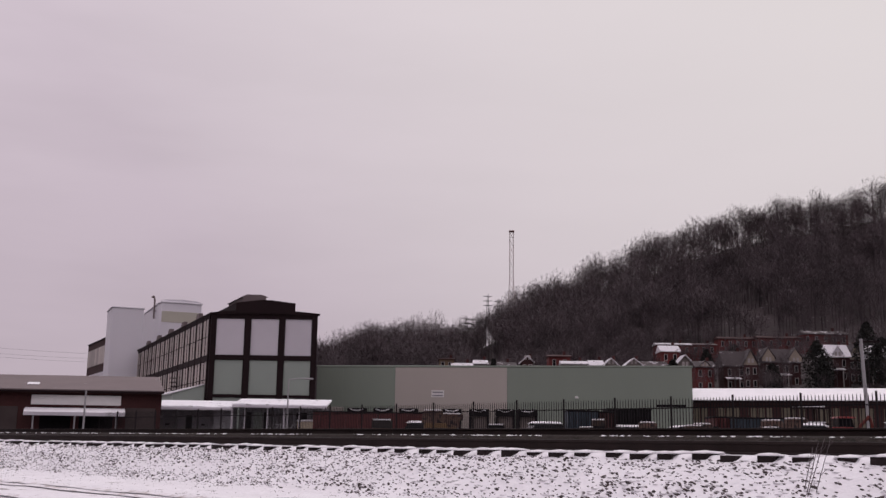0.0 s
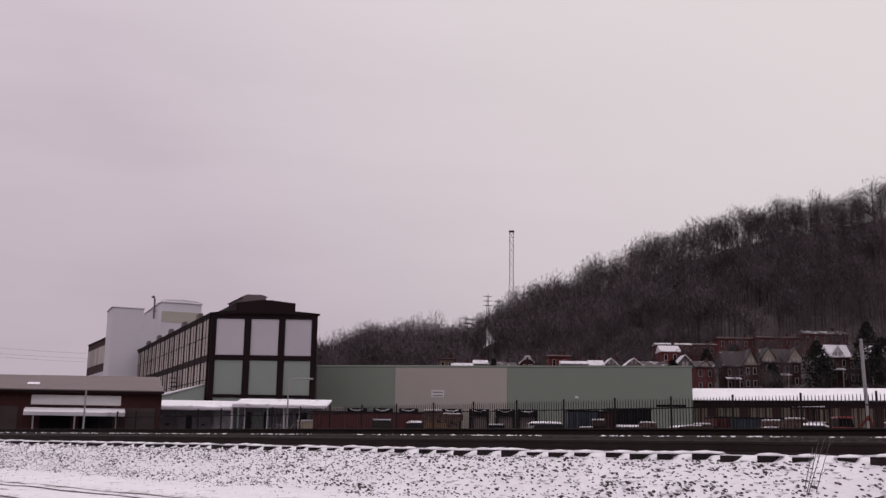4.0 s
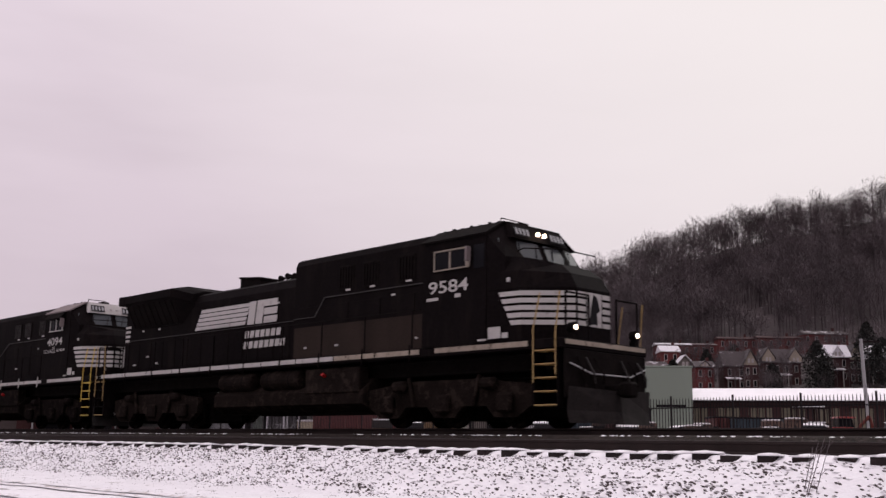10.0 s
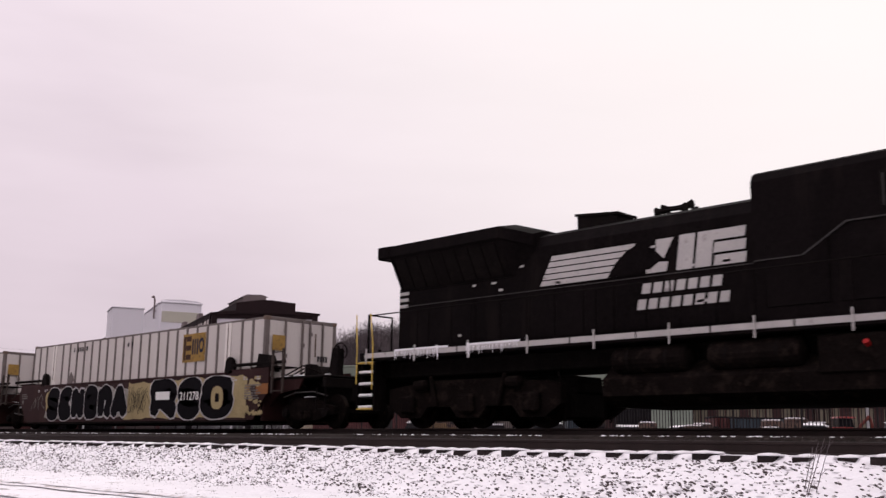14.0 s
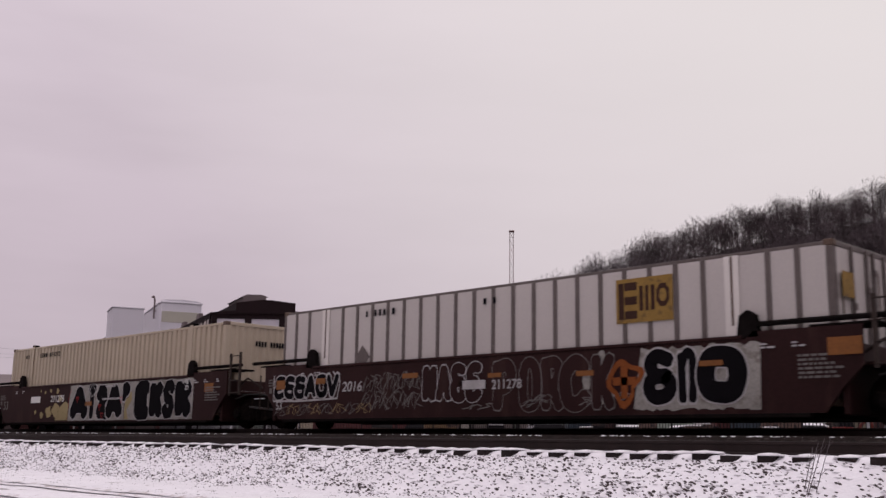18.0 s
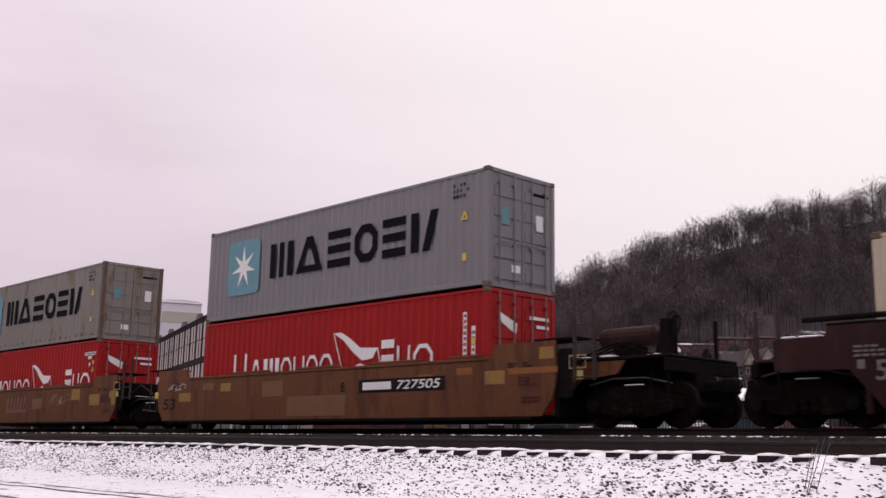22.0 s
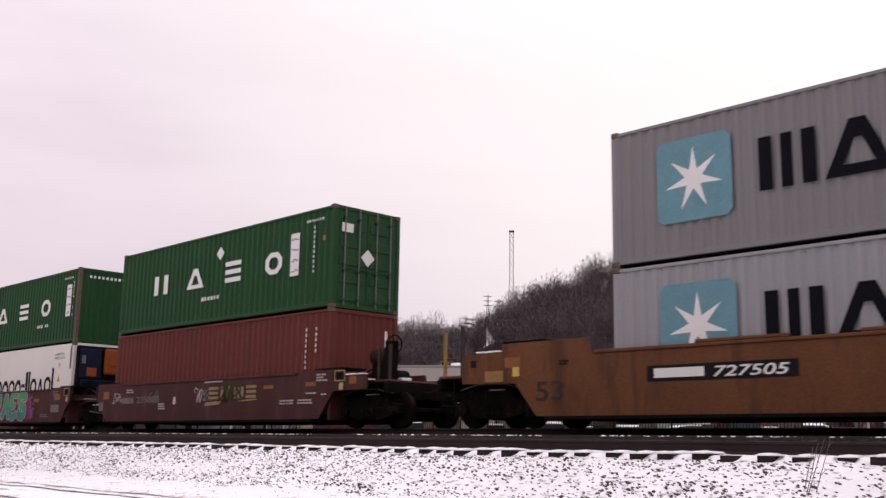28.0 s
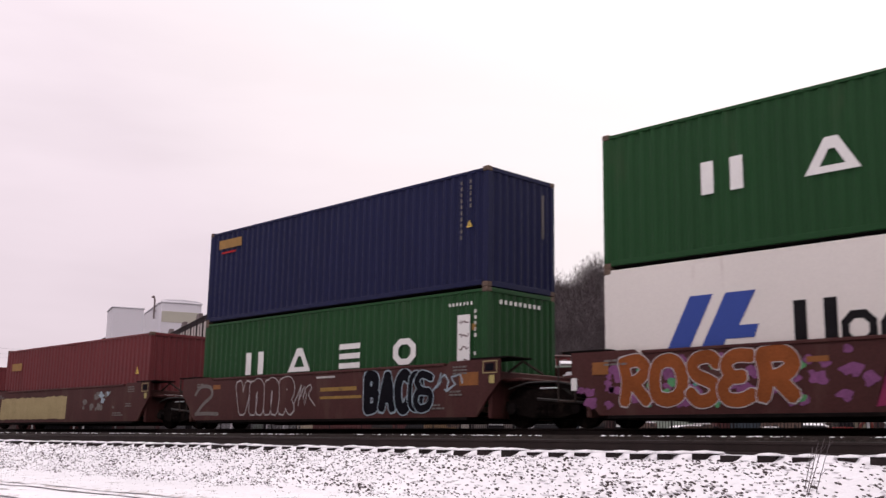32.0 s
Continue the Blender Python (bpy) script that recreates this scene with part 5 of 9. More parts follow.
def container(X, z, label, paint, L=12.192, H=2.896, doors=True, trim=None, plain=False, half=HW, group="containers", edge=None, sheet=None, post=None):
    """A steel shipping container; its doors, if any, at the forward end."""
    t = thing("shipping_container", label, "container", pose(X, MID, RAIL + z), group)
    TRAIN.append((t, X, z))
    h, w = L / 2, half
    trim = trim or paint
    edge = edge or trim
    for s in (-1, 1):
        nm = "side_wall"
        if plain:
            part(nm, Shape().box(-h + 0.12, h - 0.12, s * w - 0.03 * (s + 1) / 2 - 0.0, s * w + 0.03 * (1 - s) / 2, 0.14, H - 0.1), paint, t)
        else:
            part(nm, side_sheet(-h + 0.12, h - 0.12, 0.14, H - 0.08, s * (w - 0.012), face=s, **(sheet or {})), paint, t)
        part("top_rail", Shape().box(-h + 0.17, h - 0.17, s * (w - 0.035) - 0.035, s * (w - 0.035) + 0.035, H - 0.105, H - 0.035, 0.008), edge, t)
        part("bottom_rail", Shape().box(-h + 0.17, h - 0.17, s * (w - 0.03) - 0.03, s * (w - 0.03) + 0.03, 0.05, 0.17, 0.008), edge, t)
        for e_ in (-1, 1):
            part("corner_post", Shape().box(e_ * (h - 0.07) - 0.07, e_ * (h - 0.07) + 0.07, s * (w - 0.07) - 0.07, s * (w - 0.07) + 0.07, 0.12, H - 0.12, 0.012), (post if post and e_ > 0 else edge), t)
            for zz in (0.0, H - 0.118):
                part("corner_casting", Shape().box(e_ * (h - 0.087) - 0.089, e_ * (h - 0.087) + 0.089, s * (w - 0.079) - 0.083, s * (w - 0.079) + 0.083, zz, zz + 0.118, 0.012), RUST, t)
    part("roof", Shape().box(-h + 0.1, h - 0.1, -w + 0.07, w - 0.07, H - 0.08, H - 0.04), paint, t)
    part("floor", Shape().box(-h + 0.1, h - 0.1, -w + 0.07, w - 0.07, 0.03, 0.13), BLACK_DULL, t)
    part("rear_wall", end_sheet(-w + 0.13, w - 0.13, 0.15, H - 0.1, -h + 0.03, face=-1), paint, t)
    for e_ in (-1, 1):
        part("header", Shape().box(e_ * (h - 0.05) - 0.05, e_ * (h - 0.05) + 0.05, -w + 0.15, w - 0.15, H - 0.12, H - 0.01, 0.01), edge, t)
        part("sill", Shape().box(e_ * (h - 0.05) - 0.05, e_ * (h - 0.05) + 0.05, -w + 0.15, w - 0.15, 0.01, 0.15, 0.01), edge, t)
    if doors:
        for s in (-1, 1):
            ys = sorted((s * 0.012, s * (w - 0.15)))
            d = part("door", Shape().box(h - 0.06, h - 0.02, ys[0], ys[1], 0.16, H - 0.125, 0.006), paint, t)
            for k in range(5):
                zc = 0.35 + k * (H - 0.7) / 4.4
                part("door_panel", Shape().box(h - 0.019, h + 0.004, ys[0] + 0.08, ys[1] - 0.08, zc - 0.13, zc + 0.13, 0.008), paint, d)
            for q in (0.30, 0.78):
                y = s * q * (w - 0.15)
                part("lock_rod", Shape().tube((h + 0.03, y, 0.08), (h + 0.03, y, H - 0.06), 0.019, 6), STEEL_PALE if paint in (C_RED, C_GREEN) else paint, d)
                for zc in (0.25, 1.05, H - 0.35):
                    part("rod_bracket", Shape().box(h - 0.018, h + 0.05, y - 0.05, y + 0.05, zc - 0.03, zc + 0.03), edge, d)
                part("lock_handle", Shape().box(h + 0.05, h + 0.07, min(y, y - s * 0.4), max(y, y - s * 0.4), 1.12, 1.16), paint, d)
    else:
        part("front_wall", end_sheet(-w + 0.13, w - 0.13, 0.15, H - 0.1, h - 0.01, face=1), paint, t)
    return t


def flat(pts, y, m, parent, name="painted_shape", label="", t=0.003):
    return part(name, Shape().prism(pts, y, y - t), m, parent, label)


def slab(x0, x1, z0, z1, y, m, parent, name="marking", label="", t=0.003):
    return part(name, Shape().box(x0, x1, y - t, y, z0, z1), m, parent, label)


def frame_poly(outer, k, y, m, parent, name="emblem", cx=None, cz=None, sub=None):
    """An outline: a polygon with its middle, shrunk by k, left out."""
    cx = sum(p[0] for p in outer) / len(outer) if cx is None else cx
    cz = sum(p[1] for p in outer) / len(outer) if cz is None else cz
    inner = [(cx + (x - cx) * k, cz + (z - cz) * k) for x, z in outer]
    n = len(outer)
    v = [(x, y, z) for x, z in outer] + [(x, y, z) for x, z in inner]
    return part(name, Shape().add(v, [(i, (i + 1) % n, n + (i + 1) % n, n + i) for i in range(n)]), m, parent)


def glyph(kind, x, z, w, h, y, m, parent, thin=False):
    """Plain shapes that stand where a company's name stands."""
    if kind == "ring":
        c = 0.28
        pts = [(x + c * w, z), (x + w - c * w, z), (x + w, z + c * h), (x + w, z + h - c * h), (x + w - c * w, z + h), (x + c * w, z + h), (x, z + h - c * h), (x, z + c * h)]
        return frame_poly(pts, 0.74 if thin else 0.55, y, m, parent)
    if kind == "tri":
        return frame_poly([(x, z), (x + w, z), (x + w * 0.62, z + h), (x + w * 0.38, z + h)], 0.66 if thin else 0.46, y, m, parent, cz=z + h * 0.36)
    if kind in ("cup", "pair"):
        k = 0.16 if thin else 0.30
        slab(x, x + k * w, z, z + h, y, m, parent, "emblem")
        return slab(x + (1 - k) * w, x + w, z, z + h, y, m, parent, "emblem")
    if kind == "bars":
        for k in range(3):
            slab(x, x + w, z + h * (k * 0.39), z + h * (k * 0.39 + 0.22), y, m, parent, "emblem")
        return
    if kind == "posts":
        for a, b in ((0, 0.24), (0.40, 0.60), (0.76, 1)):
            slab(x + a * w, x + b * w, z, z + h, y, m, parent, "emblem")
        return
    if kind == "slant":
        slab(x, x + 0.28 * w, z, z + h, y, m, parent, "emblem")
        return flat([(x + 0.42 * w, z), (x + 0.70 * w, z), (x + w, z + h), (x + 0.72 * w, z + h)], y, m, parent, "emblem")
    return slab(x, x + w, z, z + h, y, m, parent, "emblem")


def star(parent, cx, cz, size, y, old=False):
    p = part("logo_panel", Shape().prism([
        (cx - size, cz - size * 0.85), (cx - size * 0.85, cz - size), (cx + size * 0.85, cz - size), (cx + size, cz - size * 0.85),
        (cx + size, cz + size * 0.85), (cx + size * 0.85, cz + size), (cx - size * 0.85, cz + size), (cx - size, cz + size * 0.85)], y, y - 0.003), SKY_BLUE, parent, "light blue square with a white star")
    pts = []
    for k in range(14):
        r = size * (0.78 if k % 2 == 0 else 0.24)
        a = math.pi / 2 + k * math.pi / 7
        pts.append((cx + r * math.cos(a), cz + r * math.sin(a)))
    v = [(cx, y - 0.006, cz)] + [(a, y - 0.006, b) for a, b in pts]
    part("star", Shape().add(v, [(0, i + 1, (i + 1) % 14 + 1) for i in range(14)]), PURE_WHITE, p)


def code_marks(parent, x, z, y, m, cols=3, rows_=2, w=0.11, h=0.10, up=False):
    r = random.Random(int(x * 10) + int(z * 10))
    for i in range(cols):
        for j in range(rows_):
            if r.random() < 0.9:
                slab(x + i * (w + 0.05), x + i * (w + 0.05) + w * r.uniform(0.6, 1), z - j * (h + 0.06), z - j * (h + 0.06) + h, y, m, parent, "code_mark")


def triangle_mark(parent, x, z, y, s=0.13):
    p = part("warning_mark", Shape().prism([(x - s, z - s * 0.8), (x + s, z - s * 0.8), (x, z + s)], y, y - 0.003), YELLOW, parent, "yellow warning triangle")
    part("warning_symbol", Shape().prism([(x - s * 0.2, z - s * 0.5), (x + s * 0.2, z - s * 0.5), (x, z + s * 0.3)], y - 0.004, y - 0.006), PAINT_BLACK, p)


YF = -HW - 0.006     # just proud of a container's side


def star_box(X, z, paint, label):
    c = container(X, z, label, paint, trim=paint, post=RUST if paint is C_GREY_OLD else None)
    if paint is C_GREY_OLD:
        for k in range(26):
            x = -5.8 + k * 0.45
            slab(x, x + 0.06 + 0.05 * (k % 3), 0.17, 0.21 + 0.03 * (k % 4), YF, RUST, c, "rust_spot")
    star(c, -4.12, 1.58, 0.84, YF)
    for kind, x, w in (("posts", -2.72, 1.12), ("tri", -1.45, 1.25), ("bars", 0.02, 0.98), ("ring", 1.18, 0.95), ("bars", 2.32, 0.9), ("slant", 3.42, 1.0)):
        glyph(kind, x, 1.08, w, 1.02, YF, INK, c)
    code_marks(c, 4.93, 2.52, YF, INK, 5, 3, 0.07, 0.08)
    triangle_mark(c, 5.32, 1.78, YF)
    slab(5.26, 5.40, 0.68, 0.86, YF, YELLOW, c, "marking")
    for s in (-1, 1):
        part("door_label", Shape().box(6.10, 6.104, s * 0.62 - 0.13, s * 0.62 + 0.13, 1.55, 1.95), PURE_WHITE if s > 0 else SKY_BLUE, c)
    part("door_code", Shape().box(6.10, 6.104, 0.35, 0.95, 2.42, 2.5), INK, c)
    part("door_label", Shape().box(6.10, 6.104, -0.4, -0.1, 0.42, 0.6), PURE_WHITE, c)
    return c


def red_box(X, z, plates=False):
    c = container(X, z, "bright red steel container with white company marks", C_RED, edge=C_RED)
    for kind, x, w, h in (("pair", -4.37, 0.68, 0.95), ("tri", -3.5, 0.6, 0.75), ("posts", -2.8, 0.75, 0.75), ("ring", -1.95, 0.5, 0.75), ("pair", -1.35, 0.5, 0.75), ("ring", -0.75, 0.5, 0.75), ("ring", -0.15, 0.55, 0.75),
                           ("bars", 2.4, 0.48, 0.98), ("pair", 3.0, 0.48, 0.8), ("ring", 3.6, 0.7, 0.8)):
        if plates:
            x, w = (-5.25 + (x + 4.37) * 1.16, w * 1.16) if x < 2 else (3.57 + (x - 2.4) * 1.08, w * 1.08)
        glyph(kind, x, 0.88, w, h, YF, PURE_WHITE, c, thin=True)
    flat([(0.41, 2.16), (0.75, 2.17), (1.10, 2.0), (1.55, 1.72), (2.25, 1.68), (2.05, 1.42), (1.65, 1.38), (1.25, 1.62), (0.85, 1.95)], YF, PURE_WHITE, c, "pennant", "white waving pennant")
    flat([(1.1, 1.15), (1.55, 1.32), (1.95, 1.18), (1.6, 0.95)], YF, PURE_WHITE, c, "pennant")
    for a, b in (((0.42, 2.15), (0.9, 1.0)), ((2.24, 1.68), (2.45, 1.0))):
        part("pennant_staff", Shape().ribbon([a, b], 0.035, YF), PURE_WHITE, c)
    if plates:
        p = slab(5.08, 5.97, 2.32, 2.43, YF, PURE_WHITE, c, "code_plate", "white code plate")
        for k in range(9):
            part("code_mark", Shape().box(5.12 + k * 0.095, 5.17 + k * 0.095, YF - 0.006, YF - 0.004, 2.34, 2.41), INK, p)
        slab(5.38, 5.66, 2.18, 2.29, YF, PURE_WHITE, c, "code_plate")
        slab(5.48, 5.58, 1.92, 2.06, YF, PURE_WHITE, c, "code_plate")
        slab(5.75, 5.86, 1.98, 2.12, YF, YELLOW, c, "tag")
        triangle_mark(c, 5.80, 1.80, YF, 0.11)
    for x in () if plates else (5.32, 5.60):
        p = slab(x, x + 0.12, 1.1, 2.34 if x < 5.5 else 2.0, YF, PURE_WHITE, c, "code_strip", "white strip of stacked code marks")
        for k in range(9 if x < 5.5 else 6):
            part("code_mark", Shape().box(x + 0.03, x + 0.10, YF - 0.006, YF - 0.004, 1.13 + k * 0.135, 1.21 + k * 0.135), C_RED, p)
    if not plates:
        slab(5.60, 5.72, 1.55, 1.72, YF - 0.008, YELLOW, c, "tag")
    s = Shape().add([(6.105, -0.85, 2.35), (6.105, -0.2, 2.1), (6.105, -0.25, 1.85), (6.105, -0.75, 2.1)], [(0, 1, 2, 3)])
    part("pennant", s, PURE_WHITE, c)
    for y, z_ in ((0.25, 2.25), (0.5, 2.05)):
        part("door_code", Shape().box(6.10, 6.104, y, 0.95, z_, z_ + 0.08), PURE_WHITE, c)
    return c


def green_box(X, z, label, doors=True, px=5.14, post=None):
    c = container(X, z, label, C_GREEN, doors=doors, post=post)
    for kind, x, w in (("cup", -3.72, 0.90), ("tri", -1.60, 1.04), ("bars", 0.70, 0.86), ("ring", 2.86, 0.84)):
        glyph(kind, x, 1.20, w, 0.65, YF, PURE_WHITE, c)
    p = slab(px, px + 0.41, 1.04, 2.28, YF, PURE_WHITE, c, "script_panel", "white panel with four rows of red script marks")
    r = random.Random(4)
    for k in range(4):
        zc = 1.18 + k * 0.30
        part("script_mark", Shape().ribbon([(px + 0.06 + q * 0.03, zc + r.uniform(-0.035, 0.06)) for q in range(11)], 0.032, YF - 0.005), MARK_RED, p)
    code_marks(c, -0.62 if doors else 2.62, 0.74, YF, PURE_WHITE, 6, 1, 0.13, 0.12)
    flat([(0.14, 2.18), (0.36, 1.96), (0.58, 2.18), (0.36, 2.40)], YF, PURE_WHITE, c, "diamond_mark") if doors else None
    code_marks(c, 4.85, 2.5, YF, PURE_WHITE, 7, 1, 0.07, 0.08)
    code_marks(c, 5.2 if doors else 5.7, 2.3, YF, PURE_WHITE, 1, 10, 0.06, 0.08)
    slab(5.62, 5.74, 1.9, 2.05, YF, TAN_PATCH, c)
    if doors:
        part("door_label", Shape().box(6.11, 6.114, -0.95, -0.55, 2.15, 2.4), PURE_WHITE, c)
        part("diamond_mark", Shape().add([(6.115, -0.25, 1.5), (6.115, 0.0, 1.75), (6.115, 0.25, 1.5), (6.115, 0.0, 1.25)], [(0, 1, 2, 3)]), PURE_WHITE, c)
    else:
        for k in range(9):
            part("end_code", Shape().box(6.10, 6.104, -0.8 + k * 0.17, -0.71 + k * 0.17, 2.52, 2.62), PURE_WHITE, c)
    return c


def ribbed_box(X, z, label, half=1.295, blue=False):
    """A 16 m domestic box with flat white panels between brown-grey ribs."""
    L, H = 16.154, 2.90
    c = container(X, z, label, C_WHITE, L=L, H=H, doors=False, plain=True, half=half, edge=RIB)
    ribs = [-7.47, -6.88, -6.12] + [-5.42 + 0.607 * k for k in range(19)] + [6.12, 6.85, 7.42]
    for x in ribs:
        wide = abs(abs(x) - 6.12) < 0.01
        y0 = -half - (0.035 if wide else 0.02)
        part("rib", Shape().box(x - (0.15 if wide else 0.055), x + (0.15 if wide else 0.055), y0, -half + 0.002, 0.16, H - 0.09, 0.006), C_REEFER if wide else RIB, c)
        if wide:
            part("rust_run", Shape().box(x - 0.02, x + 0.03, y0 - 0.004, y0 - 0.001, 1.5, H - 0.1), RUST, c)
        part("rib", Shape().box(x - 0.055, x + 0.055, half - 0.002, half + 0.02, 0.16, H - 0.09), RIB, c)
    for y in (-0.62, 0.0, 0.28, 0.75):
        part("door_bar", Shape().box(L / 2 + 0.0, L / 2 + 0.05, y - 0.03, y + 0.03, 0.1, H - 0.06, 0.006), RIB, c)
    part("door_sheet", Shape().box(L / 2 - 0.03, L / 2 - 0.012, -half + 0.13, half - 0.13, 0.16, H - 0.12), C_WHITE, c)
    yy = -half - 0.024
    p = slab(3.49, 4.84, 1.72, 2.62, yy, GOLD, c, "logo_panel", "ochre panel with a dark and a blue shape")
    slab(3.55, 3.68, 1.80, 2.54, yy - 0.004, LOGO_BROWN, c, "emblem")
    glyph("bars", 3.70, 1.80, 0.30, 0.74, yy - 0.004, LOGO_BROWN, c)
    glyph("posts", 4.06, 1.95, 0.36, 0.5, yy - 0.004, UNIT_NAVY if blue else LOGO_BROWN, c)
    glyph("ring", 4.46, 2.0, 0.30, 0.46, yy - 0.004, UNIT_NAVY if blue else LOGO_BROWN, c)
    code_marks(c, -4.62, 2.48, yy, INK, 8, 1, 0.12, 0.16)
    code_marks(c, -0.4, 2.45, yy, INK, 4, 1, 0.10, 0.14)
    flat([(-4.83, 1.46), (-4.55, 1.16), (-4.27, 1.46), (-4.55, 1.76)], yy, RIB, c, "diamond_mark", "grey diamond placard")
    for x in (-7.6, -4.2, 0.6):
        part("repair_patch", Shape().box(x, x + 0.42, yy - 0.003, yy, 0.7, 1.3), C_REEFER, c)
    part("end_logo", Shape().box(L / 2 + 0.055, L / 2 + 0.06, -1.1, -0.65, 1.9, 2.35), GOLD, c)
    for z_, n_ in ((1.66, 4), (1.16, 6)):
        for k in range(n_):
            part("end_code", Shape().box(L / 2 + 0.055, L / 2 + 0.06, 0.55 + k * 0.1, 0.62 + k * 0.1, z_, z_ + 0.17), INK, c)
    for y, z_ in ((-1.0, 2.3), (-0.3, 1.2), (0.5, 2.5), (1.1, 0.6)):
        part("rust_run", Shape().box(L / 2 + 0.012, L / 2 + 0.016, y - 0.03, y + 0.02, z_ - 0.7, z_), RUST, c)
    for k in range(7):
        part("door_lug", Shape().box(L / 2 + 0.05, L / 2 + 0.08, (-0.62, 0.0, 0.28, 0.75)[k % 4] - 0.05, (-0.62, 0.0, 0.28, 0.75)[k % 4] + 0.05, 0.3 + k * 0.35, 0.42 + k * 0.35), RIB, c)
    return c


def beige_box(X, z):
    c = container(X, z, "long beige corrugated steel container", C_BEIGE, L=16.154, H=2.90, doors=False, half=1.295, sheet=dict(pitch=0.30, depth=0.055, cyc=((0.0, 0), (0.42, 0), (0.52, 1), (0.84, 1), (0.94, 0))))
    for x in (-6.08, 6.08):
        part("lift_post", Shape().box(x - 0.09, x + 0.09, -1.31, -1.285, 0.02, 2.9, 0.006), C_BEIGE, c)
        part("lift_casting", Shape().box(x - 0.1, x + 0.1, -1.3, -1.1, 2.86, 2.96, 0.01), BLACK_DULL, c)
    words("804272", 0.17, INK, c, -4.5, -1.302, 2.42, width=0.95, name="stencilled_number")
    code_marks(c, -5.35, 2.42, -1.302, INK, 4, 1, 0.12, 0.17)
    code_marks(c, -6.75, 2.42, -1.302, INK, 3, 1, 0.08, 0.15)
    for k in range(10):
        if k != 4:
            part("end_code", Shape().box(8.09, 8.094, -0.2 + k * 0.11, -0.13 + k * 0.11, 2.2, 2.36), INK, c)
    return c


# ---- spray paint ----
def wobble(cx, cz, rx, rz, r, n=22):
    ph = [r.uniform(0, 6.28) for _ in range(3)]
    am = [r.uniform(0.05, 0.2) for _ in range(3)]
    return [(cx + rx * math.cos(a) * (1 + sum(am[k] * math.sin((k + 2) * a + ph[k]) for k in range(3))),
             cz + rz * math.sin(a) * (1 + sum(am[k] * math.sin((k + 2) * a + ph[k] + 1) for k in range(3)))) for a in (i * 2 * math.pi / n for i in range(n))]


STROKES = {  # sprayed forms drawn in a unit box: strokes parted by |, points as x,z
    "S": "1,.82 .75,1 .3,.98 .08,.78 .25,.58 .72,.45 .92,.25 .7,.02 .25,0 0,.2",
    "E": "1,.96 .45,1 .1,.8 .3,.55 .7,.52|.3,.52 .02,.3 .15,.02 .6,0 1,.12",
    "e": "1,1 .05,1|.05,1 .05,0|.05,0 1,0|.05,.5 .8,.55",
    "A": "0,0 .25,.5 .48,1|.48,1 .75,.5 1,0|.22,.36 .78,.36",
    "P": ".15,0 .2,.5 .12,1|.12,.95 .7,1 .95,.75 .7,.48 .2,.45",
    "R": ".12,0 .2,.5 .1,1|.1,.96 .7,1 .92,.75 .65,.5 .25,.46|.45,.46 .95,0",
    "K": ".1,0 .1,1|.95,1 .2,.45|.4,.55 .95,0",
    "B": ".1,0 .1,1|.1,1 .7,.98 .85,.75 .6,.55 .15,.52|.5,.53 .95,.4 .85,.06 .1,0",
    "N": ".08,0 .1,1|.1,1 .85,0|.85,0 .92,1",
    "n": ".1,0 .08,.95|.1,.7 .45,1 .85,.85 .9,.4 .8,0",
    "o": ".5,0 .12,.12 .02,.5 .15,.88 .5,1 .86,.86 .98,.5 .86,.12 .5,0",
    "C": ".95,.85 .55,1 .12,.8 .02,.45 .2,.1 .6,0 .98,.2",
    "Z": ".02,.72 .2,.98 .62,.95 .7,.65 .35,.35 .05,.05|.05,.05 .5,.08 1,.05",
    "I": ".5,0 .5,1|.1,1 .9,1",
    "g": ".95,.9 .4,1 .08,.8 .35,.55 .8,.5|.8,.5 .2,.5 .0,.25 .3,.0 .8,.05 .95,.35 .8,.5",
    "v": ".02,1 .45,0|.45,0 .98,1",
    "4": ".8,0 .8,1|.8,1 .0,.35|.0,.35 1,.35",
}


def smooth_line(pts, n=5):
    """Points on a smooth curve through pts."""
    if len(pts) < 3:
        return [(pts[0][0] + (pts[1][0] - pts[0][0]) * k / 4, pts[0][1] + (pts[1][1] - pts[0][1]) * k / 4) for k in range(5)]
    out = []
    for i in range(len(pts) - 1):
        a, b, c, d = pts[max(i - 1, 0)], pts[i], pts[i + 1], pts[min(i + 2, len(pts) - 1)]
        for k in range(n):
            t = k / n
            out.append(tuple(0.5 * (2 * b[m] + (c[m] - a[m]) * t + (2 * a[m] - 5 * b[m] + 4 * c[m] - d[m]) * t * t + (3 * b[m] - a[m] - 3 * c[m] + d[m]) * t ** 3) for m in (0, 1)))
    return out + [pts[-1]]


def blob_line(pts, w, y, more=0.0):
    """A stroke with round ends, w wide."""
    r = w / 2
    a, b = Vector(pts[0]), Vector(pts[-1])
    da, db = (a - Vector(pts[1])).normalized(), (b - Vector(pts[-2])).normalized()
    full = [tuple(a + da * (r * 0.6 + more))] + list(pts) + [tuple(b + db * (r * 0.6 + more))]
    sh_ = Shape()
    L, R = [], []
    n = len(full)
    for i, p in enumerate(full):
        d = Vector(full[min(i + 1, n - 1)]) - Vector(full[max(i - 1, 0)])
        d = d.normalized() if d.length > 1e-6 else Vector((1, 0))
        k = 0.55 if i in (0, n - 1) else 1.0
        m = Vector((-d.y, d.x)) * r * k
        L.append((p[0] + m.x, y, p[1] + m.y))
        R.append((p[0] - m.x, y, p[1] - m.y))
    return sh_.add(L + R, [(i, i + 1, n + i + 1, n + i) for i in range(n - 1)])


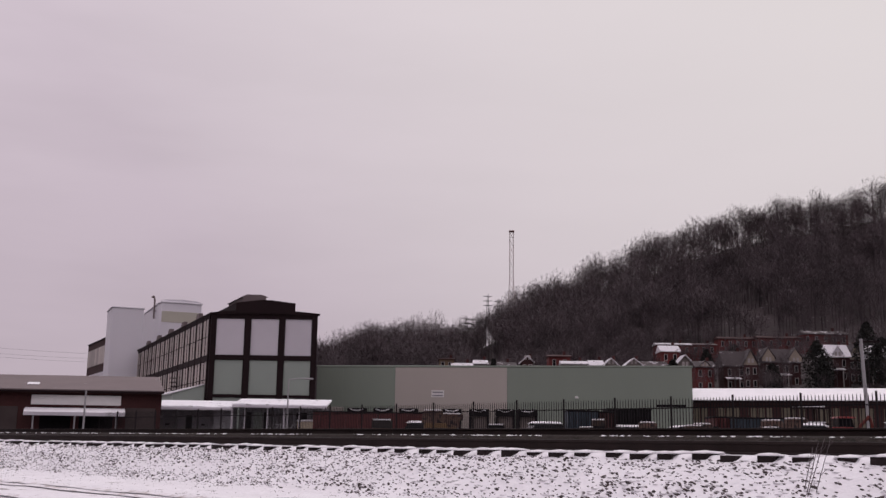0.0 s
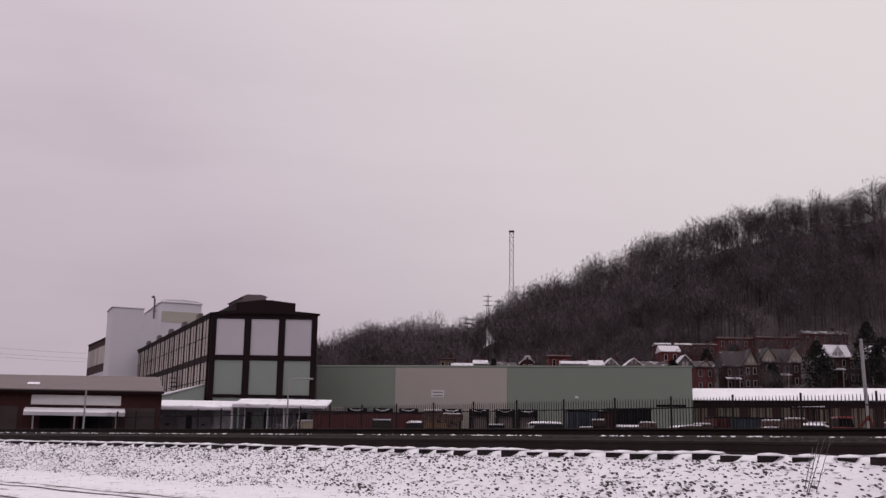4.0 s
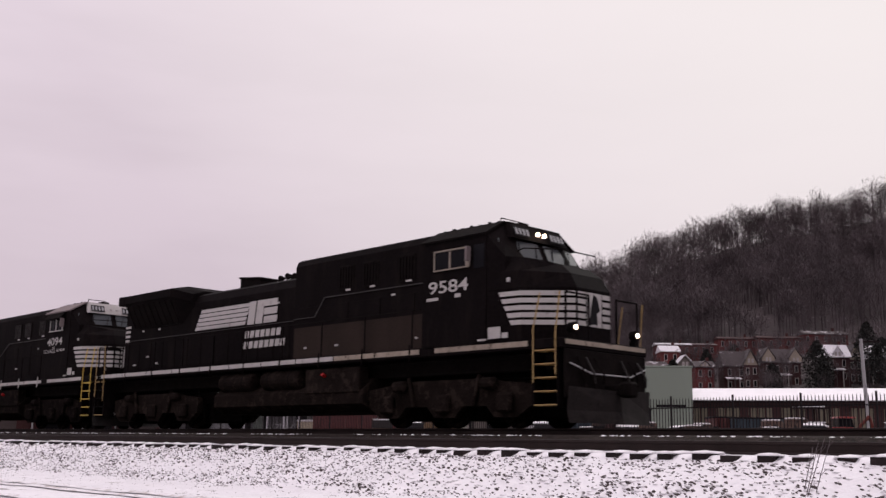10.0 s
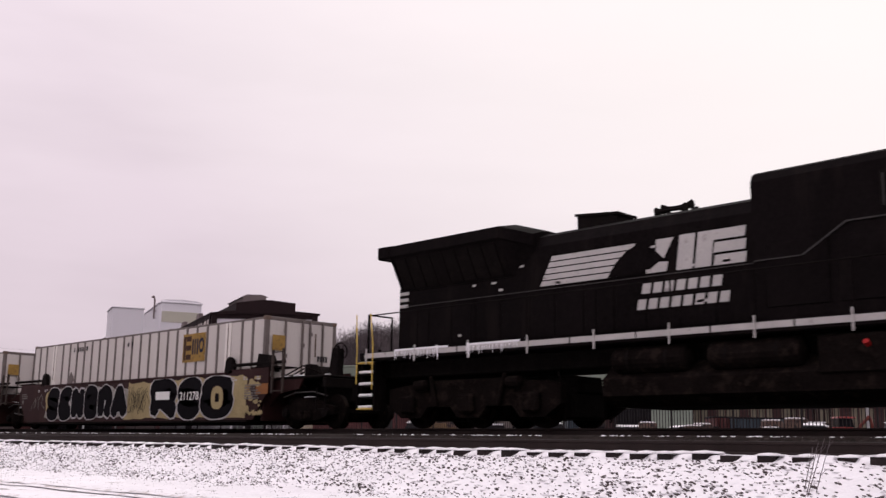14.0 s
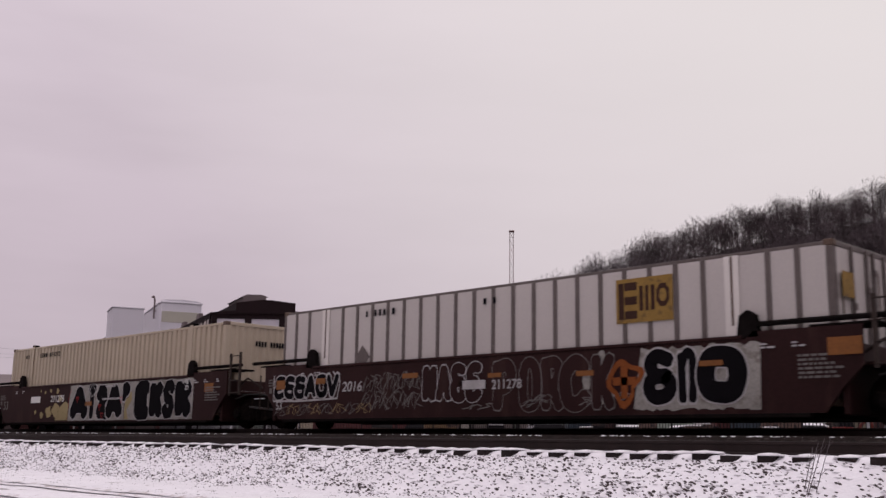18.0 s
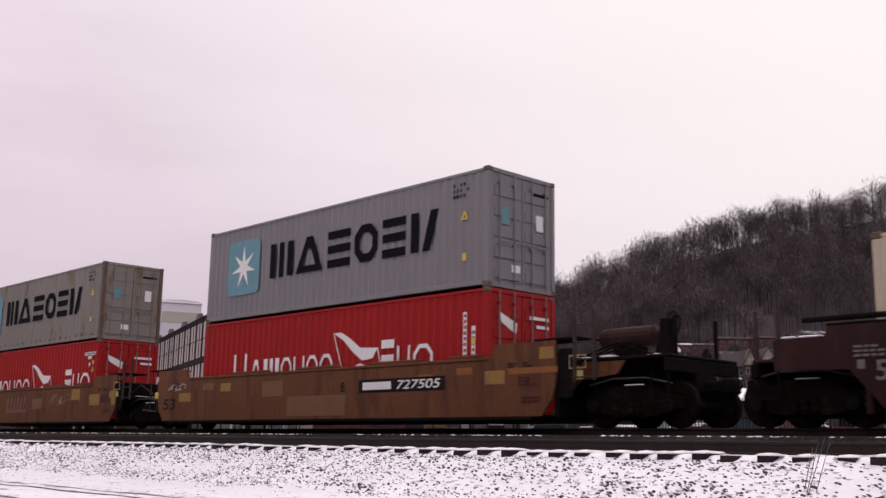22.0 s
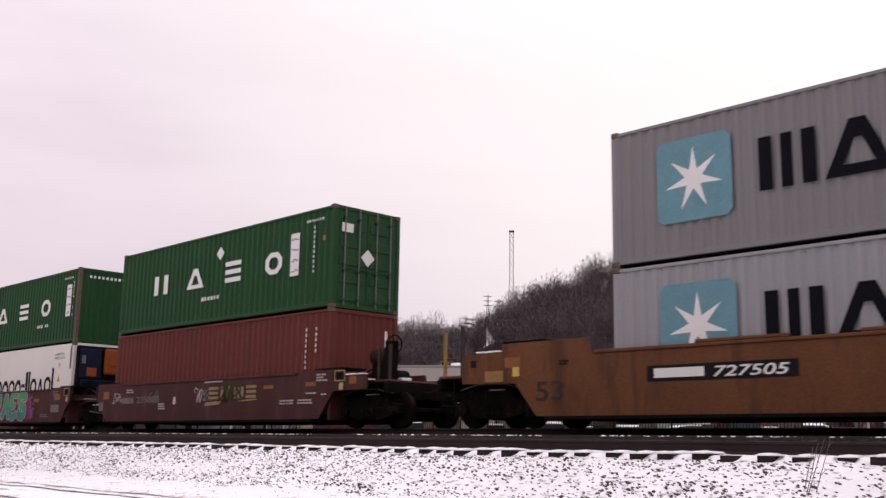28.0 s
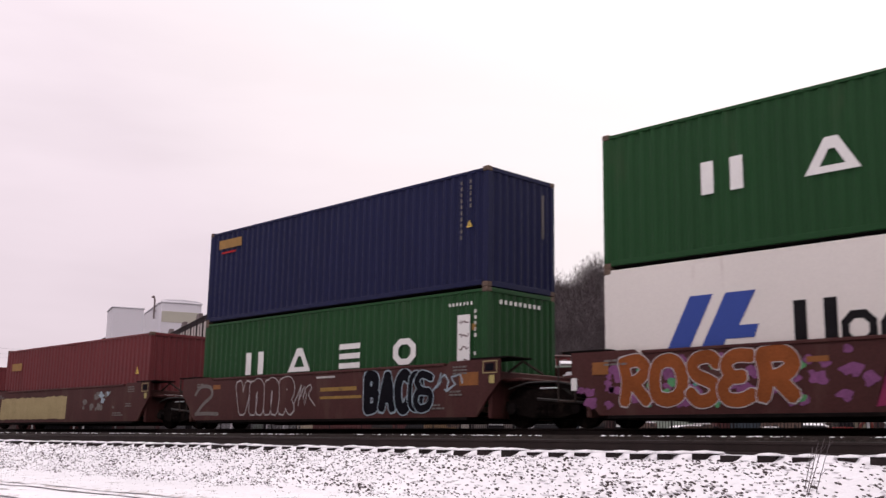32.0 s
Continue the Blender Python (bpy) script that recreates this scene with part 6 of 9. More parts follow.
def sprayed(parent, forms, spans, z0, z1, y, fill, line, thick=0.3, edge=0.05, seed=1, lean=0.0, low=None, shine=None, sharp=False):
    """A row of outlined sprayed forms; spans: where each begins and ends along the car; low: a second colour in their feet."""
    r = random.Random(seed)
    for i, (ch, (a, b)) in enumerate(zip(forms, spans)):
        w, h = b - a, z1 - z0
        t = min(w, h) * thick
        rows_ = []
        for st in STROKES[ch].split("|"):
            pts = [tuple(float(q) for q in p.split(",")) for p in st.split()]
            pts = [(a + t / 2 + (w - t) * min(1, max(0, x + r.uniform(-0.03, 0.03))) + lean * z, z0 + t / 2 + (h - t) * min(1, max(0, z + r.uniform(-0.03, 0.03)))) for x, z in pts]
            rows_.append(pts if sharp else smooth_line(pts))
        ya = y - 0.002 - 0.0032 * i
        for k, pts in enumerate(rows_):
            o = part("sprayed_outline", blob_line(pts, t + 2 * edge, ya - 0.0002 * k, edge), line, parent)
            if fill:
                part("sprayed_fill", blob_line(pts, t, ya - 0.0012 - 0.0002 * k), fill, o)
                if low and len(pts) > 5:
                    feet = [p for p in pts if p[1] < z0 + h * 0.42]
                    if len(feet) > 2:
                        part("sprayed_fade", blob_line(feet, t * 0.92, ya - 0.0020 - 0.0002 * k), low, o)
                if shine:
                    part("sprayed_shine", Shape().ribbon([(x - t * 0.28, z + t * 0.22) for x, z in pts[1:-1]], 0.022, ya - 0.0027), shine, o)


def even(x0, x1, n, lap=0.08):
    w = (x1 - x0) / n
    return [(x0 + w * k - w * lap, x0 + w * (k + 1) + w * lap) for k in range(n)]


def ground_patch(parent, x0, x1, z0, z1, y, m, seed, ragged=0.12, label=""):
    """A sprayed patch with an uneven edge."""
    r = random.Random(seed)
    n = 26
    top = [(x0 + (x1 - x0) * k / n, z1 - r.uniform(0, ragged)) for k in range(n + 1)]
    low = [(x0 + (x1 - x0) * k / n + r.uniform(-0.05, 0.05), z0 + r.uniform(0, ragged * 0.6)) for k in range(n + 1)]
    top[0], low[0] = (x0 + ragged, top[0][1]), (x0 - ragged, low[0][1])
    v = [(a, y, b) for a, b in top] + [(a, y, b) for a, b in low]
    return part("sprayed_ground", Shape().add(v, [(i, i + 1, n + 2 + i, n + 1 + i) for i in range(n)]), m, parent, label)


def blots(parent, x0, x1, z0, z1, y, m, n, size, seed):
    r = random.Random(seed)
    for k in range(n):
        q = size * r.uniform(0.4, 1.2)
        flat(wobble(r.uniform(x0, x1), min(z1 - q, max(z0 + q, r.uniform(z0, z1))), q * 1.1, q * 0.8, random.Random(seed * 31 + k), 14), y - 0.0002 * (k % 5), m, parent, "sprayed_blot", t=0.001)


def scrawl(parent, x0, x1, z0, z1, y, m, seed, w=0.035):
    r = random.Random(seed)
    s = Shape()
    n = max(3, int((x1 - x0) / 0.35))
    pts = []
    for i in range(n * 6):
        t = i / (n * 6 - 1)
        pts.append((x0 + (x1 - x0) * t + 0.12 * math.sin(i * 1.3 + seed), (z0 + z1) / 2 + (z1 - z0) * 0.5 * math.sin(i * 1.05 + math.sin(i * 0.37 + seed) * 2) * r.uniform(0.5, 1)))
    s.ribbon(pts, w, y)
    return part("scrawled_tag", s, m, parent)


# ---- running gear ----
def wheelset(parent, x, r, name="wheelset"):
    s = Shape().tube((0, -0.72, 0), (0, 0.72, 0), 0.09, 8)
    for q in (-1, 1):
        a = 0.68 if q > 0 else -0.82
        s.turned([(0.12, a), (r * 0.55, a + 0.03), (r * 0.80, a + 0.01), (r * 0.82, a), (r, a), (r, a + 0.13), (r * 0.82, a + 0.14), (r * 0.78, a + 0.10), (0.2, a + 0.13), (0.12, a + 0.15)], (0, 0, 0), "y", 24)
    w = part(name, s, UNDER, parent, at=pose(x, 0, r))
    WHEELS.append((w, x, r))
    return w


def freight_truck(parent, x):
    t = part("truck", Shape().box(x - 0.25, x + 0.25, -0.95, 0.95, 0.42, 0.78, 0.03), UNDER, parent, "cast steel truck with snow caught in its springs")
    for s in (-1, 1):
        y0, y1 = s * 1.0 - 0.09, s * 1.0 + 0.09
        part("side_frame", Shape().prism([(x - 1.15, 0.38), (x - 0.98, 0.34), (x - 0.42, 0.22), (x + 0.42, 0.22), (x + 0.98, 0.34), (x + 1.15, 0.38), (x + 1.15, 0.58), (x + 0.75, 0.66), (x + 0.45, 0.84), (x - 0.45, 0.84), (x - 0.75, 0.66), (x - 1.15, 0.58)], y0, y1), UNDER, t)
        for k in (-0.18, 0.0, 0.18):
            part("spring", Shape().turned([(0.07, 0.26), (0.085, 0.32), (0.07, 0.38), (0.085, 0.44), (0.07, 0.50)], (x + k, s * 1.10, 0), "z", 8), UNDER, t)
        part("snow_on_truck", Shape().box(x - 0.2, x + 0.24, s * 1.0 - 0.05, s * 1.0 + 0.05, 0.845, 0.87, 0.01), SNOW, t)
        for q in (-0.9, 0.9):
            part("bearing_cap", Shape().turned([(0.02, -0.02), (0.13, 0), (0.13, 0.12), (0.02, 0.13)], (x + q, s * 1.10 - (0.1 if s < 0 else 0.02), 0.42), "y", 10), BLACK_DULL, t)
    for s in (-1, 1):
        part("brake_shoe_rod", Shape().path([(x - 1.0, s * 1.16, 0.86), (x - 0.4, s * 1.18, 0.98), (x + 0.4, s * 1.18, 0.98), (x + 1.0, s * 1.16, 0.86)], 0.022, 5), STEEL, t)
        for q in (-0.9, 0.9):
            part("wheel_face", Shape().turned([(0.10, 0.0), (0.40, 0.002), (0.455, 0.012), (0.455, 0.02), (0.10, 0.02)], (x + q, s * 0.835 - 0.01, 0.46), "y", 20), UNDER, t)
    part("brake_beam", Shape().box(x - 0.62, x + 0.62, -0.62, 0.62, 0.2, 0.42, 0.03), UNDER, t)
    for q in (-0.9, 0.9):
        wheelset(t, x + q, 0.46)
    return t


def coupler(parent, x, d):
    part("coupler", Shape().box(min(x, x + d * 0.5), max(x, x + d * 0.5), -0.1, 0.1, 0.72, 0.95, 0.03).box(min(x + d * 0.42, x + d * 0.72), max(x + d * 0.42, x + d * 0.72), -0.17, 0.15, 0.66, 1.0, 0.05), BLACK_DULL, parent)


def well_car(X, label, paint, half, top, raised, end_z, front_end=False, rear_end=False, pitch=19.2):
    """A well car: deep side sills, end bulkheads over the trucks. raised: from where the sills step up."""
    t = thing("well_car", label, "freight car", pose(X, MID, RAIL), "well cars")
    TRAIN.append((t, X, 0.0))
    e, ext = half, 0.14 if paint is W_TAN else 0.45

    def sill_end(s):
        """Outline of a sill's end, bottom to top; over an end truck it runs on as an apron."""
        if not (front_end if s > 0 else rear_end) or (s > 0 and paint is not W_OXIDE):
            return [(s * (e - 0.25), 0.24), (s * (e + 0.05), 0.62), (s * (e + ext), 1.02), (s * (e + ext), end_z)]
        a = 1.97 if paint is W_TAN else 1.70
        return [(s * (e - 0.25), 0.24), (s * (e - 0.10), 0.42), (s * (e + 0.35), 0.95), (s * (e + a), 0.98), (s * (e + a), end_z - 0.2), (s * (e + 0.75), end_z - 0.17), (s * (e + 0.7), end_z)]
    for s in (-1, 1):
        y0, y1 = s * 1.50 - (0.03 if s < 0 else 0.0), s * 1.50 + (0.0 if s < 0 else 0.03)
        ys = (s * 1.50, s * 1.44)
        prof = sill_end(1) + [(raised, end_z), (raised - 0.15, top), (-raised + 0.15, top), (-raised, end_z)] + sill_end(-1)[::-1]
        side = part("side_sill", Shape().prism(prof, min(ys), max(ys)), paint, t)
        part("top_chord", Shape().box(-raised + 0.2, raised - 0.2, min(s * 1.53, s * 1.38), max(s * 1.53, s * 1.38), top + 0.002, top + 0.07, 0.012), paint, side)
        part("bottom_chord", Shape().box(-e + 0.5, e - 0.5, min(s * 1.56, s * 1.3), max(s * 1.56, s * 1.3), 0.16, 0.238, 0.012), BLACK_DULL, side)
        for k in range(7):
            x = -e + 1.2 + k * (2 * e - 2.4) / 6
            part("side_post", Shape().box(x - 0.05, x + 0.05, min(s * 1.40, s * 1.435), max(s * 1.40, s * 1.435), 0.3, top - 0.05), paint, side)
    part("well_floor", Shape().box(-e + 0.6, e - 0.6, -1.4, 1.4, 0.18, 0.26), BLACK_DULL, t)
    for s in (-1, 1):
        x = s * (e + 0.02)
        part("end_bulkhead", Shape().box(min(x, x + s * 0.12), max(x, x + s * 0.12), -1.42, 1.42, 0.2, end_z - 0.25, 0.02), BLACK_DULL if paint is W_TAN else paint, t)
        last = front_end if s > 0 else rear_end
        apron = last and (s < 0 or paint is W_OXIDE)
        reach = (3.0 if paint is W_TAN else 2.25) if apron else 2.8
        xo = x + s * (reach if last else 0.85)
        zp = (1.14 if apron else 1.36) if last else 1.02
        part("end_platform", Shape().box(min(x + s * 0.13, xo), max(x + s * 0.13, xo), -1.25, 1.25, zp, zp + 0.07, 0.02), paint if apron else BLACK_DULL if last or paint is W_TAN else paint, t)
        part("snow_on_platform", Shape().box(min(x + s * 0.3, xo - s * 0.5), max(x + s * 0.3, xo - s * 0.5), -0.9, 0.3, zp + 0.073, zp + 0.10, 0.012), SNOW, t)
        if last:
            if not apron:
                for q in (-1, 1):
                    part("sloped_sheet", Shape().prism([(x + s * 0.14, 0.62), (x + s * 0.14, 1.35), (x + s * 1.7, 1.35), (x + s * 1.5, 1.08), (x + s * 0.55, 0.98)], q * 1.16, q * 1.22), paint, t)
            part("end_beam", Shape().box(min(xo, xo - s * 0.14), max(xo, xo - s * 0.14), -1.3, 1.3, zp - 0.28, zp - 0.005, 0.02), BLACK_DULL, t)
            for q in (-1.2, 1.2):
                part("corner_step", Shape().path([(xo - s * 0.1, q, 1.1), (xo - s * 0.1, q, 0.5), (xo - s * 0.5, q, 0.5), (xo - s * 0.5, q, 1.1)], 0.025, 5), BLACK_DULL, t)
            if paint is W_BROWN and s > 0:
                part("guide_cone", Shape().prism([(x - s * 0.25, end_z), (x + s * 0.55, end_z - 0.12), (x + s * 0.30, end_z + 0.36), (x - s * 0.15, end_z + 0.42)], -1.48, -1.2), BLACK_DULL, t)
            zg = zp + 0.072
            for k in range(3):
                part("air_line", Shape().path([(x + s * 0.3, -0.5 - 0.2 * k, zg + 0.03), (x + s * (0.9 + 0.2 * k), -0.55 - 0.2 * k, zg + 0.19 + 0.06 * k), (x + s * 2.1, -0.5 - 0.15 * k, zg + 0.04)], 0.022, 5), UNDER, t)
            part("reservoir", Shape().turned([(0.05, -0.4), (0.18, -0.34), (0.18, 0.34), (0.05, 0.4)], (x + s * 0.9, 0.2, zg + 0.19), "y", 12), BLACK_DULL, t)
            part("valve_box", Shape().box(x + s * 1.45 - 0.16, x + s * 1.45 + 0.16, -0.9, -0.62, zg, zg + 0.35, 0.03), BLACK_DULL, t)
        part("top_platform", Shape().box(min(x - s * 0.5, x + s * 0.7), max(x - s * 0.5, x + s * 0.7), -1.5, -0.7, end_z + 0.003, end_z + 0.045, 0.01), BLACK_DULL, t)
        if s > 0 and paint is not W_OXIDE:
            lx = x + 0.66
            lad = part("ladder", Shape().box(lx - 0.035, lx + 0.035, -1.56, -1.506, 0.95, end_z + 0.48), RUST_DARK, t)
            part("ladder_post", Shape().box(lx + 0.47, lx + 0.54, -1.56, -1.506, 0.95, end_z + 0.5), RUST_DARK, lad)
            for k in range(4):
                part("rung", Shape().tube((lx, -1.57, 1.02 + k * 0.36), (lx + 0.5, -1.57, 1.02 + k * 0.36), 0.016, 5), RUST_DARK, lad)
            if paint is W_TAN:
                part("end_panel", Shape().box(e + 0.22, e + 0.60, -1.51, -1.503, 0.62, end_z - 0.2), BLACK_DULL, t)
        part("brake_pipe", Shape().path([(x + s * 0.15, -0.9, 1.25), (x + s * 0.5, -0.8, 1.5), (x + s * 0.85, -0.5, 1.2)], 0.03, 6), RUST_DARK, t)
        if (front_end if s > 0 else rear_end):
            if apron:
                for a, w in ((0.82, 0.38), (1.30, 0.22)):
                    part("snow_on_sill", Shape().box(min(x + s * a, x + s * (a + w)), max(x + s * a, x + s * (a + w)), -1.498, -1.30, end_z - 0.17, end_z - 0.135, 0.012), SNOW, t)
                part("sill_shelf", Shape().box(min(x + s * 0.75, x + s * 1.66), max(x + s * 0.75, x + s * 1.66), -1.435, -1.15, end_z - 0.235, end_z - 0.172, 0.01), BLACK_DULL, t)
            if apron and paint is W_TAN:
                posts = ((2.92, -1.1, 2.25, GOLD), (2.35, -1.1, 2.38, RUST_DARK), (2.6, 0.8, 2.0, RUST_DARK))
            elif apron:
                posts = ((1.75, -1.15, 2.05, RUST_DARK), (2.18, -1.15, 2.1, RUST_DARK))
            else:
                posts = ((2.6, -0.75, 2.25, BLACK_DULL), (2.6, 0.75, 2.25, BLACK_DULL))
            for a, q, z, m in posts:
                part("grab_post", Shape().box(x + s * a - 0.035, x + s * a + 0.035, q - 0.035, q + 0.035, zg, z, 0.008), m, t)
            if paint is W_OXIDE or (paint is W_TAN and s > 0):
                xt, h = (0.95, 0.5) if apron else (1.15, 0.75)
                part("main_reservoir", Shape().turned([(0.06, -h), (0.22, 0.09 - h), (0.23, h - 0.09), (0.06, h)], (x + s * xt, -0.25, 1.92), "x", 16), W_BROWN, t, "horizontal brown air tank")
                for q in (-0.3, 0.3):
                    part("tank_bracket", Shape().box(x + s * xt + q - 0.04, x + s * xt + q + 0.04, -0.4, -0.1, zg, 1.74), BLACK_DULL, t)
            for k in range(4):
                part("snow_on_gear", Shape().box(x + s * (0.5 + 0.5 * k) - 0.12, x + s * (0.5 + 0.5 * k) + 0.14, -1.1 + 0.13 * k, -0.85 + 0.16 * k, zg + 0.002, zg + 0.04 + 0.03 * (k % 2), 0.01), SNOW, t)
            if s > 0:
                bx, by = (x + 2.12, -0.95) if apron else (x + 2.4, -0.5)
                wheel = part("brake_wheel", Shape().path([(bx, by + 0.23 * math.cos(a), 2.12 + 0.23 * math.sin(a)) for a in np.linspace(0, 2 * math.pi, 17)], 0.02, 5), BLACK_DULL, t)
                for q in range(3):
                    a = q * math.pi / 3
                    part("wheel_spoke", Shape().tube((bx, by - 0.21 * math.cos(a), 2.12 - 0.21 * math.sin(a)), (bx, by + 0.21 * math.cos(a), 2.12 + 0.21 * math.sin(a)), 0.014, 4), BLACK_DULL, wheel)
                part("brake_stand", Shape().prism([(bx - 0.42, zg), (bx - 0.04, zg), (bx - 0.02, 2.2), (bx - 0.26, 2.22), (bx - 0.3, 1.9)], by - 0.1, by + 0.14), BLACK_DULL, t)
            part("centre_sill", Shape().box(min(x, xo), max(x, xo), -0.35, 0.35, 0.72, zp - 0.01, 0.02), BLACK_DULL, t)
            coupler(t, xo, s)
            freight_truck(t, x + s * (1.33 if apron else 1.75))
        elif s < 0:
            for q in (-1, 1):
                part("step_frame", Shape().path([(x - 0.5, q * 1.3, 1.5), (x - 0.5, q * 1.3, 0.55), (x - 0.95, q * 1.3, 0.55), (x - 0.95, q * 1.3, 1.5)], 0.022, 5), RUST_DARK, t)
            part("link_yoke", Shape().prism([(x - 0.15, 1.02), (x - 1.1, 1.02), (x - 1.35, 0.86), (x - 1.1, 0.72), (x - 0.15, 0.72)], -0.22, 0.22), STEEL, t)
            for k in range(3):
                part("air_hose", Shape().path([(x - 0.05, -0.8 + 0.25 * k, 1.2), (x - 0.5, -0.85 + 0.25 * k, 0.95 - 0.08 * k), (x - 1.0, -0.8 + 0.25 * k, 1.15)], 0.028, 5), BLACK_DULL, t)
            for k in range(4):
                part("snow_on_gear", Shape().box(x - 0.35 - 0.24 * k, x - 0.2 - 0.24 * k, -1.2 + 0.2 * (k % 2), -0.95 + 0.2 * (k % 2), 1.10, 1.13 + 0.02 * (k % 3), 0.008), SNOW, t)
            part("brake_rod", Shape().tube((x - 0.1, -1.25, 0.5), (x - 1.6, -1.2, 0.62), 0.03, 6), STEEL, t)
            freight_truck(t, -pitch / 2)
            part("link_sill", Shape().box(-pitch / 2 - 0.4, x - 0.02, -0.3, 0.3, 0.86, 1.015, 0.02), BLACK_DULL, t)
    return t


def patches(t, y, rows_):
    for x0, x1, z0, z1, m in rows_:
        slab(x0, x1, z0, z1, y, m, t, "painted_patch")


def stencils(t, x, z, lines, width, m, seed=0, pitch=0.075):
    """Lines of small stencilled writing too small to read: bars."""
    r = random.Random(seed + int(x * 7))
    for j in range(lines):
        s, a = Shape(), x
        end = x + width * r.uniform(0.6, 1.0)
        while a < end:
            w = r.uniform(0.05, 0.16)
            s.box(a, a + w, YC - 0.016, YC - 0.012, z - j * pitch, z - j * pitch + pitch * 0.55)
            a += w + 0.03
        tagged(part("stencilled_line", s, m, t), "", "", "", "stuff")


def framed_box(t, x, z):
    """The outlined card holder and yellow tag near a car's end."""
    o = part("card_holder", Shape().box(x, x + 0.44, YC - 0.016, YC - 0.012, z, z + 0.025).box(x, x + 0.44, YC - 0.016, YC - 0.012, z + 0.26, z + 0.285).box(x, x + 0.025, YC - 0.016, YC - 0.012, z + 0.026, z + 0.259).box(x + 0.415, x + 0.44, YC - 0.016, YC - 0.012, z + 0.026, z + 0.259), SPRAY_CREAM, t, "pale outlined card holder")
    part("card", Shape().box(x + 0.08, x + 0.34, YC - 0.014, YC - 0.011, z + 0.06, z + 0.22), INK, o)
    slab(x + 0.2, x + 0.36, z - 0.22, z - 0.04, YC - 0.012, TAN_PALE, t, "tag")


YC = -1.504          # just proud of a car's side sill
ZL = 0.35            # floor of the wells above the rail
ZU = 3.25            # underside of the upper containers
B53 = "oxide brown well car covered in sprayed lettering"
w1 = well_car(57.6, B53, W_BROWN, 8.15, 1.57, 6.6, 1.70, front_end=True)
w2 = well_car(38.3, "dark brown well car with white and black sprayed shapes", W_BROWN, 8.15, 1.57, 6.6, 1.70)
w3 = well_car(19.1, "dark brown well car with a wide black and cream sprayed piece", W_BROWN, 8.15, 1.57, 6.6, 1.70, rear_end=True)
for c in (w1, w2, w3):
    for s in (-1, 1):
        part("container_guide", Shape().prism([(s * 6.5 - 0.22, 1.6), (s * 6.5 + 0.22, 1.6), (s * 6.5 + 0.16, 2.0), (s * 6.5, 2.1), (s * 6.5 - 0.16, 2.0)], -1.5, -1.36), BLACK_DULL, c)
        part("guide_rail", Shape().tube((s * 6.7, -1.45, 1.83), (s * 9.3, -1.45, 1.83), 0.05, 6), BLACK_DULL, c)
ground_patch(w1, 0.3, 7.55, 0.28, 1.56, YC, SPRAY_CREAM, 21, label="cream sprayed ground")
ground_patch(w1, -6.0, 0.4, 0.34, 1.50, YC, SPRAY_PALE, 22, 0.2, "pale sprayed ground")
sprayed(w1, "SENBnA", even(-6.0, 0.35, 6), 0.30, 1.52, YC - 0.001, SPRAY_BLACK, SPRAY_WHITE, 0.42, 0.035, 23)
sprayed(w1, "RSg", ((1.75, 3.75), (3.6, 5.2), (5.0, 6.95)), 0.28, 1.56, YC - 0.001, SPRAY_BLACK, SPRAY_WHITE, 0.44, 0.045, 24)
sprayed(w1, "o", ((5.65, 6.35),), 0.55, 1.25, YC - 0.016, SPRAY_CREAM, W_BROWN, 0.3, 0.03, 25)
for k in range(4):
    scrawl(w1, 0.4 + 0.3 * k, 0.9 + 0.3 * k, 0.4, 1.45, YC - 0.014, PAINT_BLACK, 240 + k, 0.02)
blots(w1, 7.4, 8.3, 0.35, 1.5, YC - 0.002, SPRAY_CREAM, 26, 0.09, 26)
scrawl(w1, -7.4, -6.3, 0.6, 1.3, YC - 0.004, SPRAY_GREY, 29, 0.03)
flat(wobble(-5.9, 1.05, 0.3, 0.4, random.Random(6), 16), YC - 0.0005, SPRAY_CREAM, w1, "sprayed_blot")
words("211278", 0.26, PURE_WHITE, w1, 3.83, YC - 0.022, 0.86, width=1.12)
slab(2.32, 3.2, 0.90, 1.16, YC - 0.022, PURE_WHITE, w1, "stencilled_bar")
patches(w1, YC, [(8.0, 8.6, 0.95, 1.25, ORANGE_PATCH), (7.5, 7.7, 1.05, 1.25, TAN_PATCH)])
ground_patch(w2, 4.1, 6.75, 0.30, 1.55, YC, SPRAY_PALE, 31, 0.1, "pale sprayed ground")
sprayed(w2, "gno", ((4.22, 5.02), (5.0, 5.48), (5.42, 6.5)), 0.42, 1.50, YC - 0.001, SPRAY_BLACK, SPRAY_WHITE, 0.36, 0.03, 32)
for x0, x1, z0, z1 in ((2.2, 2.42, 0.9, 1.25), (2.75, 2.95, 0.75, 1.1), (3.1, 3.4, 1.2, 1.5), (3.1, 3.5, 0.5, 0.8), (1.75, 2.0, 0.55, 0.95), (0.62, 0.8, 0.85, 1.2)):
    flat(wobble((x0 + x1) / 2, (z0 + z1) / 2, (x1 - x0) * 0.55, (z1 - z0) * 0.55, random.Random(int(x0 * 100)), 14), YC - 0.0008, SPRAY_PALE, w2, "sprayed_blot", t=0.001)
sprayed(w2, "PoRCK", ((0.15, 0.95), (1.0, 1.66), (1.6, 2.3), (2.12, 3.0), (2.95, 3.6)), 0.32, 1.50, YC - 0.001, W_BROWN, SPRAY_GREY, 0.36, 0.018, 33)
frame_poly(wobble(3.80, 0.90, 0.40, 0.44, random.Random(2), 24), 0.72, YC - 0.020, SPRAY_ORANGE, w2, "sprayed_ring")
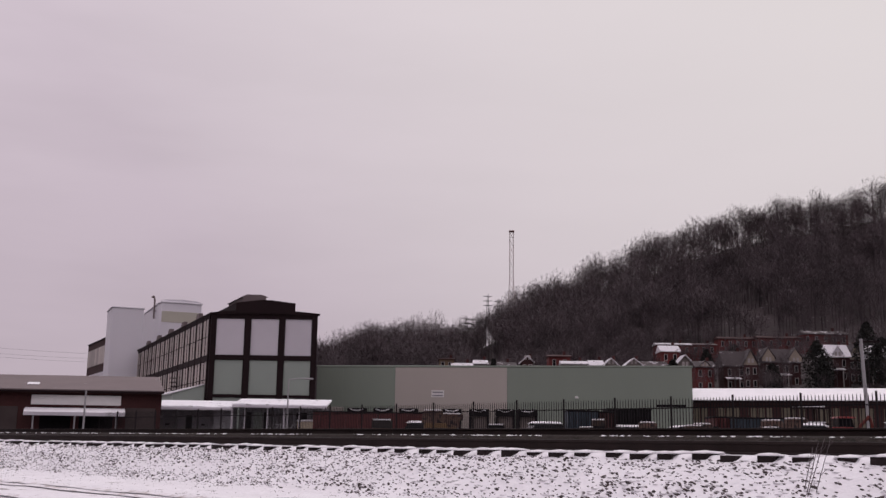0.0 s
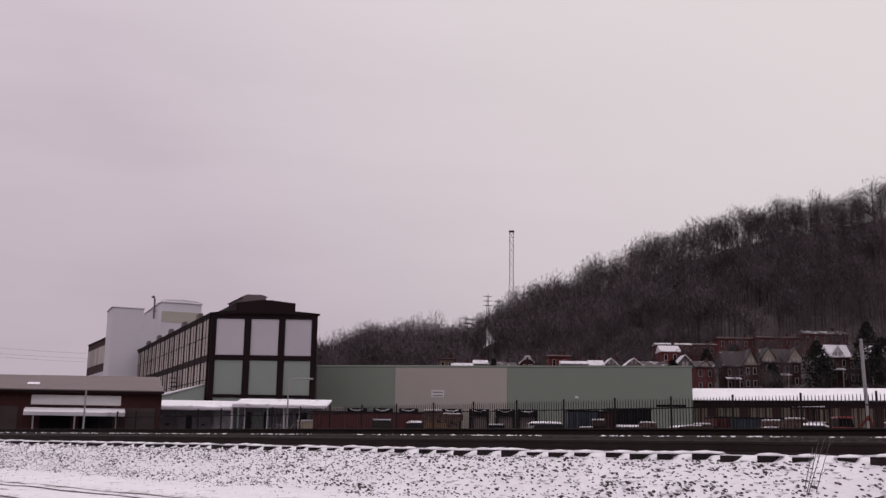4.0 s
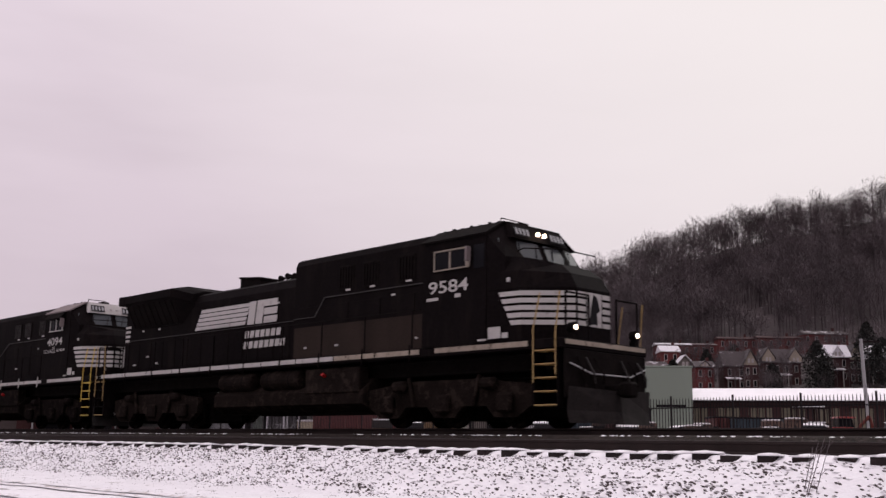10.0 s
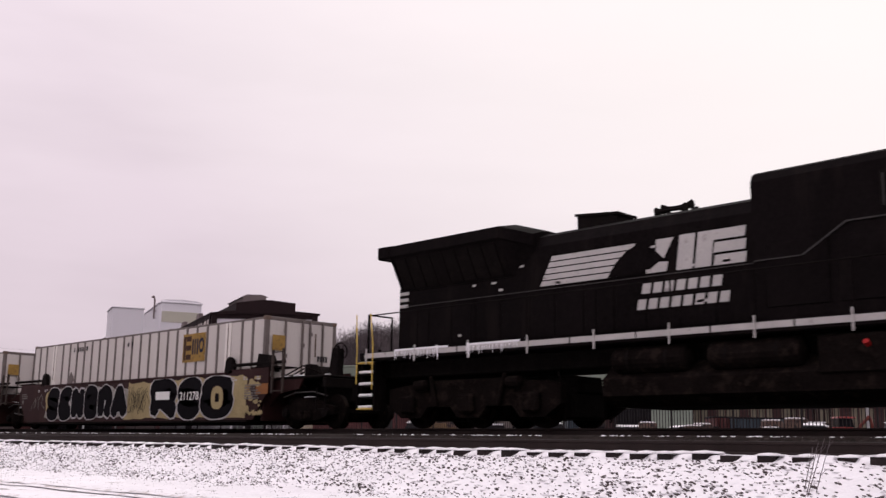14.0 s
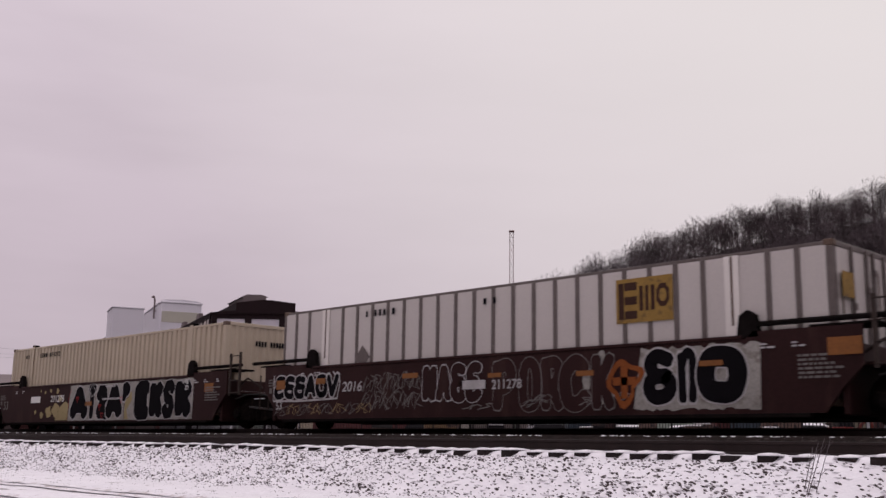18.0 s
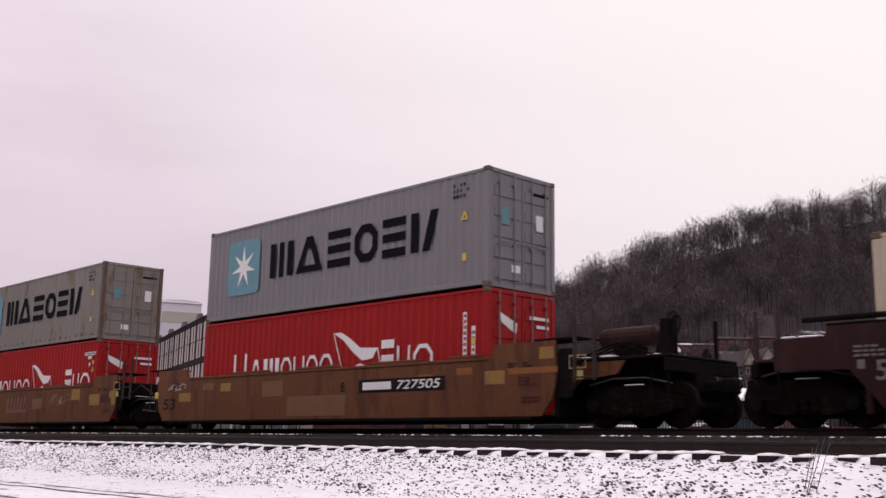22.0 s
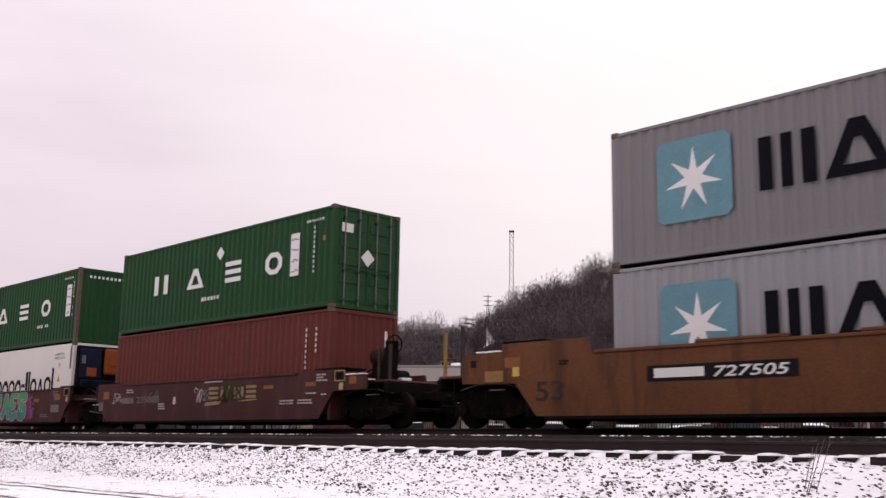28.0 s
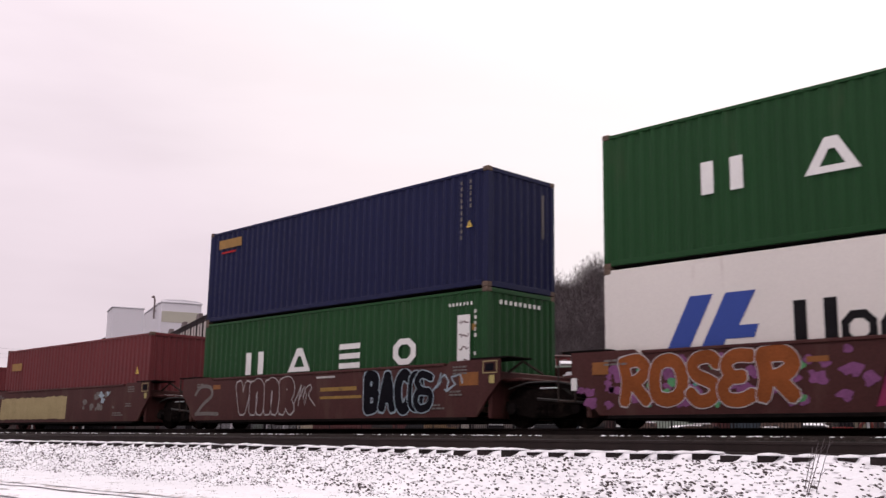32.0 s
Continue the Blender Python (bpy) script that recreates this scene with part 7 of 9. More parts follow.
for a, b in (((3.52, 0.90), (4.08, 0.90)), ((3.80, 0.56), (3.80, 1.24))):
    part("sprayed_bar", Shape().ribbon([a, b], 0.16, YC - 0.0205), SPRAY_ORANGE, w2)
sprayed(w2, "EggAov", even(-8.1, -5.25, 6), 0.78, 1.42, YC - 0.001, SPRAY_BLACK, SPRAY_WHITE, 0.30, 0.035, 34)
part("sprayed_line", Shape().ribbon([(-8.15, 1.44), (-8.15, 0.74), (-7.0, 0.72), (-5.3, 0.76), (-5.2, 1.2), (-5.5, 1.46)], 0.05, YC - 0.001), SPRAY_WHITE, w2)
words("2016", 0.26, SPRAY_WHITE, w2, -5.1, YC - 0.01, 0.92, width=0.80, slant=0.15, name="sprayed_date")
for k in range(10):
    x = -4.3 + (k % 5) * 0.42
    scrawl(w2, x, x + 0.5, 0.42 + 0.42 * (k // 5), 0.92 + 0.46 * (k // 5), YC - 0.001 * (k % 3) - 0.001, SPRAY_GREY, 50 + k, 0.022)
for k in range(8):
    x = -8.0 + k * 0.5
    scrawl(w2, x, x + 0.5, 0.32, 0.66, YC - 0.001 * (k % 3) - 0.001, GOLD_PALE if k % 2 else SPRAY_GREY, 150 + k, 0.018)
sprayed(w2, "NAgE", even(-2.05, -0.1, 4), 0.58, 1.48, YC - 0.001, W_BROWN, SPRAY_WHITE, 0.42, 0.018, 36)
scrawl(w2, -0.6, 0.3, 0.38, 0.56, YC, SPRAY_GREY, 49, 0.025)
for k, x in enumerate((1.15, 1.5, 2.7, 3.6)):
    scrawl(w2, x, x + 0.35, 0.42 + 0.1 * (k % 2), 0.62 + 0.1 * (k % 2), YC - 0.016, SPRAY_GREY, 250 + k, 0.018)
patches(w2, YC - 0.022, [(2.6, 3.05, 1.04, 1.15, ORANGE_PATCH), (5.5, 6.0, 1.12, 1.22, ORANGE_PATCH), (-2.75, -2.2, 1.18, 1.30, ORANGE_PATCH), (0.1, 0.5, 1.1, 1.2, ORANGE_PATCH), (8.0, 8.6, 1.2, 1.5, ORANGE_PATCH), (-8.0, -7.6, 1.05, 1.3, ORANGE_PATCH), (-6.2, -5.8, 1.15, 1.3, ORANGE_PATCH)])
words("53", 0.22, SPRAY_WHITE, w2, -8.0, YC - 0.01, 0.5)
slab(-0.70, 0.02, 0.86, 1.06, YC - 0.02, SPRAY_WHITE, w2, "stencilled_bar")
words("211278", 0.21, SPRAY_WHITE, w2, 0.22, YC - 0.022, 0.84, width=0.88)
ground_patch(w3, -1.95, 6.75, 0.27, 1.57, YC, SPRAY_PALE, 41, 0.04, "pale sprayed ground")
flat([(-3.1, 0.3), (-2.0, 0.3), (-2.0, 0.9), (-2.3, 1.0), (-2.75, 0.78)], YC - 0.001, SPRAY_CREAM, w3, "sprayed_blot")
sprayed(w3, "AIZA", ((-1.88, -0.35), (-0.5, 0.30), (0.2, 1.3), (0.95, 2.25)), 0.27, 1.57, YC - 0.001, SPRAY_BLACK, SPRAY_WHITE, 0.40, 0.03, 42, sharp=True)
sprayed(w3, "P", ((2.12, 2.74),), 0.85, 1.55, YC - 0.014, SPRAY_BLACK, SPRAY_WHITE, 0.42, 0.03, 43)
flat([(2.35, 0.3), (2.65, 0.3), (2.5, 0.62), (2.85, 0.95), (2.80, 1.22), (2.62, 1.22), (2.6, 1.05), (2.38, 0.98)], YC - 0.003, SPRAY_CREAM, w3, "sprayed_arrow", "cream sprayed arrow with a brown edge")
part("sprayed_line", Shape().ribbon([(2.38, 0.3), (2.3, 0.66), (2.36, 0.98), (2.6, 1.04), (2.6, 1.48)], 0.03, YC - 0.008), W_OXIDE, w3)
sprayed(w3, "eKSK", ((3.0, 4.1), (3.98, 5.0), (4.85, 5.7), (5.6, 6.75)), 0.27, 1.57, YC - 0.001, SPRAY_BLACK, SPRAY_WHITE, 0.46, 0.02, 44, sharp=True)
for x, z in ((-1.25, 1.02), (0.55, 0.72), (0.75, 0.42), (2.1, 0.95)):
    part("sprayed_triangle", Shape().ribbon([(x - 0.1, z + 0.1), (x + 0.1, z + 0.1), (x, z - 0.1), (x - 0.1, z + 0.1)], 0.03, YC - 0.018), C_RED, w3)
part("sprayed_line", Shape().ribbon([(-2.1, 0.3), (-2.0, 0.7), (-1.98, 1.1), (-1.85, 1.4)], 0.03, YC - 0.004), C_RED, w3)
frame_poly(wobble(-0.08, 1.33, 0.2, 0.2, random.Random(9), 16), 0.86, YC - 0.018, SPRAY_WHITE, w3, "sprayed_ring")
for k, (x, z, q) in enumerate(((-4.9, 0.62, 0.12), (-4.3, 0.5, 0.2), (-3.7, 0.62, 0.34), (-3.1, 0.7, 0.42), (-4.5, 1.42, 0.07), (-4.1, 1.36, 0.09), (-3.6, 1.42, 0.12), (-3.0, 1.38, 0.16), (-3.3, 1.2, 0.08), (-2.75, 1.1, 0.22))):
    flat(wobble(x, z, q * 0.75, q * 0.6, random.Random(140 + k), 16), YC - 0.002, SPRAY_CREAM, w3, "sprayed_blot")
words("40", 0.15, PURE_WHITE, w3, 6.25, YC - 0.018, 1.36)
words("20", 0.15, PURE_WHITE, w3, 6.25, YC - 0.018, 1.18)
words("211278", 0.25, PURE_WHITE, w3, -3.55, YC - 0.014, 0.98, width=1.15)
slab(-5.35, -4.5, 0.98, 1.22, YC - 0.014, PURE_WHITE, w3, "stencilled_bar")
words("53", 0.34, SPRAY_GREY, w3, -8.05, YC - 0.01, 0.75, width=0.45)
patches(w3, YC - 0.012, [(7.4, 7.9, 1.1, 1.35, ORANGE_PATCH), (-0.6, -0.1, 0.8, 0.95, ORANGE_PATCH)])
ribbed_box(57.6, ZL, "long white container with grey ribs and an ochre panel", blue=True)
ribbed_box(38.3, ZL, "long white ribbed container with a diamond placard")
beige_box(19.1, ZL)

D53 = "faded orange-brown well car with yellow patches"
d1 = well_car(-4.05, D53, W_TAN, 8.2, 1.49, 6.6, 1.83, front_end=True, pitch=19.5)
d2 = well_car(-23.6, D53, W_TAN, 8.2, 1.49, 6.6, 1.83, pitch=19.5)
d3 = well_car(-43.08, D53, W_TAN, 8.2, 1.49, 6.6, 1.83, rear_end=True, pitch=19.5)
for c in (d1, d2, d3):
    for x in (-4.03, -0.86, 2.28, 5.17):
        part("top_flap", Shape().box(x, x + (1.9 if x < 5 else 1.0), -1.52, -1.42, 1.565, 1.63, 0.015), W_TAN, c)
patches(d1, YC, [(-8.5, -8.3, 0.95, 1.15, YELLOW), (-6.98, -6.28, 0.82, 1.08, TAN_PATCH), (-4.6, -4.06, 1.08, 1.32, TAN_PATCH), (-1.18, 1.34, 0.32, 0.85, LIGHT_PATCH), (-2.41, -1.42, 0.88, 1.3, LIGHT_PATCH), (-5.6, -5.0, 1.15, 1.35, LIGHT_PATCH),
                 (4.1, 4.6, 1.12, 1.25, ORANGE_PATCH), (6.3, 6.9, 0.95, 1.25, TAN_PATCH), (5.4, 5.9, 1.2, 1.35, ORANGE_PATCH), (7.0, 8.4, 1.15, 1.28, ORANGE_PATCH), (7.9, 8.3, 1.45, 1.7, TAN_PATCH), (8.75, 8.95, 1.25, 1.5, YELLOW)])
slab(1.88, 5.02, 0.87, 1.20, YC, PAINT_BLACK, d1, "number_panel", "black number panel")
slab(2.04, 3.12, 0.94, 1.13, YC - 0.005, PURE_WHITE, d1, "stencilled_bar")
words("727505", 0.22, PURE_WHITE, d1, 3.33, YC - 0.006, 0.93, slant=0.2, width=1.54)
words("B", 0.24, PAINT_BLACK, d1, 1.15, YC - 0.004, 0.92)
words("53", 0.34, PAINT_BLACK, d1, -7.92, YC - 0.004, 0.58, width=0.72)
scrawl(d1, -7.6, -6.7, 1.15, 1.42, YC - 0.006, SPRAY_WHITE, 81, 0.03)
for c in (w1, w2, w3):
    stencils(c, 7.45, 1.2, 6, 0.8, SPRAY_GREY)
    for x in (-6.9, -6.3, 6.75, 7.35, 8.05):
        stencils(c, x, 1.44, 2, 0.18, SPRAY_WHITE, int(x * 3), 0.06)
    stencils(c, -8.4, 1.3, 3, 0.5, SPRAY_GREY, 3)
    slab(-8.35, -8.22, 0.95, 1.1, YC - 0.012, SPRAY_GREY, c, "tag")
stencils(w3, 0.9, 1.42, 1, 0.8, SPRAY_WHITE, 5, 0.12)
stencils(w3, 0.7, 0.98, 1, 1.6, SPRAY_WHITE, 6, 0.13)
for c in (d1, d2, d3):
    for x in (7.0, 7.45, -7.3):
        stencils(c, x, 1.36, 2, 0.22, PAINT_BLACK, int(x * 5), 0.06)
    stencils(c, 7.3, 1.05, 3, 0.5, W_OXIDE, 8)
    stencils(c, 7.4, 0.62, 2, 0.6, W_OXIDE, 9)
    framed_box(c, 8.72 if c is d1 else 8.15, 1.2 if c is d1 else 1.3)
    slab(6.3, 6.36, 1.0, 1.15, YC - 0.012, SPRAY_GREY, c, "tag")
words("53", 0.40, W_OXIDE, d2, -7.83, YC - 0.004, 0.62, width=0.73)
words("C", 0.24, PAINT_BLACK, d2, -2.95, YC - 0.004, 0.92)
for x in (-1.0, -0.35, 0.3):
    glyph("slant", x + 0.1, 0.76, 0.56, 0.48, YC - 0.004, MARK_RED, d2)
patches(d2, YC, [(4.85, 5.54, 1.03, 1.42, TAN_PATCH), (6.33, 7.09, 0.81, 1.20, TAN_PATCH), (7.85, 8.30, 1.05, 1.29, GOLD), (8.0, 8.30, 0.81, 1.045, TAN_PATCH), (7.2, 7.75, 0.92, 1.16, W_OXIDE), (3.86, 4.05, 0.89, 1.08, TAN_PATCH), (-8.4, -8.25, 0.95, 1.15, YELLOW), (-6.92, -6.23, 0.9, 1.2, TAN_PATCH), (-5.9, -5.2, 1.15, 1.3, ORANGE_PATCH), (1.4, 2.3, 0.75, 1.15, LIGHT_PATCH), (-1.1, 0.9, 0.62, 1.22, LIGHT_PATCH), (-3.2, -2.4, 0.6, 0.95, LIGHT_PATCH)])
for k, (x, w) in enumerate(((-6.4, 1.4), (-4.7, 1.2), (3.0, 0.8), (3.8, 0.9))):
    scrawl(d2, x, x + w, 0.85, 1.3, YC - 0.006, GOLD_PALE, 90 + k, 0.024)
slab(-5.11, -1.98, 0.87, 1.18, YC, PAINT_BLACK, d3, "number_panel", "black number panel")
slab(-4.95, -3.85, 0.94, 1.12, YC - 0.005, PURE_WHITE, d3, "stencilled_bar")
words("727505", 0.2, PURE_WHITE, d3, -3.65, YC - 0.006, 0.92, slant=0.2, width=1.5)
words("53", 0.42, RUST_DARK, d3, -7.95, YC - 0.004, 0.55, width=0.75)
patches(d3, YC, [(-9.9, -9.72, 1.34, 1.5, PAINT_BLACK), (-9.45, -8.9, 1.0, 1.24, TAN_PATCH), (-8.85, -8.4, 1.3, 1.52, ORANGE_PATCH), (-8.62, -8.43, 1.1, 1.3, YELLOW), (0.94, 1.73, 0.85, 1.15, TAN_PATCH), (4.25, 4.97, 0.85, 1.18, TAN_PATCH), (6.96, 7.44, 0.75, 1.05, LIGHT_PATCH), (7.95, 8.3, 0.9, 1.1, ORANGE_PATCH), (6.4, 7.0, 1.3, 1.5, ORANGE_PATCH)])
red_box(-4.05, ZL)
star_box(-4.05, ZU, C_GREY, "grey steel container with a blue star panel and dark lettering shapes")
red_box(-23.6, ZL, True)
star_box(-23.6, ZU, C_GREY_OLD, "rust-stained grey container with a blue star panel")
star_box(-43.08, ZL, C_GREY_PALE, "pale grey container with a blue star panel in the well")
star_box(-43.08, ZU, C_GREY, "grey container with a blue star panel and dark lettering shapes")

g1 = well_car(-64.66, "dull red well car with white stencils and a gold sprayed mark", W_OXIDE, 6.3, 1.42, 5.2, 1.52, front_end=True, pitch=15.7)
g2 = well_car(-80.42, "dull red well car with orange and green sprayed shapes", W_OXIDE, 6.3, 1.42, 5.2, 1.52, pitch=15.6)
g3 = well_car(-95.95, "dull red well car with white and blue sprayed outlines", W_OXIDE, 6.3, 1.42, 5.2, 1.52, pitch=15.6)
g4 = well_car(-111.6, "dull red well car with a yellow-green sprayed shape", W_OXIDE, 6.3, 1.42, 5.2, 1.52, pitch=15.6)
well_car(-129.6, "dull red well car at the tail of the view", W_OXIDE, 6.3, 1.42, 5.2, 1.52, rear_end=True, pitch=15.6)
words("B", 0.22, PURE_WHITE, g1, -1.5, YC - 0.004, 0.76)
words("239808", 0.22, SPRAY_GREY, g1, -3.9, YC - 0.004, 0.82, width=1.45)
slab(-4.9, -4.1, 0.82, 1.02, YC - 0.004, SPRAY_GREY, g1, "stencilled_bar")
flat([(0.36, 0.66), (1.2, 0.7), (1.3, 0.8), (0.45, 0.77)], YC - 0.004, GOLD_PALE, g1, "emblem")
for k, x in enumerate((0.6, 1.25, 1.95, 2.6)):
    glyph(("bars", "slant", "posts", "bars")[k], x, 0.86, 0.52, 0.36, YC - 0.004, GOLD_PALE, g1)
flat([(2.2, 0.76), (3.15, 0.79), (3.2, 0.83), (2.3, 0.81)], YC - 0.004, GOLD_PALE, g1, "emblem")
for k in range(3):
    scrawl(g1, 1.25, 2.5, 0.68, 1.3, YC - 0.009 - 0.001 * k, SPRAY_DARKGREEN, 160 + k, 0.05)
for x, z, n, wd in ((0.32, 1.36, 1, 1.05), (4.3, 0.72, 2, 0.75), (5.14, 0.72, 2, 0.75), (5.5, 0.9, 1, 0.4), (5.95, 1.38, 3, 0.5), (6.16, 0.86, 1, 0.3), (-4.6, 1.25, 2, 0.6), (-2.4, 0.75, 3, 0.5)):
    stencils(g1, x, z, n, wd, SPRAY_WHITE, 4)
for c in (g1, g2, g3, g4):
    framed_box(c, 6.72 if c is g1 else 6.25, 1.2)
    if c is not g1:
        for x, z, n, wd in ((5.3, 1.36, 3, 0.5), (4.3, 0.5, 2, 0.7), (-5.9, 1.3, 2, 0.5), (5.2, 0.8, 2, 0.5)):
            stencils(c, x, z, n, wd, SPRAY_GREY, 5)
for k, (x, m) in enumerate(((-5.6, SPRAY_WHITE), (-3.0, SPRAY_GREY), (-0.2, SPRAY_WHITE), (0.1, SPRAY_GREY))):
    scrawl(g1, x, x + 0.6, 0.75, 1.25, YC - 0.004, m, 70 + k, 0.03)
patches(g1, YC, [(3.48, 3.96, 1.09, 1.19, ORANGE_PATCH), (5.45, 5.9, 1.11, 1.22, ORANGE_PATCH), (-0.1, 0.16, 0.77, 1.02, SPRAY_GREY), (-6.3, -5.9, 1.0, 1.25, ORANGE_PATCH), (-6.6, -6.3, 0.6, 0.9, SPRAY_GREY), (7.31, 7.6, 1.12, 1.32, ORANGE_PATCH)])
ground_patch(g2, -5.9, -0.9, 0.3, 1.40, YC, W_OXIDE, 60, 0.05)
blots(g2, -6.6, -0.5, 0.35, 1.38, YC - 0.002, SPRAY_PURPLE, 70, 0.13, 61)
blots(g2, -5.7, -1.7, 0.35, 1.2, YC - 0.0035, SPRAY_GREEN, 22, 0.09, 62)
sprayed(g2, "RoSER", ((-5.62, -4.75), (-4.85, -3.95), (-4.05, -3.2), (-3.35, -2.5), (-2.65, -1.65)), 0.36, 1.42, YC - 0.004, SPRAY_ORANGE, SPRAY_WHITE, 0.29, 0.018, 63)
ground_patch(g2, -0.25, 3.35, 0.3, 1.46, YC - 0.003, SPRAY_PINK, 64, 0.2, "magenta sprayed ground")
blots(g2, 2.9, 3.6, 0.35, 1.3, YC - 0.0035, SPRAY_PURPLE, 16, 0.12, 65)
sprayed(g2, "ZAES", ((-0.16, 0.50), (0.44, 1.34), (1.24, 2.05), (2.0, 3.0)), 0.32, 1.48, YC - 0.004, SPRAY_GREEN, SPRAY_WHITE, 0.34, 0.022, 66, low=SPRAY_AQUA)
patches(g2, YC - 0.012, [(5.45, 5.95, 1.05, 1.28, ORANGE_PATCH), (-6.2, -5.8, 1.05, 1.3, ORANGE_PATCH), (3.6, 4.1, 1.02, 1.14, ORANGE_PATCH), (-6.75, -6.6, 0.75, 1.0, PURE_WHITE), (5.2, 5.9, 0.6, 0.88, SPRAY_GREY), (-1.6, -1.2, 1.1, 1.2, ORANGE_PATCH)])
sprayed(g3, "vnnR", even(-3.7, -0.85, 4), 0.32, 1.40, YC - 0.001, W_OXIDE, SPRAY_WHITE, 0.40, 0.025, 71)
sprayed(g3, "Z", ((-6.0, -4.65),), 0.35, 1.3, YC - 0.001, None, SPRAY_GREY, 0.06, 0.025, 72)
scrawl(g3, -0.8, 0.0, 0.45, 1.3, YC - 0.004, SPRAY_WHITE, 73, 0.028)
sprayed(g3, "BAC", even(2.1, 3.9, 3), 0.32, 1.42, YC - 0.001, INK, SPRAY_BLUE, 0.38, 0.03, 74)
sprayed(g3, "og", ((3.75, 4.35), (3.95, 4.7)), 0.36, 1.35, YC - 0.014, INK, SPRAY_BLUE, 0.24, 0.025, 75)
scrawl(g3, 4.7, 5.5, 0.8, 1.3, YC - 0.004, SPRAY_BLUE, 68, 0.05)
patches(g3, YC, [(0.3, 2.0, 0.75, 0.82, GOLD), (0.3, 1.8, 0.95, 1.05, GOLD), (5.5, 6.1, 0.95, 1.25, ORANGE_PATCH), (-5.0, -4.6, 1.15, 1.28, ORANGE_PATCH), (0.1, 0.9, 1.3, 1.35, SPRAY_WHITE)])
ground_patch(g4, -5.6, 0.6, 0.34, 1.22, YC, SPRAY_CREAM, 76, 0.06, "faded yellow-green sprayed ground")
blots(g4, 1.8, 4.4, 0.6, 1.3, YC - 0.002, SPRAY_GREY, 14, 0.14, 77)
blots(g4, 3.2, 4.4, 0.7, 1.3, YC - 0.004, SPRAY_BLUE, 6, 0.12, 78)
oxide = container(-64.66, ZL, "brown-red corrugated steel container in the well", C_OXIDE, doors=False)
code_marks(oxide, 5.0, 2.3, YF, PURE_WHITE, 1, 9, 0.06, 0.09)
code_marks(oxide, 5.45, 2.3, YF, PURE_WHITE, 1, 5, 0.06, 0.09)
triangle_mark(oxide, 5.5, 1.1, YF)
part("end_code", Shape().box(6.10, 6.104, 0.72, 0.8, 1.6, 2.4), PURE_WHITE, oxide)
green_box(-64.66, ZU, "deep green steel container with white shapes and closed doors", px=4.12)


def reefer(X, z):
    c = container(X, z, "white refrigerated container with blue and black company shapes", C_REEFER, doors=False, plain=True)
    flat([(-4.72, 0.9), (-4.22, 0.9), (-3.55, 2.15), (-4.05, 2.15)], YF, DEEP_BLUE, c, "blue_shape")
    flat([(-4.18, 0.9), (-3.5, 0.9), (-3.3, 1.28), (-2.72, 1.28), (-2.62, 1.52), (-3.02, 1.52), (-2.66, 2.15), (-3.28, 2.15), (-3.86, 1.1)], YF, DEEP_BLUE, c, "blue_shape")
    x = -1.94
    for kind, w, h, dz in (("pair", 0.80, 0.88, 0), ("ring", 0.62, 0.62, 0), ("ring", 0.60, 0.82, -0.2), ("ring", 0.60, 0.62, 0), ("ring", 0.60, 0.82, -0.2), ("bar", 0.32, 0.14, 0.3), ("slab", 0.22, 0.92, 0), ("slab", 0.16, 0.92, 0), ("ring", 0.60, 0.62, 0), ("tri", 0.60, 0.8, -0.2), ("ring", 0.60, 0.65, 0), ("slab", 0.16, 0.98, 0)):
        glyph(kind, x, 1.0 + dz, w, h, YF, PAINT_BLACK, c)
        x += w + 0.055
    triangle_mark(c, 5.0, 1.55, YF, 0.15)
    code_marks(c, 4.55, 2.45, YF, C_GREY, 8, 2, 0.06, 0.09)
    slab(4.95, 5.08, 2.0, 2.16, YF, YELLOW, c)
    # full-height black box: the shadow on the end wall, put into colour
    u = part("cooling_unit", Shape().box(6.02, 6.26, -1.08, 1.08, 0.20, 2.78, 0.04), BLACK_DULL, c, "navy and orange cooling unit on a black box that paints the end wall's shade")
    part("unit_panel", Shape().box(6.265, 6.32, -1.02, -0.15, 1.55, 2.68, 0.03), UNIT_NAVY, u)
    part("unit_cover", Shape().box(6.265, 6.46, -0.05, 1.0, 1.72, 2.70, 0.05), UNIT_ORANGE, u)
    part("unit_cover", Shape().box(6.325, 6.36, -0.75, -0.35, 1.62, 1.95, 0.015), UNIT_ORANGE, u)
    part("unit_door", Shape().box(6.465, 6.49, 0.1, 0.5, 2.05, 2.55, 0.015), UNIT_ORANGE, u)
    part("unit_door", Shape().box(6.465, 6.49, 0.55, 0.92, 1.85, 2.55, 0.015), UNIT_ORANGE, u)
    part("unit_grille", Shape().box(6.265, 6.34, -0.95, 0.95, 0.95, 1.5, 0.03), UNIT_NAVY, u)
    for k in range(7):
        part("grille_slat", Shape().box(6.345, 6.36, -0.9, 0.9, 0.99 + k * 0.07, 1.02 + k * 0.07), BLACK_DULL, u)
    part("unit_label", Shape().box(6.325, 6.332, -0.95, -0.80, 2.1, 2.4), SPRAY_GREY, u)
    part("unit_pipe", Shape().path([(6.3, -0.6, 1.5), (6.42, -0.6, 1.2), (6.4, 0.2, 1.1), (6.34, 0.6, 1.5)], 0.03, 6), BLACK_DULL, u)
    part("soot_stain", Shape().box(5.88, 6.03, YF - 0.002, YF, 1.9, 2.75), RIB, c)
    return c


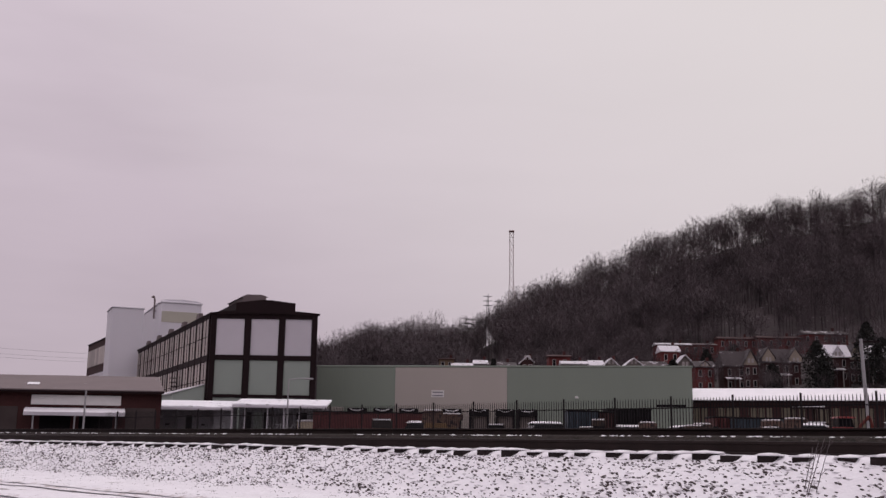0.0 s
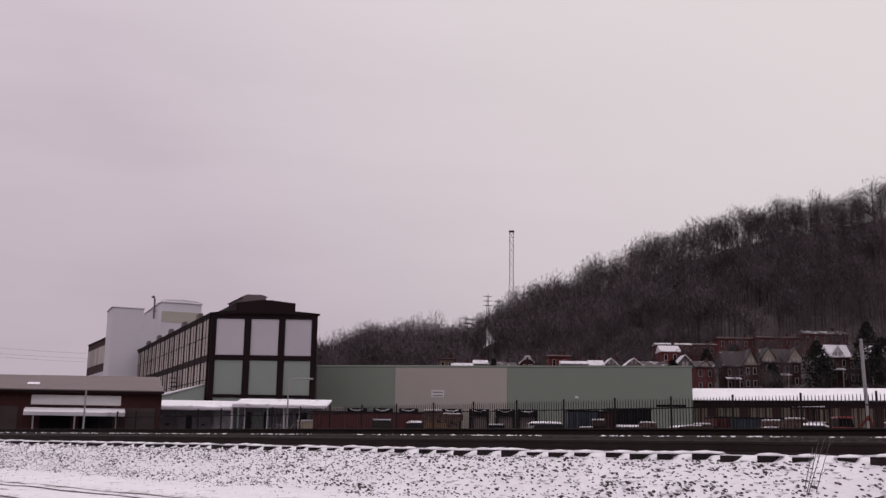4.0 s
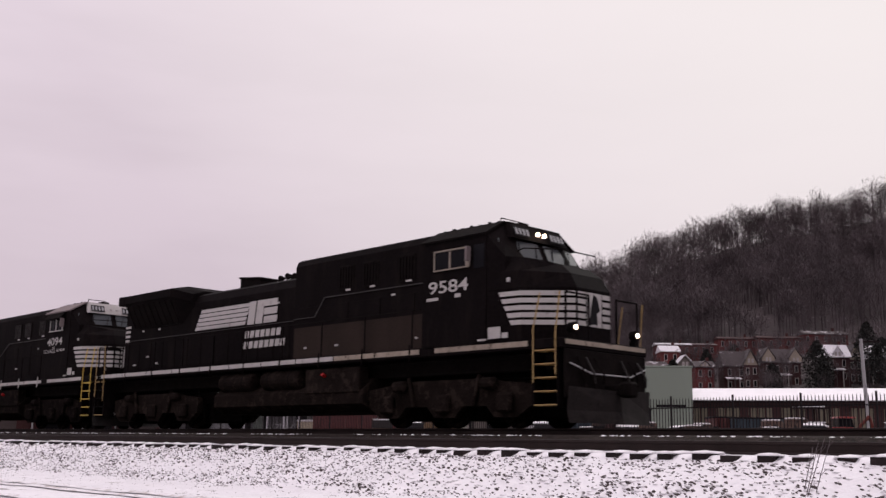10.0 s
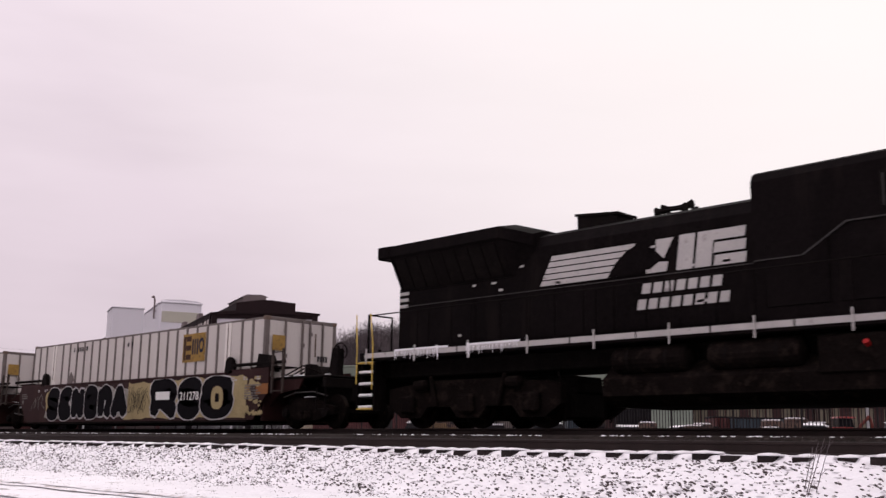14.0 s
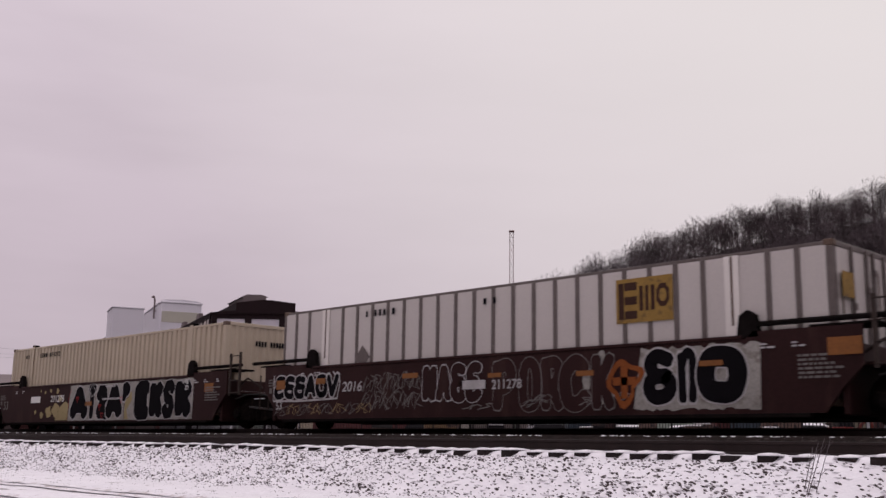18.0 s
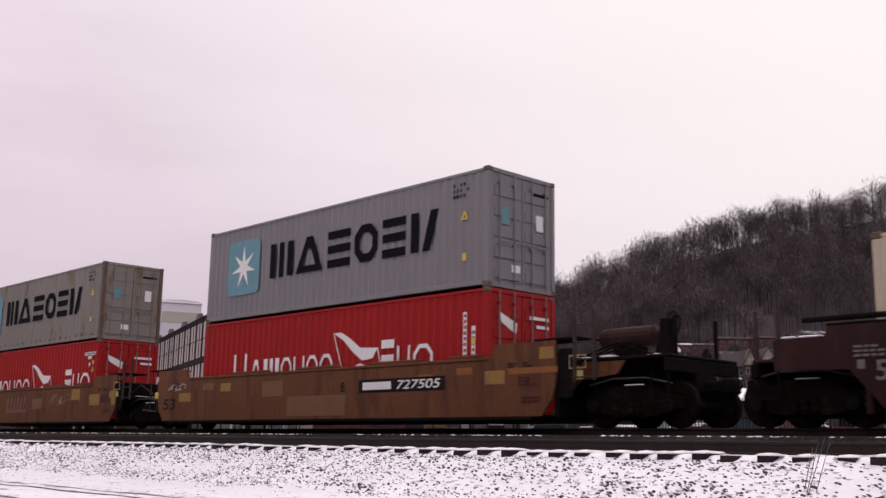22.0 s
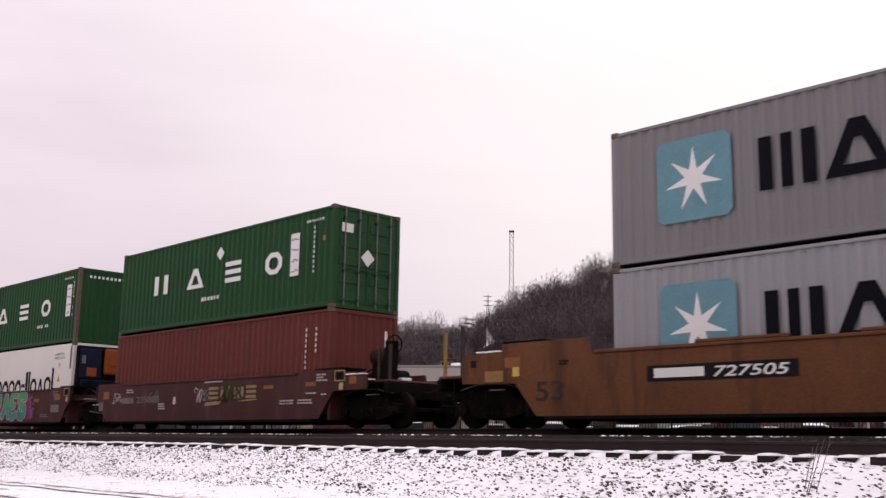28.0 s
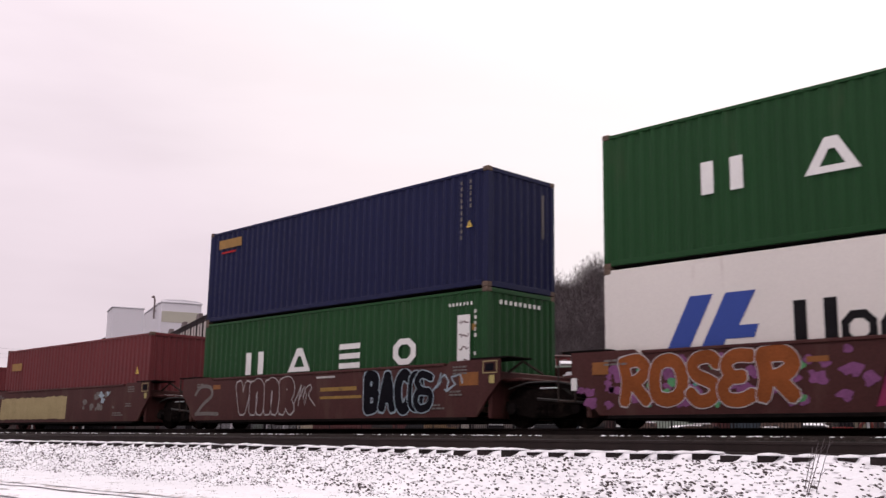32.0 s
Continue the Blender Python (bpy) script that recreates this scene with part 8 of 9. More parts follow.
reefer(-80.42, ZL)
green_box(-80.42, ZU, "deep green steel container with white shapes and a rusty corner", doors=False, post=RUST)
green_box(-95.95, ZL, "deep green container with white shapes sunk in the well", doors=False)
navy = container(-95.95, ZU, "plain navy blue steel container with a small yellow mark", C_BLUE, doors=False)
slab(-5.56, -4.3, 2.3, 2.58, YF, TAN_PATCH, navy, "yellow_mark")
slab(-5.4, -4.6, 2.14, 2.2, YF, C_RED, navy, "red_line")
code_marks(navy, 5.2, 2.55, YF, SPRAY_GREY, 1, 10, 0.06, 0.09)
code_marks(navy, 5.5, 2.55, YF, SPRAY_GREY, 1, 5, 0.06, 0.09)
triangle_mark(navy, 5.5, 1.55, YF, 0.1)
part("end_code", Shape().box(6.10, 6.104, 0.72, 0.8, 1.4, 2.5), SPRAY_GREY, navy)
crimson = container(-111.6, ZL, "dark red steel container with a small yellow mark", C_CRIMSON, doors=False)
slab(-5.5, -4.5, 2.0, 2.3, YF, TAN_PATCH, crimson, "yellow_mark")
triangle_mark(crimson, 5.3, 1.6, YF)
container(-129.6, ZL, "dark red steel container behind the other one", C_CRIMSON, H=2.591, doors=False)


# ---- locomotives ----
def locomotive(X, number, label, lit, snowy, small, rear=-9.8, step=0.5):
    t = thing("diesel_locomotive", label, "locomotive", pose(X, MID, RAIL), "locomotives")
    TRAIN.append((t, X, 0.0))
    DK = 1.88                                 # deck
    hood = lambda x0, x1, w, z1, r: Shape().prism([(-w, DK), (w, DK), (w, z1 - r), (w - r * 0.35, z1 - r * 0.3), (w - r, z1), (-w + r, z1), (-w + r * 0.35, z1 - r * 0.3), (-w, z1 - r)], x0, x1, "x")
    part("deck", Shape().box(-10.5, 10.75, -1.52, 1.52, DK - 0.22, DK, 0.02), BLACK, t)
    for s in (-1, 1):
        for x0, x1 in ((-10.3, 6.35), (6.85, 9.8)):
            n = int((x1 - x0) / 1.6)
            for k in range(n):
                a, b = x0 + (x1 - x0) * k / n, x0 + (x1 - x0) * (k + 1) / n
                part("sill_stripe", Shape().box(a + 0.02, b - 0.02, min(s * 1.522, s * 1.526), max(s * 1.522, s * 1.526), DK - 0.145, DK - 0.025), (GRIMY_STRIPE if x0 + k * 1.6 > 1 else PAINT_WHITE) if not snowy else PAINT_WHITE, t, "grimy white sill stripe" if k == 0 else "")
    part("frame_sill", Shape().box(-10.6, 10.6, -0.9, 0.9, DK - 0.62, DK - 0.225, 0.03), BLACK_DULL, t)
    h1 = part("engine_hood", hood(-9.55, step, 1.02, 4.36, 0.35), BLACK, t)
    wing = ((-1.04, 3.42), (-1.46, 4.20), (-1.53, 4.26), (-1.53, 4.52), (-0.9, 4.66), (0.9, 4.66), (1.53, 4.52), (1.53, 4.26), (1.46, 4.20), (1.04, 3.42))
    rh = part("radiator_hood", Shape().loft([[(x, y, z) for y, z in wing] for x in (rear + 0.35, -5.7)]), BLACK, t, "overhanging radiator hood")
    part("hood_lip", Shape().loft([[(x, y, z) for y, z in ((-1.5, 4.22), (-1.54, 4.26), (-1.54, 4.53), (-0.9, 4.675), (0.9, 4.675), (1.54, 4.53), (1.54, 4.26), (1.5, 4.22))] for x in (rear - 0.05, rear + 0.345)]), BLACK, rh)
    part("radiator_hood_front", Shape().loft([[(x, y * k, z - q) for y, z in wing] for x, k, q in ((-5.69, 1.0, 0), (-5.0, 0.72, 0.20))]), BLACK, t)
    for s in (-1, 1):
        for x0, x1 in ((rear + 0.5, rear + 2.0), (rear + 2.1, -5.85)):
            part("radiator_screen", Shape().add([(x, s * (1.04 + 0.42 * q + 0.012), 3.42 + 0.78 * q) for q in (0.08, 0.92) for x in (x0, x1)], [(0, 1, 3, 2)]), BLACK_DULL, rh, "dark sloping radiator screen")
        for k in range(9):
            x = rear + 0.45 + k * (-5.9 - rear) / 9
            part("screen_rib", Shape().tube((x, s * 1.09, 3.46), (x, s * 1.47, 4.18), 0.016, 4), BLACK, rh)
    part("alternator_hood", hood(step, 6.43, 1.30, 4.72, 0.22), BLACK, t)
    for s in (-1, 1):
        for x0 in (2.9, 3.9, 5.3):
            v = part("vent", Shape().box(x0, x0 + 0.62, min(s * 1.302, s * 1.33), max(s * 1.302, s * 1.33), 3.62, 4.3, 0.01), BLACK_DULL, t)
            for k in range(5):
                part("vent_slat", Shape().box(x0 + 0.06 + k * 0.115, x0 + 0.085 + k * 0.115, min(s * 1.332, s * 1.36), max(s * 1.332, s * 1.36), 3.68, 4.24), STEEL if snowy else BLACK, v)
            part("vent_plate", Shape().box(x0 + 0.3, x0 + 0.5, min(s * 1.332, s * 1.337), max(s * 1.332, s * 1.337), 3.60, 3.65), PAINT_WHITE, v)
        for k in range(12):
            x0 = -9.2 + k * 0.80
            part("hood_door", Shape().box(x0, x0 + 0.74, min(s * 1.022, s * 1.035), max(s * 1.022, s * 1.035), DK + 0.08, 3.05, 0.008), BLACK, t)
        for x0 in (step + 0.25, 2.1, 3.4, 4.7):
            part("cabinet_door", Shape().box(x0, x0 + 1.2, min(s * 1.302, s * 1.318), max(s * 1.302, s * 1.318), DK + 0.25, 3.3, 0.01), BLACK, t)
        part("seam_strip", Shape().box(2.3, 6.3, min(s * 1.302, s * 1.33), max(s * 1.302, s * 1.33), 3.50, 3.525), STEEL, t)
        part("seam_strip", Shape().prism([(step + 0.95, 3.02), (step + 0.98, 3.0), (2.3, 3.50), (2.28, 3.525)], s * 1.304, s * 1.33), STEEL, t)
        part("seam_strip", Shape().box(-9.3, step - 0.02, min(s * 1.022, s * 1.045), max(s * 1.022, s * 1.045), 3.02, 3.04), STEEL, t)
        part("seam_strip", Shape().box(step + 0.02, step + 0.94, min(s * 1.302, s * 1.33), max(s * 1.302, s * 1.33), 3.0, 3.02), STEEL, t)
    ox = 0.0 if snowy else 0.9
    st = part("exhaust_stack", Shape().prism([(ox - 4.35, 4.2), (ox - 3.25, 4.2), (ox - 3.25, 4.63), (ox - 4.35, 4.74)], -0.32, 0.32), BLACK_DULL, t)
    part("stack_lip", Shape().prism([(ox - 4.4, 4.745), (ox - 3.2, 4.635), (ox - 3.2, 4.69), (ox - 4.4, 4.80)], -0.36, 0.36), BLACK_DULL, st)
    hn = part("horn", Shape().box(ox - 2.30, ox - 1.60, -0.3, 0.3, 4.34, 4.44, 0.02), BLACK_DULL, t)
    for y, z in ((-0.2, 4.55), (0.05, 4.66), (0.25, 4.55)):
        for s in (-1, 1):
            part("horn_bell", Shape().turned([(0.03, -0.05 * s), (0.04, 0.2 * s), (0.11, 0.36 * s), (0.09, 0.37 * s)], (ox - 1.95, y, z), "x", 10), BLACK_DULL, hn)
    # cab and nose
    cabring = lambda x, zt, ze: [(x, -1.55, DK), (x, 1.55, DK), (x, 1.55, ze), (x, 1.0, zt), (x, -1.0, zt), (x, -1.55, ze)]
    cab = part("cab", Shape().loft([cabring(6.45, 4.72, 4.40), cabring(8.55, 4.72, 4.40)]), BLACK, t)
    part("cab_roof", Shape().loft([[(x, -1.60, 4.38), (x, -1.62, 4.42), (x, -1.0, 4.78), (x, 1.0, 4.78), (x, 1.62, 4.42), (x, 1.60, 4.38), (x, 1.0, 4.73), (x, -1.0, 4.73)] for x in (6.4, 8.6)]), ROOF_GREY if snowy else BLACK_DULL, cab)
    front = [(8.552, 1.86, 3.80), (9.05, 1.5, 3.72)]
    wf = Shape().loft([[(8.553, -1.53, DK), (8.553, 1.53, DK), (8.553, 1.53, 4.36), (8.553, 1.0, 4.70), (8.553, -1.0, 4.70), (8.553, -1.53, 4.36)],
                       [(9.0, -1.45, DK), (9.0, 1.45, DK), (9.0, 1.40, 3.84), (8.98, 0.95, 3.9), (8.98, -0.95, 3.9), (9.0, -1.40, 3.84)]])
    part("cab_front", wf, BLACK, cab)
    part("number_housing", Shape().loft([[(8.45, -1.05, 4.36), (8.45, 1.05, 4.36), (8.45, 0.95, 4.80), (8.45, -0.95, 4.80)], [(8.86, -1.0, 4.36), (8.86, 1.0, 4.36), (8.70, 0.9, 4.76), (8.70, -0.9, 4.76)]]), PAINT_WHITE if snowy else BLACK, cab)
    for s in (-1, 1):
        nb = part("number_board", Shape().add([(8.875, s * 0.90, 4.42), (8.875, s * 0.36, 4.42), (8.775, s * 0.36, 4.66), (8.775, s * 0.90, 4.66)], [(0, 1, 2, 3)]), PAINT_BLACK, cab)
        part("number_marks", Shape().add([(8.88 - 0.1 * q / 0.24, s * 0.63 + dy + w, 4.44 + q) for dy in (-0.2, -0.07, 0.06, 0.19) for w, q in ((-0.04, 0.02), (0.04, 0.02), (0.04, 0.18), (-0.04, 0.18))],
                                     [(4 * k, 4 * k + 1, 4 * k + 2, 4 * k + 3) for k in range(4)]), C_GREY_PALE, nb)
        part("windshield", Shape().add([(8.93, s * 1.36, 3.90), (9.02, s * 0.10, 3.92), (8.82, s * 0.10, 4.33), (8.70, s * 1.34, 4.31)], [(0, 1, 2, 3)]), WINDSHIELD, cab, "windshield pane with the sky's reflection painted in grey")
        part("headlight", Shape().turned([(0.02, 0), (0.05, 0.01), (0.05, 0.05), (0.02, 0.06)], (8.85, s * 0.12, 4.54), "x", 12), LAMP if lit else PAINT_WHITE, cab)
        fr = part("side_window", Shape().box(6.84, 8.02, min(s * 1.552, s * 1.565), max(s * 1.552, s * 1.565), 3.66, 4.16, 0.005), BLACK, cab, "sliding side window in a pale frame")
        trim = PAINT_WHITE if snowy else WINDOW_TRIM
        for x0 in (6.90, 7.42):
            part("pane", Shape().box(x0, x0 + 0.48, min(s * 1.567, s * 1.572), max(s * 1.567, s * 1.572), 3.72, 4.12), GLASS_DARK, fr)
        for x0, w in ((6.85, 0.04), (7.375, 0.05), (7.92, 0.06 if snowy else 0.13)):
            part("window_post", Shape().box(x0, x0 + w, min(s * 1.568, s * 1.59), max(s * 1.568, s * 1.59), 3.70, 4.13), trim, fr)
        part("window_ledge", Shape().box(6.85, 8.02, min(s * 1.568, s * 1.61), max(s * 1.568, s * 1.61), 3.67, 3.70), trim, fr)
        if snowy:
            part("sun_visor", Shape().prism([(s * 1.56, 4.36), (s * 1.60, 4.37), (s * 1.78, 4.14), (s * 1.75, 4.13)], 6.72, 8.12, "x"), BLACK_DULL, cab)
        else:
            part("window_head", Shape().box(6.85, 8.02, min(s * 1.568, s * 1.60), max(s * 1.568, s * 1.60), 4.13, 4.165), trim, fr)
        if not snowy:
            part("rear_quarter_pane", Shape().box(8.16, 8.50, min(s * 1.552, s * 1.562), max(s * 1.552, s * 1.562), 3.62, 4.18, 0.01), GLASS_DARK, cab)
        part("mirror", Shape().box(8.04, 8.10, min(s * 1.58, s * 1.74), max(s * 1.58, s * 1.70), 3.80, 4.14, 0.01), ROOF_GREY, cab)
    rings = []
    for z, k, xf, lift in ((DK, 1.0, 0.0, 0.0), (3.08, 1.0, 0.0, 0.0), (3.42, 0.96, -0.20, 0.08), (3.66, 0.80, -0.52, 0.24)):
        rings.append([(8.60, -1.53 * k, z + lift), (9.5 + xf * 0.3, -1.42 * k, z + lift * 0.6), (10.34 + xf, -0.70 * k, z), (10.42 + xf, -0.60 * k, z), (10.42 + xf, 0.60 * k, z), (10.34 + xf, 0.70 * k, z), (9.5 + xf * 0.3, 1.42 * k, z + lift * 0.6), (8.60, 1.53 * k, z + lift)])
    nose = part("nose", Shape().loft(rings), BLACK, t, "wide black nose with white stripes")
    def nose_y(x):
        return 1.53 - 0.11 * (x - 8.6) / 0.9 if x <= 9.5 else 1.42 - 0.72 * (x - 9.5) / 0.84 if x <= 10.34 else 0.70 - 0.10 * (x - 10.34) / 0.08
    for k in range(5):
        z0 = 2.24 + k * 0.163
        xa = 9.24 - k * 0.075
        for s in (-1, 1):
            v = []
            for x in (xa, 9.5, 10.34, 10.40):
                y = s * (nose_y(x) + 0.008)
                xx = x + (0.008 if x > 9.6 else 0)
                v += [(xx, y, z0), (xx - (0.06 if x == xa else 0), y, z0 + 0.105)]
            part("nose_stripe", Shape().add(v, [(2 * i, 2 * i + 2, 2 * i + 3, 2 * i + 1) for i in range(3)]), PAINT_WHITE, nose)
            ya, yb = sorted((s * 0.58, s * 0.30))
            part("nose_stripe", Shape().box(10.423, 10.428, ya, yb, z0, z0 + 0.105), PAINT_WHITE, nose)
    for s in (-1, 1):
        part("nose_light", Shape().box(9.1, 9.2, min(s * 1.44, s * 1.475), max(s * 1.44, s * 1.475), 3.22, 3.32, 0.01), PAINT_WHITE, nose)
        part("nose_crease", Shape().tube((8.62, s * 1.536, 3.08), (9.5, s * 1.425, 3.08), 0.012, 4), BLACK_DULL, nose)
    part("nose_emblem", Shape().box(10.43, 10.435, -0.26, 0.26, 2.24, 3.0), PAINT_WHITE, nose, "white panel with a dark shape")
    part("emblem_shape", Shape().add([(10.44, a, b) for a, b in ((-0.2, 2.26), (0.0, 2.3), (0.1, 2.26), (0.08, 2.55), (0.2, 2.62), (0.1, 2.9), (-0.04, 2.98), (-0.12, 2.7))], [(0, 1, 2, 3, 4, 5, 6, 7)]), PAINT_BLACK, nose)
    part("grab_rail", Shape().path([(9.0, -1.0, 4.0), (9.2, -1.0, 4.05), (10.0, -0.6, 3.98), (10.0, 0.6, 3.98)], 0.015, 5), BLACK_DULL, nose)
    for y in (-0.9, -0.3, 0.3, 0.9):
        part("wiper", Shape().tube((9.0, y, 3.95), (8.86, y + 0.12, 4.25), 0.012, 4), BLACK_DULL, cab)
    for x, y in ((6.9, -0.5), (7.6, 0.4), (8.2, -0.2)):
        part("antenna", Shape().box(x, x + 0.35, y - 0.15, y + 0.15, 4.782, 4.86, 0.02), BLACK_DULL, cab)
    for k in range(7):
        part("roof_bolt", Shape().tube((6.6 + k * 0.3, -0.95, 4.76), (6.6 + k * 0.3, -0.95, 4.80 + 0.02 * (k % 2)), 0.05, 6), BLACK_DULL, cab)
    part("roof_rail", Shape().path([(8.3, -0.8, 4.79), (8.32, -0.8, 4.92), (8.32, -0.1, 4.92), (8.3, -0.1, 4.79)], 0.014, 5), BLACK_DULL, cab)
    part("air_conditioner", Shape().box(6.6, 7.5, -0.55, 0.55, 4.782, 4.92, 0.03), ROOF_GREY, cab)
    # lettering: the road number, and plain shapes for the company's marks
    YS = -1.556
    words(number, 0.30, PAINT_WHITE, t, 6.66, YS, 3.14, width=1.33, name="road_number", label="white road number")
    if small:
        words(small, 0.13, PAINT_WHITE, t, 6.44, YS, 2.87, width=0.76)
        for k in range(3):
            part("wave_mark", Shape().ribbon([(7.18 + k * 0.08 + 0.12 * q, 3.10 - 0.24 * math.sin(q * 2.2)) for q in np.linspace(0, 1, 7)], 0.018, YS), PAINT_WHITE, t)
        words("AC44C6M", 0.10, PAINT_WHITE, t, 7.55, YS, 2.89, width=0.68, name="model_mark")
    else:
        slab(6.60, 7.0, 2.98, 3.05, YS, PAINT_WHITE, t, "stencilled_bar")
        slab(7.55, 7.75, 3.0, 3.09, YS, PAINT_WHITE, t, "stencilled_bar")
    slab(8.62, 9.0, 1.96, 2.22, -1.545, PAINT_WHITE, t, "inspection_panel", "pale panel low on the cab side")
    slab(9.02, 9.2, 1.96, 2.08, -1.525, PAINT_WHITE, t, "inspection_panel")
    slab(8.3, 8.58, 1.93, 1.97, -1.556, PAINT_WHITE, t, "inspection_panel")
    YH = -1.04
    for k in range(5):
        z0 = 3.10 + k * 0.135
        x0, x1 = -4.85 + k * 0.075, (-2.75 + k * 0.10 if snowy else -2.0 + k * 0.05)
        flat([(x0, z0), (x1, z0), (x1 + 0.07, z0 + 0.108), (x0 + 0.05, z0 + 0.108)], YH, PAINT_WHITE, t, "speed_stripe")
    if snowy:           # a dark leaping shape before the white ones
        flat([(-3.0, 3.10), (-2.2, 3.10), (-1.62, 3.36), (-1.72, 3.46), (-1.98, 3.50), (-1.86, 3.72), (-2.1, 3.76), (-2.5, 3.62), (-2.8, 3.38)], YH - 0.004, BLACK, t, "emblem")
        flat([(-2.05, 3.09), (-1.55, 3.09), (-1.5, 3.28), (-1.72, 3.30)], YH, PAINT_WHITE, t, "emblem")
        flat([(-1.78, 3.52), (-1.60, 3.36), (-1.36, 3.76), (-1.78, 3.76)], YH, PAINT_WHITE, t, "emblem")
    x0 = -1.32 if snowy else -1.86
    for a, b in ((0.0, 0.36), (0.42, 0.78)):
        flat([(x0 + a, 3.08), (x0 + b, 3.08), (x0 + b + 0.10, 3.78), (x0 + a + 0.10, 3.78)], YH, PAINT_WHITE, t, "emblem")
    for zz in (3.08, 3.33, 3.58):
        flat([(x0 + 0.84, zz), (x0 + 1.52, zz), (x0 + 1.56, zz + 0.20), (x0 + 0.88, zz + 0.20)], YH, PAINT_WHITE, t, "emblem")
    for z0, n, xs in ((2.68, 7, -2.15 if snowy else -1.95), (2.36, 8, -2.27 if snowy else -2.0)):
        for k in range(n):
            x = xs + k * 0.27
            part("company_mark", Shape().prism([(x, z0), (x + 0.20, z0), (x + 0.24, z0 + 0.21), (x + 0.04, z0 + 0.21)], YH, YH - 0.003), PAINT_WHITE, t)
    rr = random.Random(int(number))
    for k in range(16):
        x, z = rr.uniform(-9.0, 6.0), rr.choice((2.15, 2.4, 3.12, 3.3, 3.6))
        y = -1.04 if x < 0.4 else -1.33
        slab(x, x + rr.uniform(0.08, 0.2), z, z + 0.05, y, PAINT_WHITE, t, "warning_sticker")
    for k in range(4):
        slab(-9.53, -9.22 + k * 0.02, 3.0 + k * 0.16, 3.08 + k * 0.16, YH, PAINT_WHITE, t, "rear_stripe")
    if not snowy:
        slab(0.95, 6.40, 1.90, 2.75, -1.322, DUST, t, "dusty_panel", "dust-stained cabinet side")
    # walkway rails
    for s in (-1, 1):
        y = s * 1.46
        rail = Shape()
        for x in (-10.2, -8.4, -6.6, -4.8, -3.0, -1.2, 0.6, 2.4, 4.2, 6.0):
            st_ = part("stanchion", Shape().tube((x, y, DK), (x, y, DK + 0.95), 0.019, 6), BLACK, t)
            part("stanchion_foot", Shape().box(x - 0.018, x + 0.018, min(s * 1.528, s * 1.55), max(s * 1.528, s * 1.55), DK - 0.30, DK + 0.10), PAINT_WHITE if snowy else BLACK, st_)
        part("handrail", Shape().tube((-10.2, y, DK + 0.95), (6.3, y, DK + 0.95), 0.017, 6), BLACK_DULL, t)
        # front steps and yellow grab irons
        for xs, d in ((9.95, 1), (-9.95, -1)):
            well = part("step_well", Shape().box(min(xs - d * 0.06, xs), max(xs - d * 0.06, xs), min(s * 1.5, s * 1.1), max(s * 1.5, s * 1.1), 0.42, DK - 0.24), BLACK, t)
            part("step_well", Shape().box(min(xs + d * 0.62, xs + d * 0.66), max(xs + d * 0.62, xs + d * 0.66), min(s * 1.5, s * 1.1), max(s * 1.5, s * 1.1), 0.42, DK - 0.24), BLACK, t)
            for k in range(5):
                z = 0.45 + k * 0.29
                part("step", Shape().box(min(xs, xs + d * 0.62), max(xs, xs + d * 0.62), min(s * 1.52, s * 1.2), max(s * 1.52, s * 1.2), z, z + 0.035, 0.008), (YELLOW_DULL if not snowy else YELLOW) if d > 0 or k in (0, 4) else BLACK, well)
                if d < 0 and snowy:
                    part("snow_on_step", Shape().box(min(xs + d * 0.05, xs + d * 0.58), max(xs + d * 0.05, xs + d * 0.58), min(s * 1.5, s * 1.22), max(s * 1.5, s * 1.22), z + 0.037, z + 0.11, 0.02), SNOW, well)
            col = YELLOW if snowy else YELLOW_DULL
            part("grab_iron", Shape().path([(xs, s * 1.54, 0.95), (xs, s * 1.54, DK + 0.2), (xs + d * 0.16, s * 1.5, DK + 1.0)], 0.016, 6), col, t)
            part("grab_iron", Shape().path([(xs + d * 0.62, s * 1.54, 1.1), (xs + d * 0.62, s * 1.54, DK + 0.1), (xs + d * 0.72, s * 1.5, DK + 1.0)], 0.016, 6), col, t)
    # ends: pilots, couplers, plow, ditch lights
    for d in (1, -1):
        x = 10.76 if d > 0 else -10.52
        part("pilot", Shape().box(min(x - d * 0.06, x), max(x - d * 0.06, x), -1.45, 1.45, 0.62, DK - 0.23, 0.015), BLACK_DULL, t)
        coupler(t, x, d)
        part("end_rail", Shape().path([(x - d * 0.1, -1.3, DK), (x - d * 0.1, -1.3, DK + 1.0), (x - d * 0.1, -0.5, DK + 1.0), (x - d * 0.1, -0.5, DK)], 0.025, 6), BLACK, t)
        part("end_rail", Shape().path([(x - d * 0.1, 1.3, DK), (x - d * 0.1, 1.3, DK + 1.0), (x - d * 0.1, 0.5, DK + 1.0), (x - d * 0.1, 0.5, DK)], 0.025, 6), BLACK, t)
        for y in (-0.9, -0.6, 0.6, 0.9):
            part("air_hose", Shape().path([(x, y, 1.2), (x + d * 0.12, y, 0.9), (x + d * 0.16, y * 0.85, 0.55)], 0.025, 6), BLACK_DULL, t)
        part("uncoupling_lever", Shape().path([(x + d * 0.05, -1.35, 1.35), (x + d * 0.12, -0.7, 1.15), (x + d * 0.12, 0.7, 1.15), (x + d * 0.05, 1.35, 1.35)], 0.018, 5), GALV if d > 0 else BLACK_DULL, t)
